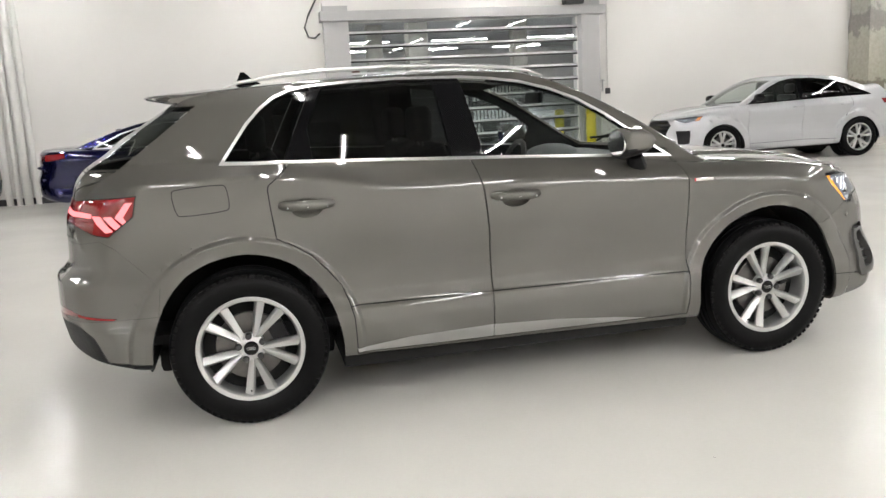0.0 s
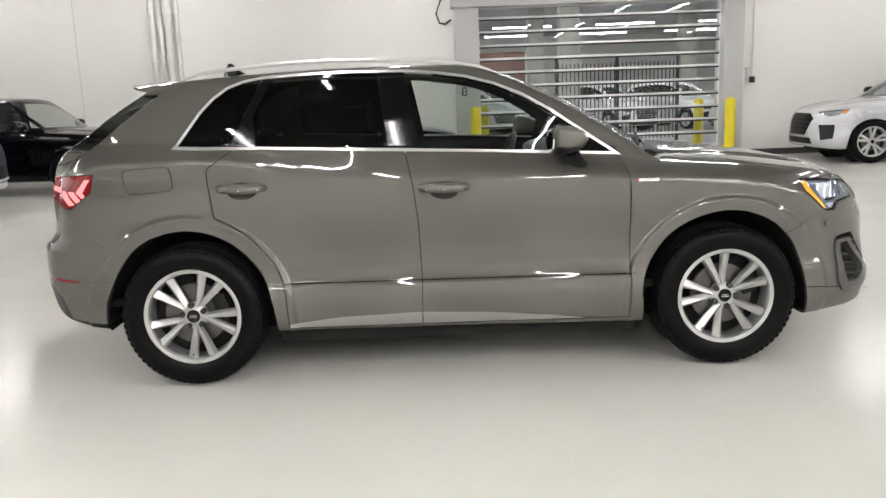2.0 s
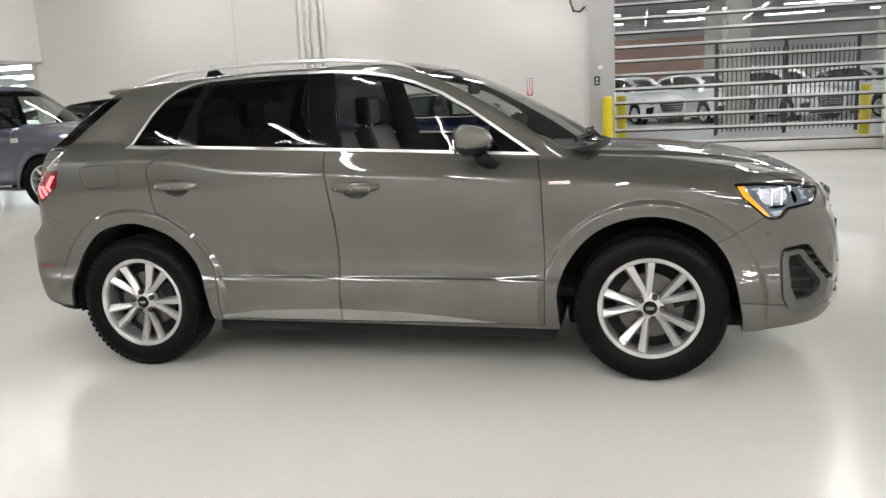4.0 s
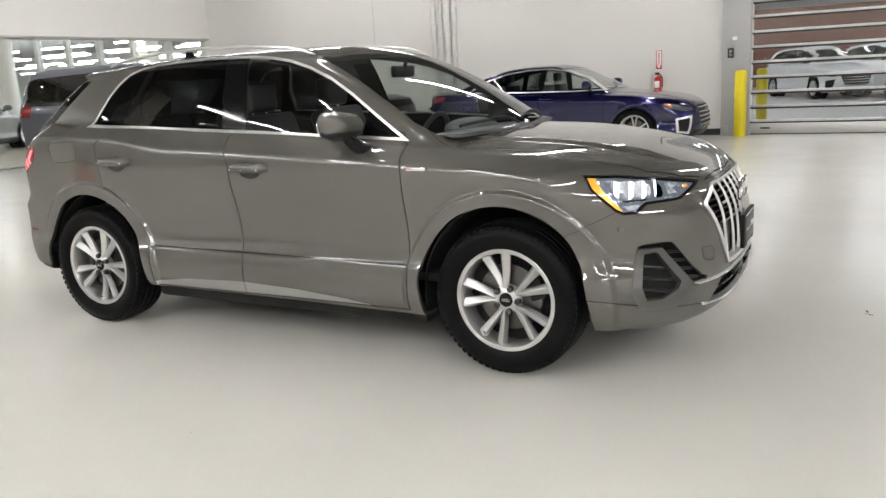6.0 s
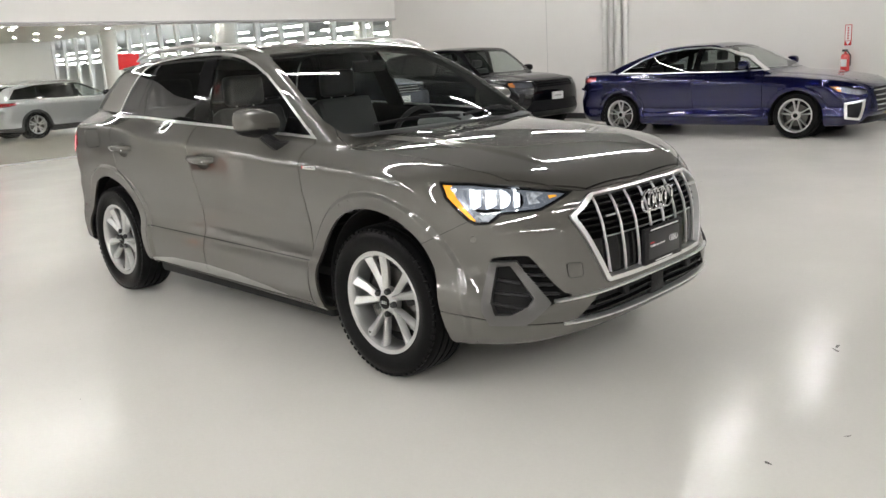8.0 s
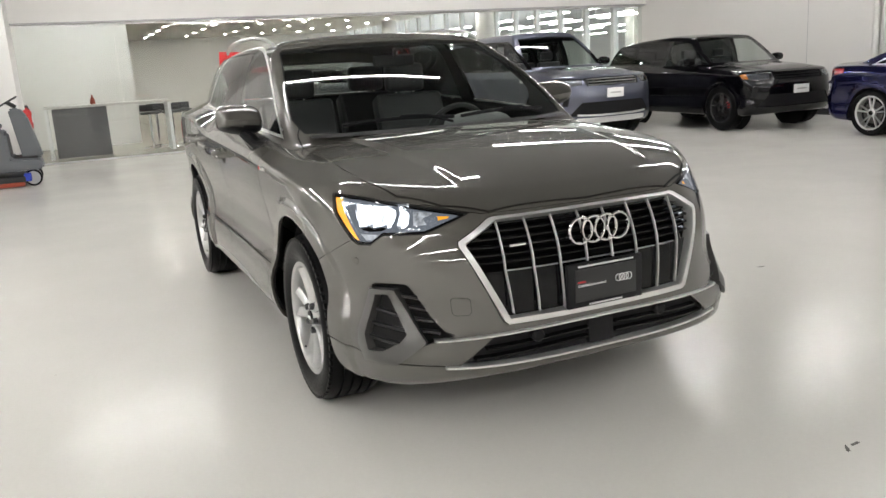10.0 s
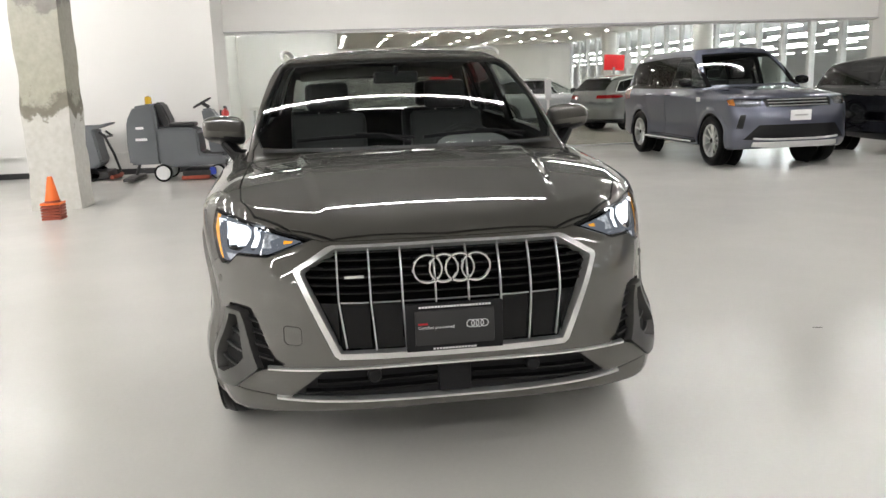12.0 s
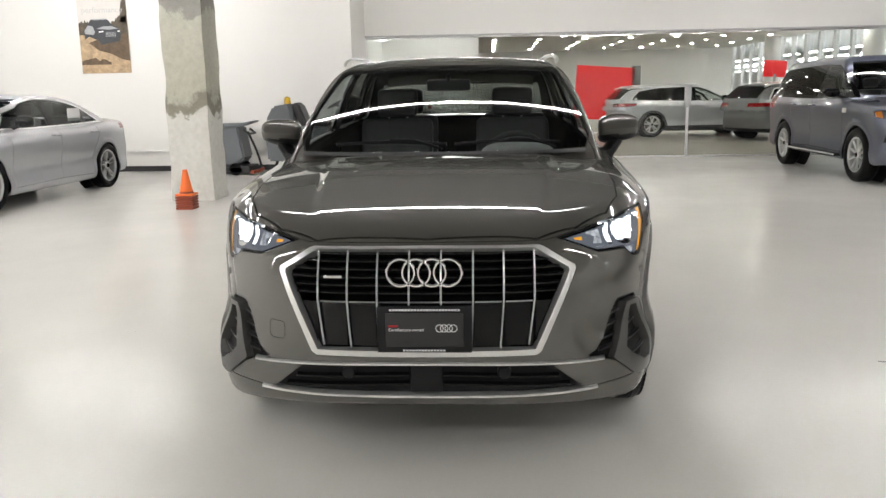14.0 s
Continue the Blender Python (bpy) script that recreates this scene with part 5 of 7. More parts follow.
BOXY_CUTS = dict(
    dlo=[(-2.28, 1.2), (-2.28, 1.62), (-2.1, 1.67), (-0.5, 1.72), (0.2, 1.7), (0.4, 1.62), (0.75, 1.38), (0.98, 1.2), (0.4, 1.18), (-0.5, 1.18)],
    bars=((-1.4, 1.1, -1.36, 1.8), (-0.3, 1.1, -0.26, 1.8)), screen=[(-0.3, 1.235), (0.7, 1.24), (0.74, 1.3), (0.68, 1.5), (0.58, 1.735), (-0.3, 1.77)],
    back=[(-0.3, 1.2), (0.7, 1.2), (0.62, 1.68), (-0.3, 1.7)], belt=1.19,
    head=[(31, 0.93), (40, 0.91), (54, 0.94), (57, 1.02), (50, 1.035), (31, 1.02)], tail=[(48, 1.0), (62, 1.0), (62, 1.3), (48, 1.28)],
    grille=[(-0.3, 1.03), (0.5, 1.03), (0.53, 1.0), (0.5, 0.91), (-0.3, 0.9)], lower=[(-0.3, 0.65), (0.6, 0.65), (0.8, 0.43), (-0.3, 0.43)], side_in=[(40, 0.8), (44, 0.8), (47, 0.6), (42, 0.6)], doors=((-1.12, -0.3), (-0.3, 0.95)), sill=0.4, slats=3)
FAST_CUTS = dict(
    dlo=[(-1.6, 1.14), (-1.5, 1.2), (-1.2, 1.35), (-0.9, 1.44), (-0.5, 1.5), (-0.1, 1.505), (0.15, 1.465), (0.4, 1.36), (0.83, 1.075), (0.3, 1.09), (-0.6, 1.12)],
    bars=((-1.1, 1.1, -0.98, 1.5), (-0.24, 1.05, -0.2, 1.54)), screen=[(-0.3, 1.09), (0.685, 1.105), (0.705, 1.17), (0.655, 1.3), (0.56, 1.485), (-0.3, 1.522)], back=[(-0.3, 1.17), (0.5, 1.17), (0.42, 1.45), (-0.3, 1.47)], belt=1.1,
    head=[(30, 0.86), (42, 0.8), (55, 0.84), (58, 0.91), (45, 0.9), (30, 0.87)], tail=[(22, 0.95), (60, 0.97), (62, 1.06), (22, 1.04)],
    grille=[(-0.3, 0.85), (0.36, 0.85), (0.5, 0.76), (0.36, 0.48), (-0.3, 0.48)], lower=[(-0.3, 0.44), (0.5, 0.44), (0.55, 0.33), (-0.3, 0.33)], side_in=[(33, 0.66), (47, 0.66), (47, 0.43), (37, 0.4)], doors=((-1.13, -0.22), (-0.22, 0.85)), sill=0.36, slats=5)


def make_car(spec, cuts, colour, label, m, scale=(1, 1, 1), rim=ALLOY, style=FIVE_Y, tyre=0.33, rim_r=0.235, trim=CHROME, cladding=None, caliper=BLACK_PLASTIC, rails=False, plate=None, name="car", tail_mat=RED_PLASTIC, drl=None, rings=False, sheet=False, slats=None, skid=False, rear_glass=None):
    car = thing(name, m, label, "car")
    s = Shell(spec, 76, 120, 30, spec["xr"] - 0.1, spec["xf"] + 0.1, spec["zw"] + 0.22)
    cut = dict(fine=0.03)
    for x in (spec["xf"], spec["xr"]):
        s.panel("hole", "side", arch(x, spec["zw"], spec["ra"]), **cut)
    s.panel("window_trim", "side", cuts["dlo"], **cut)
    s.panel("glass", "side", cuts["dlo"], only=("window_trim",), grow=-0.016, **cut)
    for x0, z0, x1, z1 in cuts["bars"]:
        s.panel("pillar", "side", [(x0 - 0.045, z0), (x1 - 0.045, z1), (x1 + 0.045, z1), (x0 + 0.045, z0)], only=("glass",), **cut)
    s.panel("windscreen", "front", cuts["screen"], gap=0.008, **cut)
    s.panel("back_glass", "rear", cuts["back"], gap=0.008, **cut)
    s.panel("headlamp", "phiF", cuts["head"], gap=0.008, **cut)
    s.panel("grille", "front", cuts["grille"], gap=0.006, **cut)
    s.panel("intake", "front", cuts["lower"], **cut)
    s.panel("side_intake", "phiF", cuts["side_in"], **cut)
    s.panel("intake_core", "phiF", cuts["side_in"], only=("side_intake",), grow=-0.028, fine=0.015)
    s.panel("tail_lamp", "phiR", cuts["tail"], gap=0.006, **cut)
    if cladding:
        for x in (spec["xf"], spec["xr"]):
            s.panel("cladding", "side", arch(x, spec["zw"], spec["ra"] + 0.06), **cut)
        s.panel("cladding", "side", [(-3, 0), (-3, cuts["sill"] + 0.06), (3, cuts["sill"] + 0.06), (3, 0)], **cut)
    for k, (x0, x1) in enumerate(cuts["doors"]):
        poly = [(x0, cuts["belt"] + 0.06), (x0 + 0.03, cuts["sill"] + 0.02), (x1 + 0.0, cuts["sill"]), (x1 + 0.01, cuts["belt"] - 0.1), (x1 - 0.03, cuts["belt"] + 0.06)]
        if k == 0:
            poly = [(x0 - 0.02, cuts["belt"] + 0.06), (x0 - 0.06, cuts["belt"] - 0.15), (spec["xr"] + spec["ra"] + 0.06, spec["zw"] + 0.2), (spec["xr"] + spec["ra"] + 0.08, cuts["sill"]), (x1 + 0.03, cuts["sill"] + 0.02), (x1, cuts["belt"] + 0.06)]
        s.panel("front_door" if k else "rear_door", "side", poly, gap=0.007, **cut)
    top = [(spec["nose"] - 0.02, -0.3), (spec["nose"] - 0.02, 0.2), (spec["nose"] - 0.16, 0.55), (spec["nose"] - 0.4, 0.7), (1.0, 0.72), (0.95, 0.66), (1.05, 0), (1.05, -0.3)]
    s.panel("bonnet", "top", top, gap=0.007, **cut)
    s.lining(car, ("hole", "glass", "windscreen", "back_glass"), -0.03)
    s.build("body_panel", "body", colour, car)
    s.build("bonnet", "bonnet", colour, car)
    for side in (-1, 1):
        s.build("front_door", "front_door", colour, car, side=side)
        s.build("rear_door", "rear_door", colour, car, side=side)
        s.build("window_trim", "window_trim", trim, car, side=side, offset=0.002)
        t = s.take("pillar", side)
        xm = s.V[t].mean(1)[:, 0]
        near = np.array([min(range(len(cuts["bars"])), key=lambda k: abs(cuts["bars"][k][0] - v)) for v in xm])
        for k in range(len(cuts["bars"])):
            s.build("pillar_cover", "pillar", GLOSS_BLACK, car, tri=t[near == k])
        t = s.take("glass", side)
        xm = s.V[t].mean(1)[:, 0]
        xs = sorted(b[0] for b in cuts["bars"])
        for lo, hi in zip([-9, *xs], [*xs, 9]):
            s.build("side_window", "glass", GLASS_CLEAR if hi > 5 else rear_glass or GLASS_DARK, car, depth=0, tri=t[(xm > lo) & (xm <= hi)])
        s.build("tail_lamp", "tail_lamp", tail_mat, car, side=side)
        h = s.build("headlamp", "headlamp", LAMP_OFF, car, side=side, offset=-0.02, depth=0)
        s.build("lens", "headlamp", LENS, h, side=side, depth=0)
        t = s.take("headlamp", side)
        far = np.abs(s.V[t].mean(1)[:, 1])
        s.build("indicator", "headlamp", AMBER_OFF, h, depth=0, offset=-0.008, tri=t[far > np.percentile(far, 80)])
        s.build("side_intake", "intake_core", BLACK_PLASTIC, car, side=side, offset=-0.01, depth=0)
        s.build("intake_trim", "side_intake", drl or BLACK_PLASTIC, car, side=side, offset=0.004 if drl else -0.008, depth=0.02 if drl else 0)
        if cladding:
            s.build("cladding", "cladding", cladding, car, side=side, offset=0.004)
    s.build("windscreen", "windscreen", GLASS_CLEAR, car, depth=0)
    s.build("back_glass", "back_glass", GLASS_DARK, car, depth=0)
    s.build("grille", "grille", BLACK_PLASTIC, car, offset=-0.015, depth=0)
    s.build("lower_intake", "intake", BLACK_PLASTIC, car, offset=-0.012, depth=0)
    g = np.array(cuts["grille"])
    z0, z1 = g[:, 1].min(), g[:, 1].max()
    for k in range(cuts["slats"]):
        z = z0 + (z1 - z0) * (k + 0.5) / cuts["slats"]
        w = g[:, 0].max() * 0.86
        part("grille_slat", ribbon([(front_x(y, z, s=spec) + 0.002, y, z) for y in np.linspace(-w, w, 9)], 0.014, 0.03), slats or trim, car)
    if rings:
        zr = z1 - 0.08
        bm = ring_badge(0.042, 0.048, 0.005, 24)
        bmesh.ops.translate(bm, verts=bm.verts[:], vec=(front_x(0, zr, s=spec) + 0.012, 0, zr))
        part("ring_emblem", bm, BRIGHT_CHROME, car)
    if plate:
        z = plate
        x = front_x(0, z, s=spec)
        p = part("plate", box(x, x + 0.02, -0.16, 0.16, z - 0.075, z + 0.075, 0.006), WHITE_INK, car, "white paper dealer plate")
        part("plate_bar", box(x + 0.02, x + 0.0215, -0.1, 0.1, z - 0.012, z + 0.012), STEEL_GREY, p)
    for side in (-1, 1):
        zb = cuts["belt"]
        bm = bmesh.new()
        bmesh.ops.create_uvsphere(bm, u_segments=20, v_segments=12, radius=1)
        y = side_y(0.72, zb, s=spec)
        for v in bm.verts:
            q = [math.copysign(abs(c) ** 0.75, c) for c in v.co]
            v.co = (0.66 + (0.1 if q[0] > 0 else 0.05) * q[0], side * (y + 0.15) + 0.115 * q[1], zb + 0.09 + 0.075 * q[2])
        part("door_mirror", bm, GLOSS_BLACK if trim is GLOSS_BLACK or colour in (SILVER_PAINT, PALE_PAINT) else colour, car)
        part("mirror_arm", tube([(0.7, side * (y - 0.04), zb), (0.69, side * (y + 0.08), zb + 0.05)], 0.03, 8), BLACK_PLASTIC, car)
        for x in (cuts["doors"][0][0] + 0.1, cuts["doors"][1][0] + 0.12):
            z = zb - 0.11
            y2 = side_y(x, z, s=spec)
            part("door_handle", tube([(x - 0.1, side * (y2 - 0.01), z), (x - 0.07, side * (y2 + 0.03), z), (x + 0.07, side * (y2 + 0.03), z), (x + 0.1, side * (y2 - 0.01), z)], 0.014, 8), colour, car)
        if rails:
            top_z = lambda x: float(spec["R"](x)) - 0.03
            part("roof_rail", tube([(x, side * 0.58, top_z(x) + (0.03 if -1.9 < x < 0.1 else -0.02)) for x in np.linspace(-2.05, 0.2, 12)], 0.016, 8), trim, car)
        for x in (spec["xf"], spec["xr"]):
            bm = lathe([(spec["ra"] + 0.006, 0.0), (spec["ra"] + 0.006, 0.45), (spec["ra"], 0.45), (spec["ra"], 0.0)], 28, closed=True)
            bmesh.ops.delete(bm, geom=[v for v in bm.verts if v.co.z < -0.1], context="VERTS")
            lathe([(0.0, 0.3), (spec["ra"], 0.3), (spec["ra"], 0.31), (0.0, 0.31)], 24, bm=bm)
            ob = part("wheel_housing", bm, DARK_VOID, car)
            ob.matrix_basis = pose(x, side * (spec["W"](x) - 0.05), spec["zw"], 0, 0, 0 if side < 0 else 180)
    for y in (-0.36, 0.36):
        for x in (0.05, -0.85):
            zb = cuts["belt"]
            st = part("seat", box(x - 0.3, x - 0.16, y - 0.23, y + 0.23, zb - 0.5, zb + 0.12, 0.05), SEAT_LEATHER, car)
            part("headrest", box(x - 0.34, x - 0.24, y - 0.12, y + 0.12, zb + 0.15, zb + 0.31, 0.04), SEAT_LEATHER, st)
    part("dashboard", box(0.5, 0.95, -0.66, 0.66, cuts["belt"] - 0.25, cuts["belt"] - 0.01, 0.04), DASH, car)
    part("cabin_floor", box(-1.9, 1.0, -0.76, 0.76, spec["zw"], spec["zw"] + 0.04), DARK_VOID, car)
    part("underbody", box(-1.9, 1.9, -0.6, 0.6, 0.2 + 0.1 * (spec["zw"] > 0.36), 0.4), DARK_VOID, car)
    if skid:
        for z, w in ((0.37, 0.12), (0.435, 0.03)):
            part("skid_plate", ribbon([(front_x(y, z, s=spec) + 0.006, y, z + 0.1 * abs(y) ** 4) for y in np.linspace(-0.66, 0.66, 15)], w, 0.03), ALU_TRIM, car, "silver skid plate")
        for side in (-1, 1):
            part("side_step", box(-0.95, 0.95, side * 0.97 - 0.07, side * 0.97 + 0.07, 0.33, 0.375, 0.015), BLACK_PLASTIC, car, "black side step")
            part("step_edge", tube([(-0.95, side * 1.045, 0.36), (0.95, side * 1.045, 0.36)], 0.012, 8), ALU_TRIM, car)
            part("fender_vent", box(0.98, 1.1, side * side_y(1.04, 1.02, s=spec) - 0.008, side * side_y(1.04, 1.02, s=spec) + 0.008, 0.985, 1.05, 0.004), ALU_TRIM, car, "silver fender vent")
    if sheet:
        part("window_sheet", box(-0.95, -0.62, side_y(-0.8, 1.12, s=spec) + 0.012, side_y(-0.8, 1.12, s=spec) + 0.016, 1.04, 1.22), WHITE_INK, car, "white price sheet on the window")
    sx, sy, sz = scale
    for o in car.children:
        o.matrix_basis = Matrix.Diagonal((sx, sy, sz, 1)) @ o.matrix_basis
    for x in (spec["xf"], spec["xr"]):
        for side in (-1, 1):
            make_wheel(car, tyre, rim_r, 0.22, style, radians(90), rim, pose(x * sx, side * (float(spec["W"](x)) * sy - 0.12), tyre, 0, 0, 0 if side < 0 else 180), detail=False, caliper=caliper)
    return car


ALU_TRIM = surface("silver painted trim", (0.62, 0.62, 0.62), 0.35, 0.5)
ARCH_GREY = surface("dark grey arch plastic", (0.04, 0.04, 0.042), 0.6, grain=0.1)
AMBER_OFF = surface("amber reflector", (0.5, 0.16, 0.02), 0.2, coat=1.0)
make_car(SEDAN, SEDAN_CUTS, BLUE_PAINT, "deep blue saloon car parked against the back wall", pose(-2.03, 9.72, 0), scale=(1.035, 1, 1), rear_glass=GLASS_MID, rings=True, drl=CHROME, style=(5, radians(9), radians(11), 0.0105, 0.013), rim_r=0.25, name="saloon_car")
make_car(FASTBACK, FAST_CUTS, PALE_PAINT, "silver white coupe suv parked by the back wall", pose(8.85, 9.8, 0, 0, 0, 176), scale=(1.05, 1.02, 1.02), tyre=0.37, rim_r=0.265, trim=GLOSS_BLACK, style=FIVE_Y, rim=ALLOY, rings=False, name="coupe_suv")
make_car(BOXY, BOXY_CUTS, SLATE_PAINT, "slate blue off-road suv parked beside the glass partition", pose(-8.63, 6.45, 0), tyre=0.39, rim_r=0.26, trim=GLOSS_BLACK, slats=CHROME, skid=True, style=TEN, plate=0.78, rim=ALLOY, name="offroad_suv")
make_car(HUMPED, BOXY_CUTS, BLACK_PAINT, "gloss black suv with black wheels and red brakes", pose(-7.32, 9.42, 0, 0, 0, -3), scale=(0.93, 0.98, 0.91), tyre=0.385, rim_r=0.26, trim=GLOSS_BLACK, rim=DARK_ALLOY, style=(5, radians(8), radians(9), 0.009, 0.01), caliper=RED_INK, plate=0.72, name="black_suv")
make_car(SEDAN, SEDAN_CUTS, SILVER_PAINT, "silver saloon car with a price sheet in the rear window", pose(-6.1, -6.72, 0, 0, 0, -2), scale=(1.03, 1.02, 1.02), rear_glass=GLASS_MID, style=(5, radians(8), radians(10), 0.009, 0.012), tyre=0.345, rim_r=0.25, trim=CHROME, sheet=True, name="saloon_car")
make_car(WAGON, WAGON_CUTS, PALE_PAINT, "pale silver estate car standing in the glazed showroom", pose(-20.2, 6.2, 0, 0, 0, 100), scale=(1.03, 1.02, 1.03), tyre=0.37, rim_r=0.25, cladding=ARCH_GREY, rails=True, name="estate_car")
make_car(WAGON, WAGON_CUTS, OLD_PAINT, "old grey estate car standing in the glazed showroom", pose(-18.1, 8.85, 0, 0, 0, 115), scale=(0.97, 1, 1.03), tyre=0.35, rim_r=0.22, cladding=BLACK_PLASTIC, rails=True, tail_mat=TAIL_RED, name="estate_car")
hall_car = make_car(WAGON, WAGON_CUTS, WHITE_PAINT, "white car parked in the hall behind the shutter", pose(1.2, 25.5, 0, 0, 0, -60), scale=(1, 1, 1.1), name="parked_car")
tagged(hall_car, "", "", "cars in the hall")
for x, y, a in ((3.4, 24.5, -62), (5.9, 24.2, -64), (-4.5, 30, 5), (8.6, 24.5, -64), (-10, 24, -90), (-16, 24, -90), (-22, 24, 80)):
    copy_thing(hall_car, pose(x, y, 0, 0, 0, a))


# ---------------------------------------------------------------- the room
slab("floor", -12.0, 16, -14, 11.6, -0.2, 0, FLOOR_EPOXY, "pale grey glossy epoxy floor", "floor")
DX0, DX1, DZ = 0.84, 5.62, 3.05
BACK = 11.6
slab("wall_back_west", -12.2, DX0, BACK, BACK + 0.25, 0, 4.4, WALL_WHITE, "white painted back wall", "wall")
slab("wall_back_east", DX1, 16.2, BACK, BACK + 0.25, 0, 4.4, WALL_WHITE, "white painted back wall", "wall")
slab("wall_back_top", DX0, DX1, BACK, BACK + 0.25, DZ, 4.4, WALL_WHITE, "white painted wall above the shutter", "wall")
slab("wall_east", 16, 16.2, -14, BACK, 0, 4.4, WALL_WHITE, "white painted wall", "wall")
slab("wall_south", -12.2, 16.2, -14.2, -14, 0, 4.4, WALL_WHITE, "white painted wall", "wall")
slab("wall_west_south", -10.4, -10.2, -14, -2.3, 0, 4.4, WALL_WHITE, "white painted wall beside the glass partition", "wall")
slab("wall_return", -12.2, -10.4, -2.5, -2.3, 0, 4.4, WALL_WHITE, "white painted wall end", "wall")
slab("header_beam", -12.2, -11.9, -2.3, BACK, 2.5, 4.4, WALL_WHITE, "white header over the glass partition", "wall")
slab("ceiling", -12.2, 16.2, -14.2, BACK + 0.25, 4.4, 4.6, CEILING_GREY, "grey painted ceiling", "ceiling")


def strip_light(x, y, length, z=4.0, parent=None):
    t = thing("ceiling_light", pose(x, y, z), "white linear tube light hung from the ceiling", "lamp", "ceiling lights")
    part("housing", box(-0.06, 0.06, -length / 2, length / 2, 0.03, 0.08, 0.01), STEEL_GREY, t)
    part("diffuser", box(-0.022, 0.022, -length / 2 + 0.01, length / 2 - 0.01, 0, 0.03, 0.01), TUBE_LIGHT, t)
    for s in (-1, 1):
        part("hanger", tube([(0, s * length * 0.35, 0.08), (0, s * length * 0.35, 0.4)], 0.004), STEEL_GREY, t)
    return t


tube_lamp = strip_light(-8.5, -7.3, 1.98)
for x in (-8.5, -4.9, -0.55, 3.8, 8.1, 12.4):
    for y in (-11.3, -9.3, -7.3, -5.3, -1.3, 0.7, 4.7, 6.7, 9.9):
        if (x, y) == (-8.5, -7.3) or x in (-4.9, -0.55, 3.8, 12.4) and -2 < y < 2 or x == -8.5 and y < -9:
            continue
        copy_thing(tube_lamp, pose(x, y, 4.0))
for y in (-1.3, 0.7):
    copy_thing(tube_lamp, pose(-1.0, y, 4.0))
# unseen extra tube, added to brighten the floor ahead of the suv
copy_thing(tube_lamp, pose(6.2, 0.7, 4.0))
# unseen in-between rows, added as fill for the suv's near side
for x in (-2.7, 1.6, 5.9):
    for y in (-11.3, -9.3, -7.3, -5.3):
        copy_thing(tube_lamp, pose(x, y, 4.0))


# ---------------------------------------------------------------- wall trim and fixtures of the room
BASE_BLACK = surface("black rubber skirting", (0.03, 0.03, 0.032), 0.6, vary=0.2, scale=5)
CONCRETE = surface("stained concrete", (0.4, 0.385, 0.34), 0.85, vary=0.7, scale=1.6, grain=0.2, grain_scale=60, bump=0.9, bump_scale=9)
HALL_FLOOR = surface("hall concrete floor", (0.4, 0.39, 0.37), 0.35, vary=0.1, scale=0.6, grain=0.05, rough_vary=0.1)
TILE = surface("showroom floor tile", (0.45, 0.42, 0.36), 0.25, vary=0.05, scale=2)
# red panel colour with a weak emission added to brighten it; not a lamp
RED_GLOW_PANEL = surface("red panel", (0.75, 0.02, 0.025), 0.6, vary=0.05, emit=(1, 0.03, 0.03), strength=0.25)
BRICK_RED = surface("brick", (0.22, 0.11, 0.08), 0.85, vary=0.2, scale=8)
CLEAR_PANE = glazing("clear polycarbonate", (0.86, 0.88, 0.89), 1.5)
DARK_STEEL = surface("black steel", (0.02, 0.02, 0.02), 0.5)
ORANGE = surface("orange cone plastic", (0.85, 0.16, 0.02), 0.5, vary=0.1, scale=20)
BROWN_RED = surface("dark orange rubber", (0.3, 0.06, 0.03), 0.7, vary=0.2, scale=20)
MACHINE_GREY = surface("machine grey plastic", (0.13, 0.14, 0.15), 0.5, vary=0.06, scale=6, bump=0.1, bump_scale=200)
PIPE_WHITE = surface("painted pipe", (0.7, 0.7, 0.67), 0.6, vary=0.08, scale=3, bump=0.1)

for x0, x1 in ((-11.9, 0.33), (6.28, 15.98)):
    slab("baseboard_back", x0, x1, BACK - 0.012, BACK, 0, 0.12, BASE_BLACK, "black rubber skirting along the back wall", "skirting")
slab("baseboard_west", -10.2, -10.188, -13.98, -2.3, 0, 0.1, BASE_BLACK, "black rubber skirting along the wall", "skirting")
slab("header_edge", -11.9, -11.88, -2.3, BACK, 2.5, 2.53, STEEL_GREY, "thin metal edge under the header", "trim")
slab("wall_ledge", -10.2, -10.165, -13.98, -2.3, 0.36, 0.39, WALL_WHITE, "thin painted conduit along the wall", "trim")

# steel frame round the shutter
for x0, x1 in ((0.36, DX0), (DX1, 6.02)):
    slab("shutter_post", x0, x1, BACK - 0.22, BACK - 0.002, 0, 3.35, STEEL_GREY, "grey steel guide post of the shutter", "frame", 0.01)
slab("shutter_header", 0.3, 6.1, BACK - 0.34, BACK - 0.004, 3.06, 3.24, STEEL_GREY, "grey steel lintel over the shutter", "frame", 0.01)
slab("shutter_beam", 0.36, 6.02, BACK - 0.2, BACK - 0.004, 3.24, 4.39, WALL_WHITE, "white panel above the shutter", "frame", 0.01)

shutter = thing("roll_up_door", pose(0, BACK + 0.05, 0), "closed roll-up door with clear panes between aluminium slats", "shutter")
ALU = surface("brushed aluminium", (0.62, 0.62, 0.62), 0.32, 0.9, vary=0.06, scale=4)
part("bottom_bar", box(DX0, DX1, -0.03, 0.03, 0.015, 0.2, 0.008), ALU, shutter, "aluminium bottom rail")
part("bottom_seal", box(DX0, DX1, -0.015, 0.015, 0, 0.016), DARK_STEEL, shutter)
z, pitch = 0.2, 0.262
pane = part("pane", box(DX0 + 0.02, DX1 - 0.02, -0.003, 0.003, 0.06, pitch - 0.005), CLEAR_PANE, shutter, "clear plastic pane")
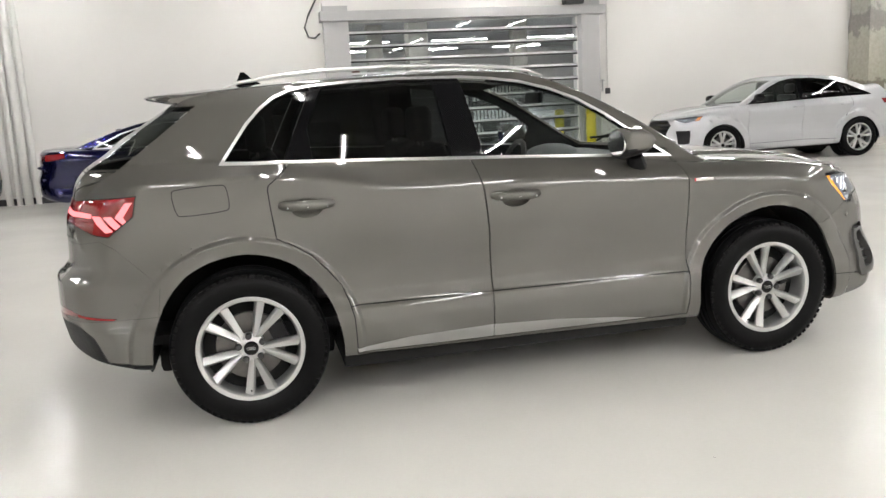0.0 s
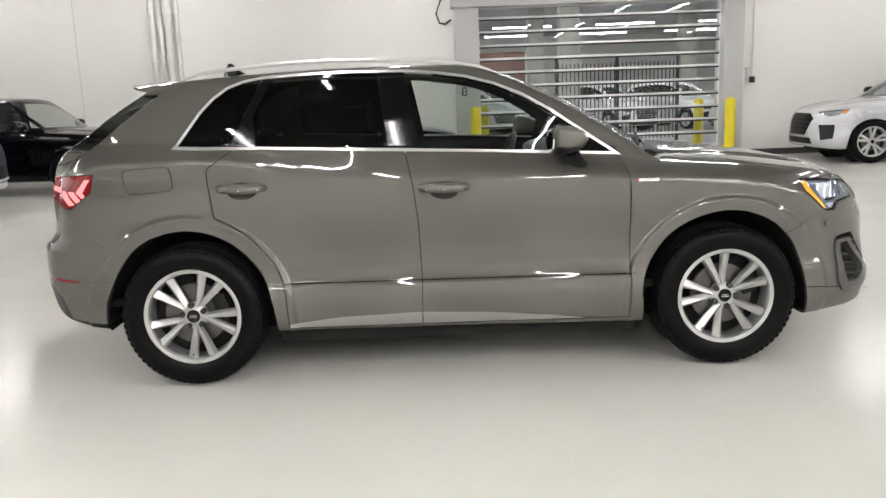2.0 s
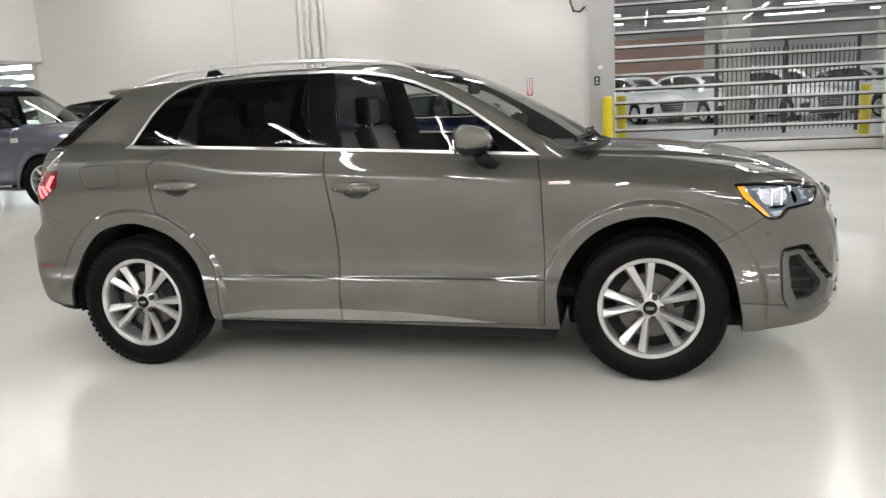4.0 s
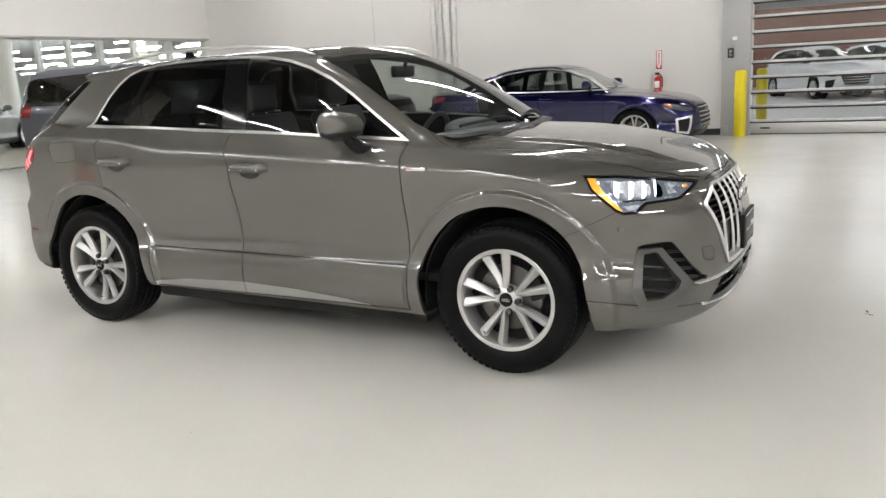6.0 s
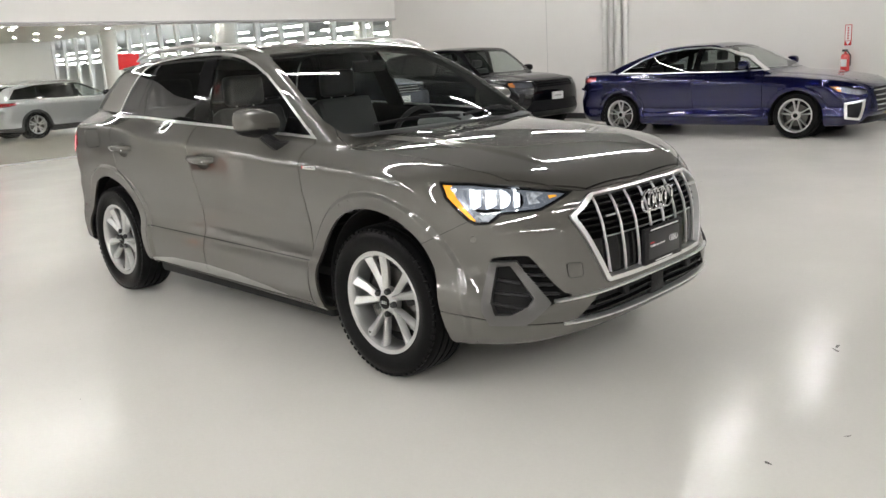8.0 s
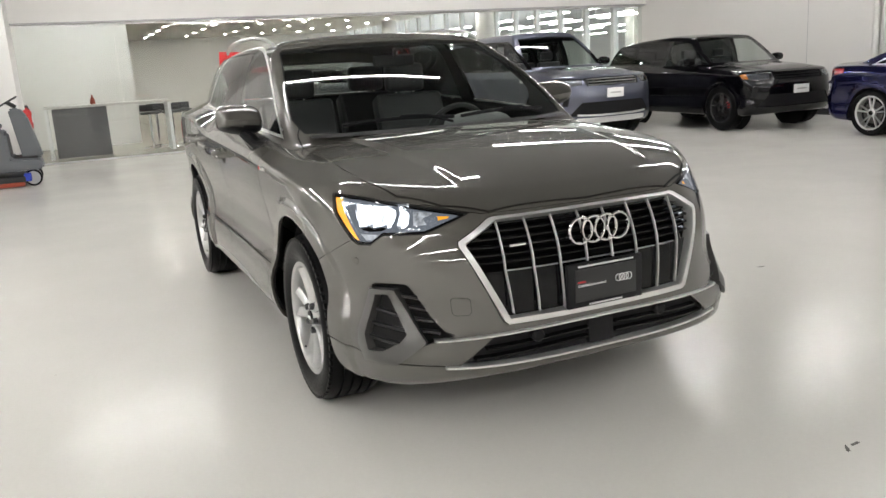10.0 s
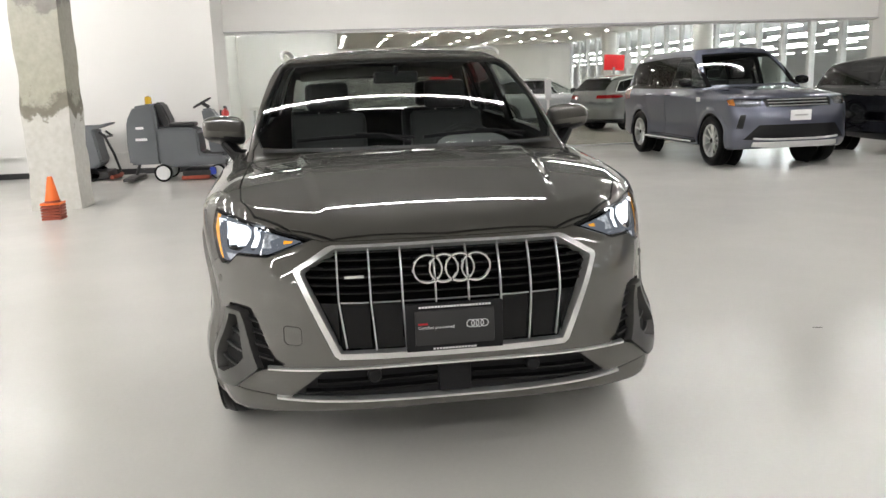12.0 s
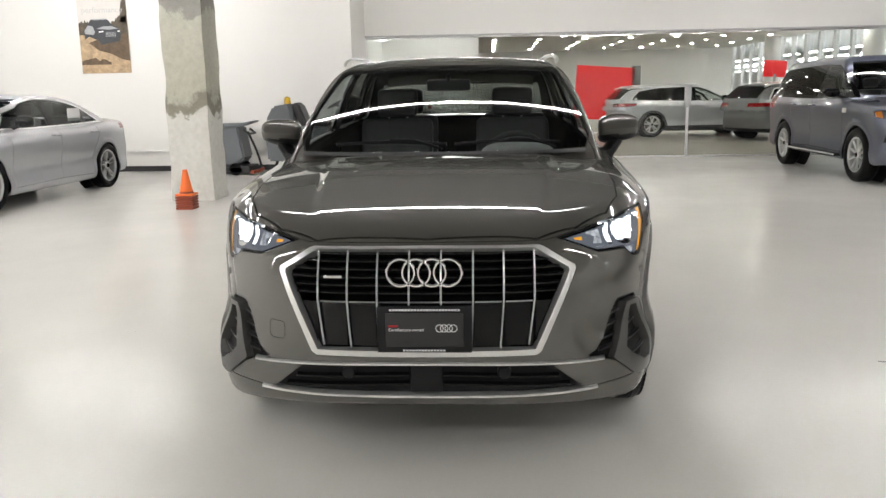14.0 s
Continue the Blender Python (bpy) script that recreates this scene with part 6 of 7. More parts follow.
pane.visible_shadow = False
slat = part("slat", box(DX0, DX1, -0.02, 0.02, 0.026, 0.066, 0.006), ALU, shutter, "aluminium slat")
seal = part("slat_seal", box(DX0, DX1, -0.024, 0.024, -0.004, 0.026, 0.004), DARK_STEEL, shutter, "black rubber seal")
for o in (pane, slat, seal):
    o.location.z = z
k = 1
while z + pitch * k < 3.02:
    for o in (pane, slat, seal):
        c = o.copy()
        scene.collection.objects.link(c)
        c.location.z = z + pitch * k
    k += 1
part("maker_plate", box(DX0 + 0.18, DX0 + 0.34, -0.036, -0.031, 0.1, 0.13), DARK_STEEL, shutter)


def bollard(x, y):
    b = part("bollard", lathe([(0.1, 0.0), (0.1, 1.1), (0.09, 1.145), (0.06, 1.165), (0.0, 1.17)], 28, axis="Z"), YELLOW, None)
    b.location = (x, y, 0)
    return tagged(b, "yellow painted steel bollard guarding the shutter", "bollard", "bollards")


for x, y in ((0.72, 11.2), (5.73, 11.25), (0.95, 12.3), (5.45, 12.3)):
    bollard(x, y)

sw = thing("switch_box", pose(0.52, BACK - 0.22, 1.47), "black push button box on the shutter post", "switch")
part("case", box(-0.05, 0.05, -0.06, 0, -0.085, 0.085, 0.01), DARK_STEEL, sw)
for z in (-0.035, 0.03):
    b = lathe([(0.0, -0.075), (0.02, -0.075), (0.024, -0.06)], 16)
    bmesh.ops.translate(b, verts=b.verts[:], vec=(0, 0, z))
    part("button", b, ALU, sw)
part("notice", box(0.02, 0.1, -0.006, 0, 0.22, 0.28), WHITE_INK, sw)
low = thing("junction_box", pose(0.44, BACK - 0.22, 0.12), "small grey junction box low on the post", "switch")
part("case", box(-0.05, 0.05, -0.05, 0, -0.06, 0.06, 0.01), STEEL_GREY, low)

th = thing("wall_switch", pose(6.27, BACK, 1.5), "black wall switch on a thin conduit", "switch")
part("case", box(-0.05, 0.05, -0.05, 0, -0.06, 0.06, 0.008), DARK_STEEL, th)
part("conduit", tube([(0, -0.02, 0.06), (0, -0.02, 2.8)], 0.012), PIPE_WHITE, th)
lv = thing("release_lever", pose(6.02, BACK - 0.1, 1.62), "steel release lever on the shutter post", "lever")
part("rod", tube([(0.1, 0, 0.12), (0.1, 0, -0.12)], 0.014), STEEL_GREY, lv)
part("arm", tube([(-0.02, 0, 0.1), (0.14, 0, 0.1)], 0.012), STEEL_GREY, lv)
sb = thing("sensor_box", pose(5.35, BACK - 0.4, 3.3), "black motor box above the shutter", "motor")
part("case", box(-0.2, 0.2, -0.15, 0.05, -0.06, 0.18, 0.02), DARK_STEEL, sb)
cb = part("hanging_cable", tube([(0.27, BACK - 0.05, 3.5), (0.1, BACK - 0.06, 3.2), (0.02, BACK - 0.06, 2.98), (0.08, BACK - 0.06, 2.8), (0.2, BACK - 0.06, 2.78), (0.3, BACK - 0.06, 2.86)], 0.018), DARK_STEEL, None)
tagged(cb, "black cable looping down beside the shutter", "cable")

for k, (x, r) in enumerate(((-5.52, 0.06), (-5.36, 0.05), (-5.2, 0.075), (-5.04, 0.05))):
    p = thing("wall_pipe", pose(x, BACK - r - 0.01, 0), "white painted pipe running up the back wall", "pipe", "wall pipes")
    part("pipe_run", tube([(0, 0, 0), (0.0, 0, 1.6), (0.0, 0, 4.39)], r, 14), PIPE_WHITE, p)
    for z in (0.8 + 0.1 * k, 2.3 + 0.12 * k, 3.2):
        b = lathe([(r, -0.05), (r + 0.014, -0.045), (r + 0.014, 0.045), (r, 0.05)], 16, axis="Z")
        bmesh.ops.translate(b, verts=b.verts[:], vec=(0, 0, z))
        part("coupling", b, PIPE_WHITE, p)
jt = part("wall_joint", box(-7.06, -7.052, BACK - 0.004, BACK, 0.12, 4.39), STEEL_GREY, None)
tagged(jt, "thin vertical joint in the back wall", "trim", "", "structure")



def column_material():
    """Bare concrete with dark patches, and worn white paint up to chest height."""
    m = surface("worn painted concrete", (0.4, 0.385, 0.33), 0.85, bump=0.9, bump_scale=9)
    nt = m.node_tree
    b = nt.nodes["Principled BSDF"]
    co = nt.nodes.new("ShaderNodeTexCoord")
    sep = nt.nodes.new("ShaderNodeSeparateXYZ")
    nt.links.new(co.outputs["Object"], sep.inputs[0])
    big = node(nt, "ShaderNodeTexNoise", Scale=2.6, Detail=6.0, Roughness=0.65)
    fine = node(nt, "ShaderNodeTexNoise", Scale=14.0, Detail=4.0)
    for n in (big, fine):
        nt.links.new(co.outputs["Object"], n.inputs["Vector"])
    edge = nt.nodes.new("ShaderNodeMath")
    edge.operation = "MULTIPLY_ADD"
    edge.inputs[1].default_value = 1.1
    nt.links.new(big.outputs["Fac"], edge.inputs[0])
    nt.links.new(sep.outputs["Z"], edge.inputs[2])
    scale = nt.nodes.new("ShaderNodeMath")
    scale.operation = "DIVIDE"
    scale.inputs[1].default_value = 5.0
    nt.links.new(edge.outputs[0], scale.inputs[0])
    ramp = nt.nodes.new("ShaderNodeValToRGB")
    stops = ((0.0, (0.3, 0.29, 0.26)), (0.12, (0.55, 0.54, 0.5)), (0.335, (0.58, 0.57, 0.53)), (0.345, (0.22, 0.205, 0.165)), (0.38, (0.2, 0.19, 0.15)), (0.4, (0.39, 0.38, 0.31)), (0.6, (0.42, 0.41, 0.35)), (0.615, (0.27, 0.26, 0.235)), (0.7, (0.25, 0.245, 0.225)), (0.72, (0.38, 0.37, 0.33)))
    while len(ramp.color_ramp.elements) < len(stops):
        ramp.color_ramp.elements.new(0.5)
    for el, (p, c) in zip(ramp.color_ramp.elements, stops):
        el.position = p
        el.color = (*c, 1)
    nt.links.new(scale.outputs[0], ramp.inputs[0])
    mix = nt.nodes.new("ShaderNodeMixRGB")
    mix.blend_type = "OVERLAY"
    mix.inputs[0].default_value = 0.22
    nt.links.new(ramp.outputs[0], mix.inputs[1])
    nt.links.new(fine.outputs["Fac"], mix.inputs[2])
    nt.links.new(mix.outputs[0], b.inputs["Base Color"])
    return m


COLUMN = column_material()
EXT_RED = surface("extinguisher red", (0.55, 0.015, 0.015), 0.3, coat=0.5)


def extinguisher(m, label, sign=True):
    e = thing("fire_extinguisher", m, label, "extinguisher")
    part("cylinder", lathe([(0.0, -0.16), (0.06, -0.16), (0.07, -0.14), (0.07, 0.1), (0.055, 0.14), (0.02, 0.16), (0.02, 0.19), (0.0, 0.19)], 24, axis="Z"), EXT_RED, e, "red steel cylinder")
    part("instructions", box(-0.045, 0.045, -0.074, -0.062, -0.06, 0.06, 0.003), WHITE_INK, e)
    part("valve", box(-0.05, 0.03, -0.02, 0.02, 0.18, 0.22, 0.006), DARK_STEEL, e)
    part("hose", tube([(0.03, -0.02, 0.2), (0.09, -0.03, 0.12), (0.09, -0.03, -0.05)], 0.012), DARK_STEEL, e)
    part("bracket", box(-0.03, 0.03, 0.06, 0.09, -0.1, 0.15), DARK_STEEL, e)
    if sign:
        s = part("sign", box(-0.055, 0.055, 0.085, 0.092, 0.28, 0.62, 0.002), EXT_RED, e, "white sign with a red border")
        part("sign_field", box(-0.043, 0.043, 0.082, 0.0855, 0.36, 0.608), WHITE_INK, s)
        for k in range(5):
            part("sign_bar", box(-0.014, 0.014, 0.0795, 0.0825, 0.385 + 0.042 * k, 0.41 + 0.042 * k), EXT_RED, s)
        part("sign_arrow", prism([(-0.04, 0.35), (0.04, 0.35), (0.0, 0.29)], 0.0795, 0.0845, "xz"), WHITE_INK, s)
    return e


extinguisher(pose(-0.8, BACK - 0.095, 0.97), "red fire extinguisher with sign on the back wall")
extinguisher(pose(-10.3, -2.2, 0.92, 0, 0, 180), "red fire extinguisher at the wall end", False)

for name, x0, x1, y0, y1 in (("concrete_column", -6.3, -5.74, -4.06, -3.5), ("concrete_column", 12.2, 12.9, 10.95, 11.6)):
    bm = bmesh.new()
    rows = []
    for k in range(41):
        z = 4.39 * k / 40
        ring = []
        for i in range(32):
            s, f = divmod(i, 8)
            f /= 8
            px, py = [(x0 + (x1 - x0) * f, y0), (x1, y0 + (y1 - y0) * f), (x1 - (x1 - x0) * f, y1), (x0, y1 - (y1 - y0) * f)][s]
            cx, cy = (x0 + x1) / 2, (y0 + y1) / 2
            n = noise.fractal(Vector((px * 3, py * 3, z * 2.2)), 1.0, 2.0, 4) * 0.018 + noise.noise(Vector((px * 9, py * 9, z * 7))) * 0.006
            g = 1 + n / 0.32 + (0.06 if z < 0.25 else 0) * (1 - z / 0.25) + 0.03 * step(1.05, 1.2, np.array(z)) * step(1.5, 1.3, np.array(z))
            corner = 0.985 if f == 0 else 1
            ring.append(bm.verts.new((cx + (px - cx) * float(g) * corner, cy + (py - cy) * float(g) * corner, z)))
        rows.append(ring)
    for a, b in zip(rows, rows[1:]):
        for i in range(32):
            bm.faces.new((a[i], a[(i + 1) % 32], b[(i + 1) % 32], b[i]))
    bm.faces.new(rows[-1])
    tagged(part(name, bm, COLUMN, None), "rough stained concrete column with worn paint", "column", "concrete columns", "structure")

cone = thing("traffic_cone", pose(-4.95, -3.57, 0.0), "stack of orange traffic cones beside the concrete column", "traffic cone")
for k in range(6):
    part("cone_base", box(-0.11, 0.11, -0.11, 0.11, 0.034 * k, 0.034 * k + 0.026, 0.008), BROWN_RED if k < 5 else ORANGE, cone)
    part("cone_collar", lathe([(0.09, 0.034 * k + 0.02), (0.08, 0.034 * k + 0.05), (0.075, 0.034 * k + 0.05), (0.08, 0.034 * k + 0.02)], 28, axis="Z", closed=True), BROWN_RED, cone)
part("cone_body", lathe([(0.085, 0.195), (0.07, 0.27), (0.031, 0.47), (0.027, 0.49), (0.0, 0.492)], 32, axis="Z"), ORANGE, cone, "orange plastic cone")

# poster
post = thing("poster", pose(-10.195, -6.92, 2.56, 0, 0, 90), "framed poster of a grey car on a dusty track", "poster")
PAPER = surface("poster sky", (0.55, 0.53, 0.5), 0.5, vary=0.12, scale=3)
SAND = surface("poster sand", (0.42, 0.3, 0.18), 0.6, vary=0.75, scale=9, grain=0.35, grain_scale=30)
BUSH = surface("poster bushes", (0.07, 0.055, 0.035), 0.6, vary=0.8, scale=14, grain=0.4, grain_scale=45)
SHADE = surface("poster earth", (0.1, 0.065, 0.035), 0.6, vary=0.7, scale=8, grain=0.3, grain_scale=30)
CAR_DARK = surface("poster car dark", (0.03, 0.033, 0.04), 0.5, vary=0.4, scale=12)
CAR_PALE = surface("poster car pale", (0.3, 0.31, 0.32), 0.5, vary=0.3, scale=10)
part("print", box(-0.47, 0.47, -0.012, 0, -0.72, 0.72, 0.003), PAPER, post)
part("track", box(-0.465, 0.465, -0.0132, -0.012, -0.715, 0.02), SAND, post)
rng = random.Random(3)


def printed(name, pts, level, material):
    part(name, prism(pts, -0.0132 - 0.0007 * level, -0.0132 - 0.0007 * (level - 1), "xz"), material, post)


def ragged(x0, x1, low, tops, n=16):
    xs = np.linspace(x0, x1, n)
    return [(x0, low)] + [(float(x), float(np.interp(x, np.linspace(x0, x1, len(tops)), tops)) + rng.uniform(-0.035, 0.035)) for x in xs] + [(x1, low)]


printed("bushes", ragged(-0.465, -0.2, -0.02, (0.2, 0.24, 0.12)), 1, BUSH)
printed("bushes", ragged(0.05, 0.465, -0.12, (0.1, 0.22, 0.3, 0.3), 22), 1, BUSH)
printed("tree", ragged(0.34, 0.465, 0.2, (0.45, 0.62, 0.7), 9), 1, BUSH)
printed("earth", [(0.465, 0.0), (0.465, -0.5), (0.3, -0.46), (0.1, -0.36), (-0.12, -0.3), (-0.3, -0.16), (-0.1, -0.1)], 2, SHADE)
printed("earth", ragged(-0.465, 0.1, -0.56, (-0.5, -0.46, -0.52), 14), 2, SHADE)
printed("printed_car", [(-0.36, -0.1), (-0.37, 0.06), (-0.3, 0.16), (-0.22, 0.26), (0.08, 0.27), (0.18, 0.15), (0.3, 0.1), (0.33, -0.02), (0.3, -0.14), (0.1, -0.17), (-0.06, -0.2), (-0.1, -0.12), (-0.28, -0.05)], 3, CAR_DARK)
printed("printed_body", [(-0.35, 0.0), (-0.36, 0.06), (-0.29, 0.15), (-0.2, 0.14), (-0.16, 0.03), (-0.2, -0.02)], 4, CAR_PALE)
printed("printed_roof", [(-0.2, 0.245), (-0.18, 0.262), (0.07, 0.268), (0.1, 0.25)], 4, CAR_PALE)
printed("printed_bonnet", [(-0.12, 0.09), (0.0, 0.13), (0.16, 0.135), (0.28, 0.085), (0.1, 0.07)], 4, CAR_PALE)
printed("printed_lamp", [(-0.1, 0.04), (0.0, 0.05), (0.0, 0.03), (-0.08, 0.02)], 4, WHITE_INK)
printed("printed_lamp", [(0.26, 0.05), (0.32, 0.05), (0.31, 0.03), (0.27, 0.03)], 4, WHITE_INK)
for x in np.linspace(0.05, 0.22, 7):
    printed("printed_slat", [(x - 0.006, -0.06), (x - 0.006, 0.03), (x + 0.006, 0.03), (x + 0.006, -0.06)], 4, CAR_PALE)
writing("poster_text", "performance", 0.15, STEEL_GREY, post, pose(0, -0.0145, 0.42, 90, 0, 0), 0.001)

# ride-on scrubber: its long side along y
sc = thing("floor_scrubber", pose(-9.0, -2.82, 0, 0, 0, 90), "grey ride-on floor scrubber with a yellow beacon", "floor scrubber")
part("rear_tank", prism([(-0.72, 0.28), (-0.74, 0.62), (-0.72, 0.98), (-0.66, 1.08), (-0.6, 1.2), (-0.32, 1.24), (-0.28, 1.18), (-0.26, 0.9), (-0.24, 0.28)], -0.36, 0.36, "xz", 0.035), MACHINE_GREY, sc, "dark grey moulded tank")
part("seat_base", prism([(-0.26, 0.28), (-0.26, 0.86), (0.28, 0.84), (0.36, 0.78), (0.38, 0.42), (0.74, 0.4), (0.8, 0.3), (0.78, 0.24), (-0.2, 0.22)], -0.36, 0.36, "xz", 0.03), MACHINE_GREY, sc, "grey moulded front body")
part("steering_tower", prism([(0.52, 0.4), (0.44, 1.0), (0.42, 1.12), (0.56, 1.14), (0.66, 1.0), (0.8, 0.4)], -0.2, 0.2, "xz", 0.03), MACHINE_GREY, sc)
part("backrest", prism([(-0.2, 0.86), (-0.32, 1.2), (-0.28, 1.26), (-0.18, 1.24), (-0.06, 0.94), (-0.08, 0.86)], -0.22, 0.22, "xz", 0.03), SEAT_LEATHER, sc, "black seat back")
part("cushion", box(-0.1, 0.3, -0.22, 0.22, 0.85, 0.92, 0.03), SEAT_LEATHER, sc)
b = lathe([(0.14, -0.012), (0.165, -0.012), (0.165, 0.012), (0.14, 0.012)], 28, axis="Z", closed=True)
ob = part("steering_wheel", b, DARK_STEEL, sc)
ob.matrix_basis = pose(0.42, 0, 1.22, 0, -28, 0)
part("wheel_spoke", box(-0.15, 0.15, -0.02, 0.02, -0.01, 0.01), DARK_STEEL, ob)
part("wheel_hub", tube([(0, 0, 0), (0.06, 0, -0.12)], 0.03), DARK_STEEL, ob)
part("beacon", lathe([(0.055, 1.22), (0.055, 1.3), (0.05, 1.34), (0.0, 1.36)], 20, axis="Z", bm=None), surface("amber beacon", (0.8, 0.5, 0.02), 0.25, coat=1.0), sc, "yellow warning beacon").location = (-0.42, 0, 0)
for x, y, r in ((-0.22, -0.34, 0.14), (-0.22, 0.34, 0.14), (0.62, -0.26, 0.12), (0.62, 0.26, 0.12)):
    b = lathe([(r, -0.04), (r, 0.04), (r * 0.6, 0.045), (0.0, 0.045)], 24)
    w = part("wheel", b, RUBBER, sc)
    w.location = (x, y, r)
    part("wheel_disc", lathe([(0.0, -0.046), (r * 0.78, -0.046), (r * 0.8, -0.03)], 24), WHITE_INK if x < 0 else STEEL_GREY, w)
part("brush_deck", box(0.08, 0.52, -0.4, 0.4, 0.05, 0.16, 0.02), DARK_STEEL, sc)
part("brush_skirt", box(0.06, 0.5, -0.42, 0.42, 0.02, 0.08, 0.01), BROWN_RED, sc)
part("squeegee", box(-0.84, -0.66, -0.45, 0.45, 0.02, 0.08, 0.02), DARK_STEEL, sc)
part("squeegee_arm", tube([(-0.62, 0.1, 0.4), (-0.74, 0.1, 0.08)], 0.025), DARK_STEEL, sc)
part("emblem", box(-0.58, -0.46, -0.366, -0.36, 0.84, 0.88), WHITE_INK, sc)
part("emblem", box(-0.6, -0.42, -0.366, -0.36, 0.66, 0.7), WHITE_INK, sc)
part("drive_motor", box(0.5, 0.6, -0.38, -0.3, 0.08, 0.2, 0.02), surface("blue plastic", (0.02, 0.05, 0.4), 0.4), sc)
part("pedal_plate", box(0.3, 0.72, -0.3, 0.3, 0.4, 0.43, 0.008), DARK_STEEL, sc)

wb = thing("walk_behind_scrubber", pose(-9.45, -4.32, 0, 0, 0, 90), "dark grey walk-behind floor scrubber by the wall", "floor scrubber")
part("tank", prism([(-0.3, 0.2), (-0.36, 0.5), (-0.34, 0.84), (0.12, 0.86), (0.18, 0.5), (0.22, 0.3), (0.1, 0.2)], -0.26, 0.26, "xz", 0.03), MACHINE_GREY, wb)
part("lid", prism([(-0.36, 0.84), (-0.34, 0.9), (0.2, 0.91), (0.36, 0.95), (0.36, 0.92), (0.14, 0.85)], -0.27, 0.27, "xz", 0.012), MACHINE_GREY, wb)
part("handle", tube([(0.2, -0.2, 0.8), (0.3, -0.2, 0.72), (0.3, 0.2, 0.72), (0.2, 0.2, 0.8)], 0.02), DARK_STEEL, wb)
part("hose", tube([(0.16, 0.2, 0.75), (0.3, 0.22, 0.4), (0.38, 0.2, 0.12)], 0.022), DARK_STEEL, wb)
part("deck", box(-0.34, 0.3, -0.3, 0.3, 0.03, 0.16, 0.02), DARK_STEEL, wb)
part("squeegee", tube([(0.36, -0.34, 0.06), (0.42, 0, 0.06), (0.36, 0.34, 0.06)], 0.035), BROWN_RED, wb)
for y in (-0.27, 0.27):
    w = part("wheel", lathe([(0.0, -0.03), (0.11, -0.03), (0.11, 0.03), (0.0, 0.03)], 20), RUBBER, wb)
    w.location = (0.05, y, 0.11)

# ---------------------------------------------------------------- glass partition and showroom
part_y = [-2.3, -0.6, 1.1, 2.03, 3.3, 4.25, 5.9, 7.6, 9.3, BACK]
gp = thing("glass_partition", pose(-12.05, 0, 0), "frameless glass partition between the room and the showroom", "partition", "", "structure")
for a, b in zip(part_y, part_y[1:]):
    o = part("pane", box(-0.006, 0.006, a + 0.006, b - 0.006, 0.03, 2.5), GLASS_WALL, gp, "clear glass pane")
    o.visible_shadow = False
part("floor_rail", box(-0.03, 0.03, -2.3, BACK, 0, 0.03), ALU, gp)
part("top_rail", box(-0.03, 0.03, -2.3, BACK, 2.47, 2.5), ALU, gp)
part("door_post", box(-0.025, 0.025, 4.22, 4.27, 0.03, 1.0, 0.004), ALU, gp, "steel door pull")
part("lock_plate", box(-0.03, 0.03, 4.18, 4.31, 1.0, 1.42, 0.006), STEEL_GREY, gp)

slab("floor_showroom", -36, -12.0, -14, 12.0, -0.2, 0.004, TILE, "beige tiled showroom floor", "floor")
slab("ceiling_showroom", -36, -12.2, -14, 12.0, 3.3, 3.5, surface("showroom ceiling", (0.6, 0.59, 0.55), 0.8, vary=0.02), "white showroom ceiling with recessed lights", "ceiling")
slab("wall_hall_southwest", -80, -36, 11.8, 12, 0, 4.6, WALL_WHITE, "white hall wall", "wall")
slab("wall_showroom_west", -36.2, -36, -14, 11.8, 0, 3.3, WALL_WHITE, "white showroom end wall", "wall")
slab("wall_showroom_south", -36, -12.2, -14.2, -14, 0, 3.3, WALL_WHITE, "white showroom wall", "wall")
slab("wall_showroom_panel", -16.3, -16.1, -4.5, -0.05, 0, 3.3, WALL_WHITE, "white partition behind the counter", "wall")
slab("wall_counter_side", -16.1, -12.2, -2.7, -2.5, 0, 3.3, WALL_WHITE, "white wall beside the counter", "wall")
SPOT = glowing("recessed spot", (1.0, 0.96, 0.9), 230.0)
spot = thing("recessed_light", pose(-13.6, -3.3, 3.296), "round recessed ceiling light in the showroom", "lamp", "showroom lights")
part("ring", lathe([(0.09, 0.0), (0.12, 0.0), (0.12, -0.006), (0.09, -0.006)], 20, axis="Z", closed=True), WHITE_INK, spot)
part("diffuser", lathe([(0.0, -0.004), (0.09, -0.004)], 20, axis="Z"), SPOT, spot)
for i in range(9):
    for j in range(8):
        copy_thing(spot, pose(-14.6 - 2.4 * i, -1.3 + 1.7 * j, 3.296))
GARAGE_TUBE = glowing("hall light tube", (0.97, 0.98, 1.0), 33.0)
lamp = thing("showroom_tube", pose(-14.4, -1.1, 3.2), "white linear light over the counter", "lamp")
part("diffuser", box(-0.04, 0.04, -1.1, 1.5, 0, 0.06, 0.01), GARAGE_TUBE, lamp)

ct = thing("counter", pose(-13.3, -0.85, 0), "reception counter with a grey front and pale top", "counter")
part("top", box(-0.35, 0.35, -1.15, 1.2, 0.98, 1.03, 0.006), surface("pale stone", (0.6, 0.58, 0.55), 0.3), ct)
part("front_panel", box(0.2, 0.24, -1.02, -0.02, 0.02, 0.98, 0.004), surface("grey wood laminate", (0.13, 0.125, 0.13), 0.5, vary=0.25, scale=9), ct, "dark grey laminate front")
for y in (-1.13, 1.16):
    part("leg_panel", box(-0.33, 0.33, y - 0.02, y + 0.04, 0.01, 0.98), WHITE_INK, ct)
btl = thing("bottle", pose(-13.2, -1.1, 1.03), "small dark red bottle on the counter", "bottle")
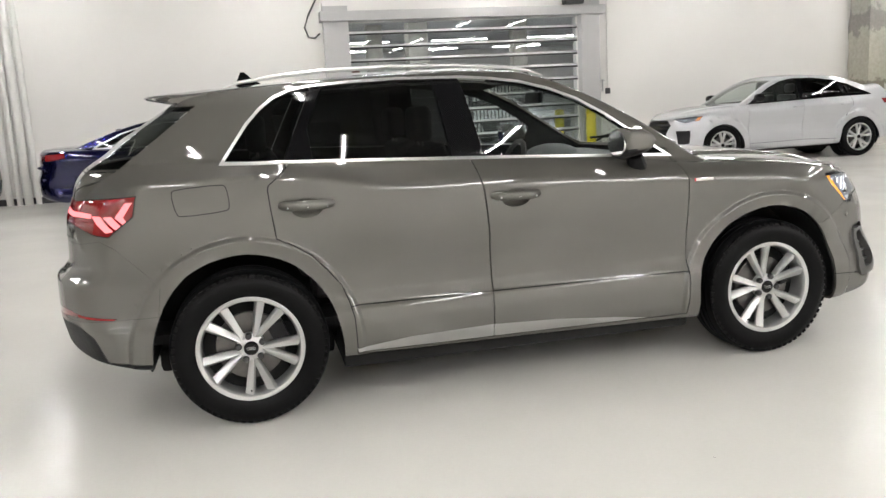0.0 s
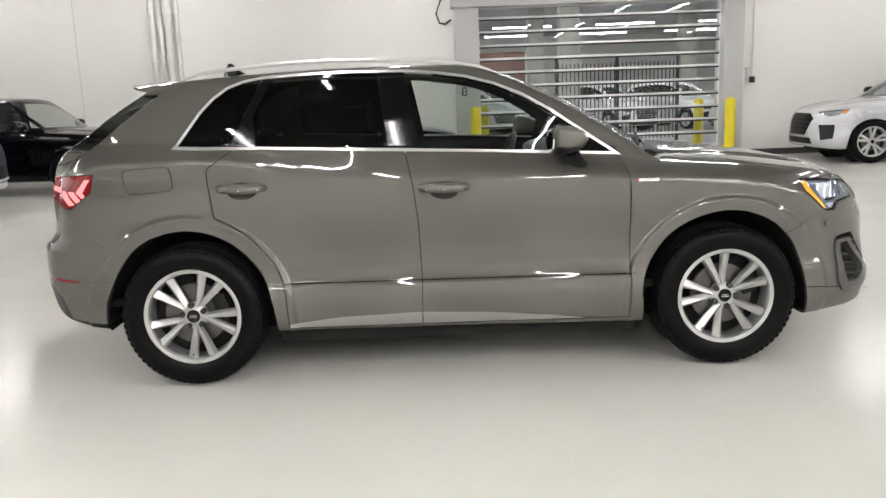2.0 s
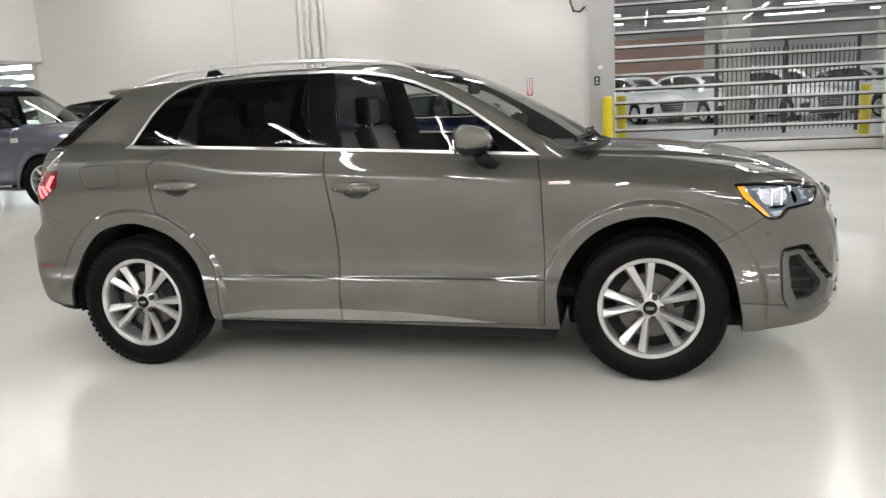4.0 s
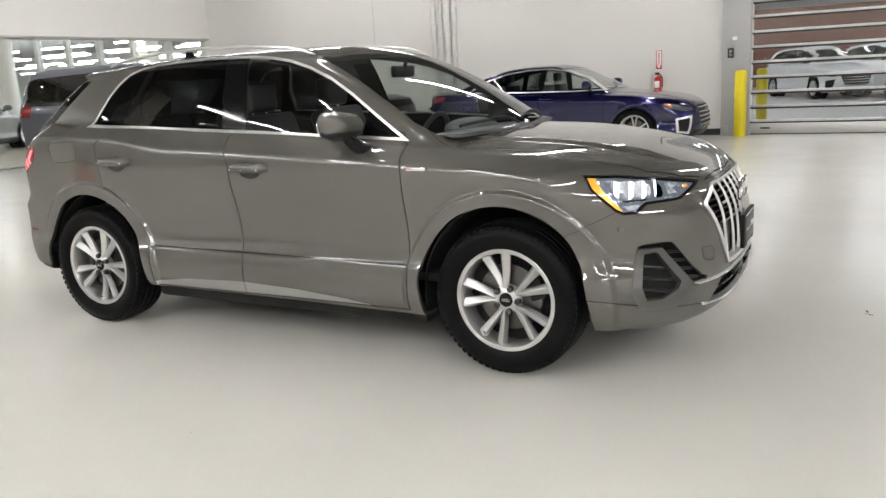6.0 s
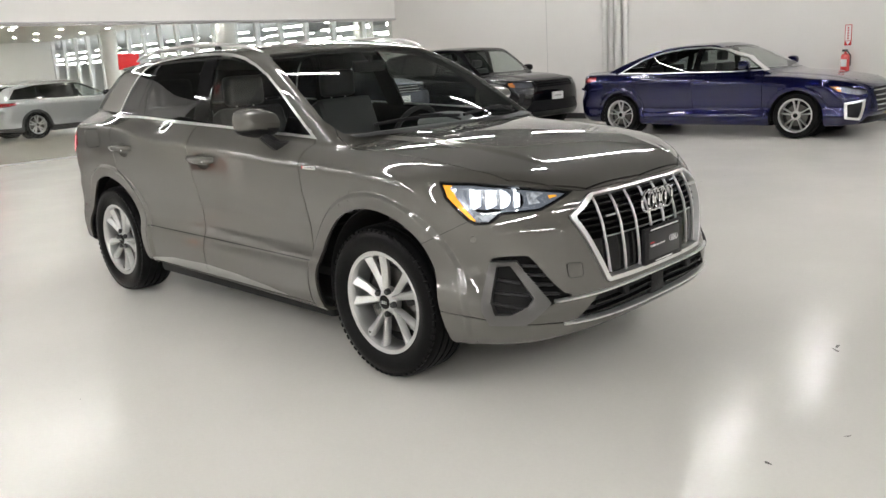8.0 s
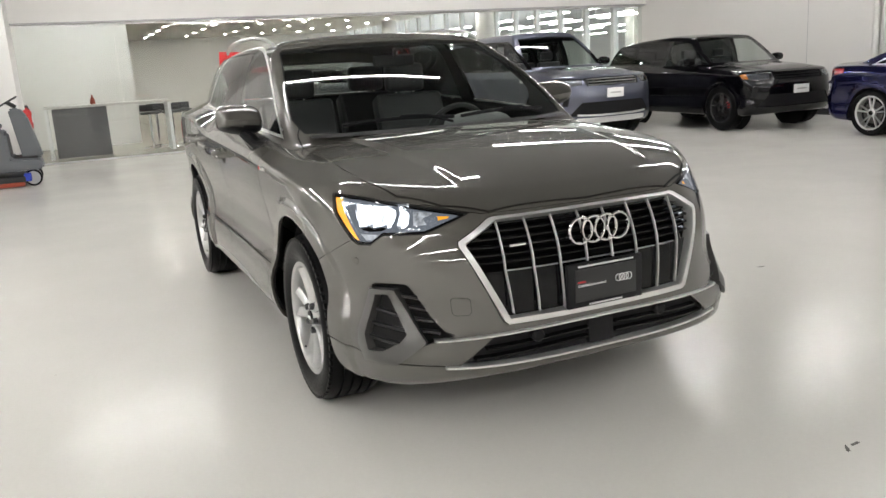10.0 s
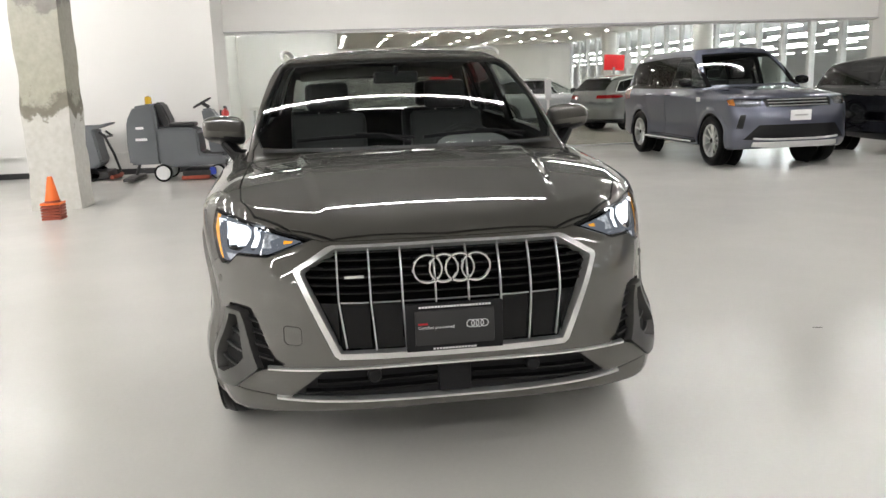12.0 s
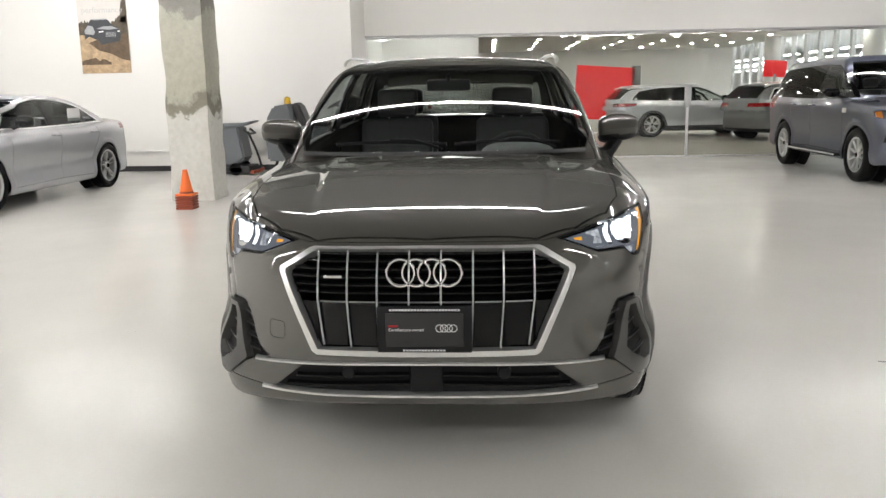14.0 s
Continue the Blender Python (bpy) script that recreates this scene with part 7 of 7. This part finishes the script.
part("bottle_body", lathe([(0.0, 0.0), (0.045, 0.0), (0.05, 0.02), (0.045, 0.09), (0.02, 0.13), (0.018, 0.18), (0.0, 0.18)], 16, axis="Z"), BROWN_RED, btl)
stool = thing("bar_stool", pose(-13.9, 0.0, 0), "bar stool with a dark seat on a steel leg", "stool", "stools at the counter")
part("seat", box(-0.19, 0.19, -0.19, 0.19, 0.72, 0.78, 0.025), SEAT_LEATHER, stool)
part("backrest", box(-0.2, -0.17, -0.18, 0.18, 0.78, 0.92, 0.012), SEAT_LEATHER, stool)
part("stem", tube([(0, 0, 0.02), (0, 0, 0.72)], 0.025), BRIGHT_CHROME, stool)
part("foot_plate", lathe([(0.0, 0.0), (0.2, 0.0), (0.2, 0.012), (0.03, 0.03), (0.0, 0.03)], 24, axis="Z"), BRIGHT_CHROME, stool)
for x, y in ((-13.85, 0.45), (-14.5, 0.2), (-14.4, 0.75)):
    copy_thing(stool, pose(x, y, 0))

for (x, y, w, h, z, tilt) in ((-22.0, 3.85, 1.85, 1.7, 0.43, 8), (-23.8, 9.9, 0.75, 0.55, 1.72, 6)):
    r = thing("red_display", pose(x, y, 0, 0, 0, 90), "red display panel with added glow standing in the showroom", "display")
    bm = box(-w / 2, w / 2, -0.02, 0.02, 0, h, 0.004)
    bmesh.ops.rotate(bm, verts=bm.verts[:], cent=(0, 0, 0), matrix=Matrix.Rotation(radians(tilt / 2), 3, "Y"))
    bmesh.ops.translate(bm, verts=bm.verts[:], vec=(0, 0, z))
    part("panel", bm, RED_GLOW_PANEL, r)
    part("side_panel", box(w / 2 + 0.02, w / 2 + 0.3, -0.02, 0.02, z + 0.05, z + h, 0.004), SATIN_GREY if w > 1 else WHITE_INK, r)
    part("stand", box(-0.04, 0.04, -0.03, 0.03, 0.01, z + 0.1), STEEL_GREY, r)
    part("stand_foot", box(-0.3, 0.3, -0.2, 0.2, 0, 0.02), STEEL_GREY, r)

# glazed front of the showroom towards the hall
gf = thing("glazed_front", pose(0, 12.0, 0), "glazed showroom front with white uprights", "window wall", "", "structure")
x = -12.4
while x > -35.9:
    part("upright", box(x - 0.07, x + 0.07, -0.08, 0.08, 0, 3.3, 0.01), WHITE_INK, gf, "white window upright")
    if x > -34.5:
        bm = bmesh.new()
        bm.faces.new([bm.verts.new(p) for p in ((x - 1.23, 0, 0.1), (x - 0.07, 0, 0.1), (x - 0.07, 0, 3.3), (x - 1.23, 0, 3.3))])
        o = part("pane", bm, GLASS_WALL, gf, "clear glass pane")
        o.visible_shadow = False
    x -= 1.3
part("sill", box(-36, -12.2, -0.08, 0.08, 0, 0.1), WHITE_INK, gf)
for x in (-19.5, -28):
    c = part("round_column", lathe([(0.3, 0.0), (0.3, 3.3)], 32, axis="Z"), WALL_WHITE, None)
    c.location = (x, 11.2, 0)
    tagged(c, "round white showroom column", "column", "", "structure")

# ---------------------------------------------------------------- the hall behind the shutter
slab("floor_hall", -80, 24, 11.85, 44, -0.2, -0.004, HALL_FLOOR, "grey concrete hall floor", "floor")
slab("floor_threshold", DX0, DX1, BACK, 11.9, -0.2, 0.0, FLOOR_EPOXY, "grey door threshold", "floor")
slab("ceiling_hall", -80, 24, 11.85, 44, 4.6, 4.8, surface("hall ceiling", (0.6, 0.6, 0.6), 0.8, vary=0.1, scale=1), "grey concrete hall ceiling", "ceiling")
slab("wall_hall_north", -80, 24, 44, 44.2, 0, 4.6, WALL_WHITE, "white hall wall", "wall")
slab("wall_hall_east", 24, 24.2, 11.85, 44, 0, 4.6, WALL_WHITE, "white hall wall", "wall")
slab("wall_hall_west", -80.2, -80, 11.85, 44, 0, 4.6, WALL_WHITE, "white hall wall", "wall")
slab("wall_hall_brick", -6, 4.5, 36, 36.3, 0, 3.4, BRICK_RED, "red-brown brick wall in the hall", "wall")
slab("wall_hall_side", 6.0, 24, 11.86, 11.9, 0, 4.6, WALL_WHITE, "white hall wall", "wall")
hl = thing("hall_light", pose(-30, 15, 4.0, 0, 0, 90), "white linear tube light in the hall", "lamp", "hall lights")
part("housing", box(-0.09, 0.09, -1.2, 1.2, 0.03, 0.09, 0.01), STEEL_GREY, hl)
part("diffuser", box(-0.07, 0.07, -1.19, 1.19, 0, 0.03, 0.008), GARAGE_TUBE, hl)
for s in (-1, 1):
    part("hanger", tube([(0, s * 0.8, 0.08), (0, s * 0.8, 0.6)], 0.006), STEEL_GREY, hl)
for i in range(13):
    for j, y in enumerate((15, 18, 21, 25, 29, 34)):
        if (i, j) != (0, 0):
            copy_thing(hl, pose(-30 + 4.2 * i, y, 4.0, 0, 0, 90))
low = thing("low_hall_light", pose(-69, 14.5, 2.85, 0, 0, 90), "white linear tube light on long rods in the hall", "lamp", "hall lights")
part("diffuser", box(-0.06, 0.06, -1.3, 1.3, 0, 0.05, 0.008), GARAGE_TUBE, low)
for s in (-1, 1):
    part("hanger", tube([(0, s * 0.8, 0.04), (0, s * 0.8, 1.9)], 0.006), STEEL_GREY, low)
for i in range(16):
    for j, y in enumerate((14.5, 16.5, 19, 22, 26, 31)):
        if (i, j) != (0, 0):
            copy_thing(low, pose(-69 + 3.7 * i + 0.9 * (j % 3), y, 2.85 - 0.1 * (j % 2), 0, 0, 90))
for x, y in ((4.0, 20), (-2, 20), (10, 20), (4.0, 28), (-2, 28), (10, 28), (-9, 20), (-16, 20), (-23, 20), (-9, 28), (-16, 28)):
    c = part("hall_column", box(-0.3, 0.3, -0.3, 0.3, 0, 4.6, 0.02), CONCRETE, None)
    c.location = (x, y, 0)
    tagged(c, "grey concrete hall column", "column", "hall columns", "structure")
fence = thing("fence", pose(3.2, 16.8, 0, 0, 0, 8), "black steel bar fence in the hall", "fence")
for k in range(30):
    part("bar", box(0.11 * k - 0.012, 0.11 * k + 0.012, -0.012, 0.012, 0.08, 2.1), DARK_STEEL, fence)
for z in (0.15, 1.95):
    part("rail", box(-0.05, 3.3, -0.02, 0.02, z, z + 0.04), DARK_STEEL, fence)
for x in (-0.05, 1.6, 3.3):
    part("post", box(x - 0.035, x + 0.035, -0.035, 0.035, 0, 2.3), DARK_STEEL, fence)

# tyre scuffs and specks of dirt on the epoxy floor
SCUFF = surface("dark rubber scuff", (0.09, 0.085, 0.075), 0.6, vary=0.5, scale=30)
rng = random.Random(11)
bm = bmesh.new()
marks = [(3.02, -0.61, 0.018), (3.16, -0.25, 0.02), (2.82, 0.65, 0.03), (2.83, 0.6, 0.03), (0.37, -1.9, 0.006), (0.9, 2.2, 0.03)]
marks += [(rng.uniform(-6, 7), rng.uniform(1.5, 9), rng.uniform(0.004, 0.012)) for _ in range(16)]
for x, y, r in marks:
    a0, squeeze = rng.uniform(0, 3.1), rng.uniform(0.15, 0.5)
    ring = []
    for k in range(9):
        a = 2 * math.pi * k / 9
        q = r * rng.uniform(0.6, 1.2)
        u, v = q * math.cos(a), q * squeeze * math.sin(a)
        ring.append(bm.verts.new((x + u * math.cos(a0) - v * math.sin(a0), y + u * math.sin(a0) + v * math.cos(a0), 0.0012)))
    bm.faces.new(ring)
tagged(part("floor_scuffs", bm, SCUFF, None), "small dark scuffs and specks on the pale floor", "scuffs", "", "stuff")
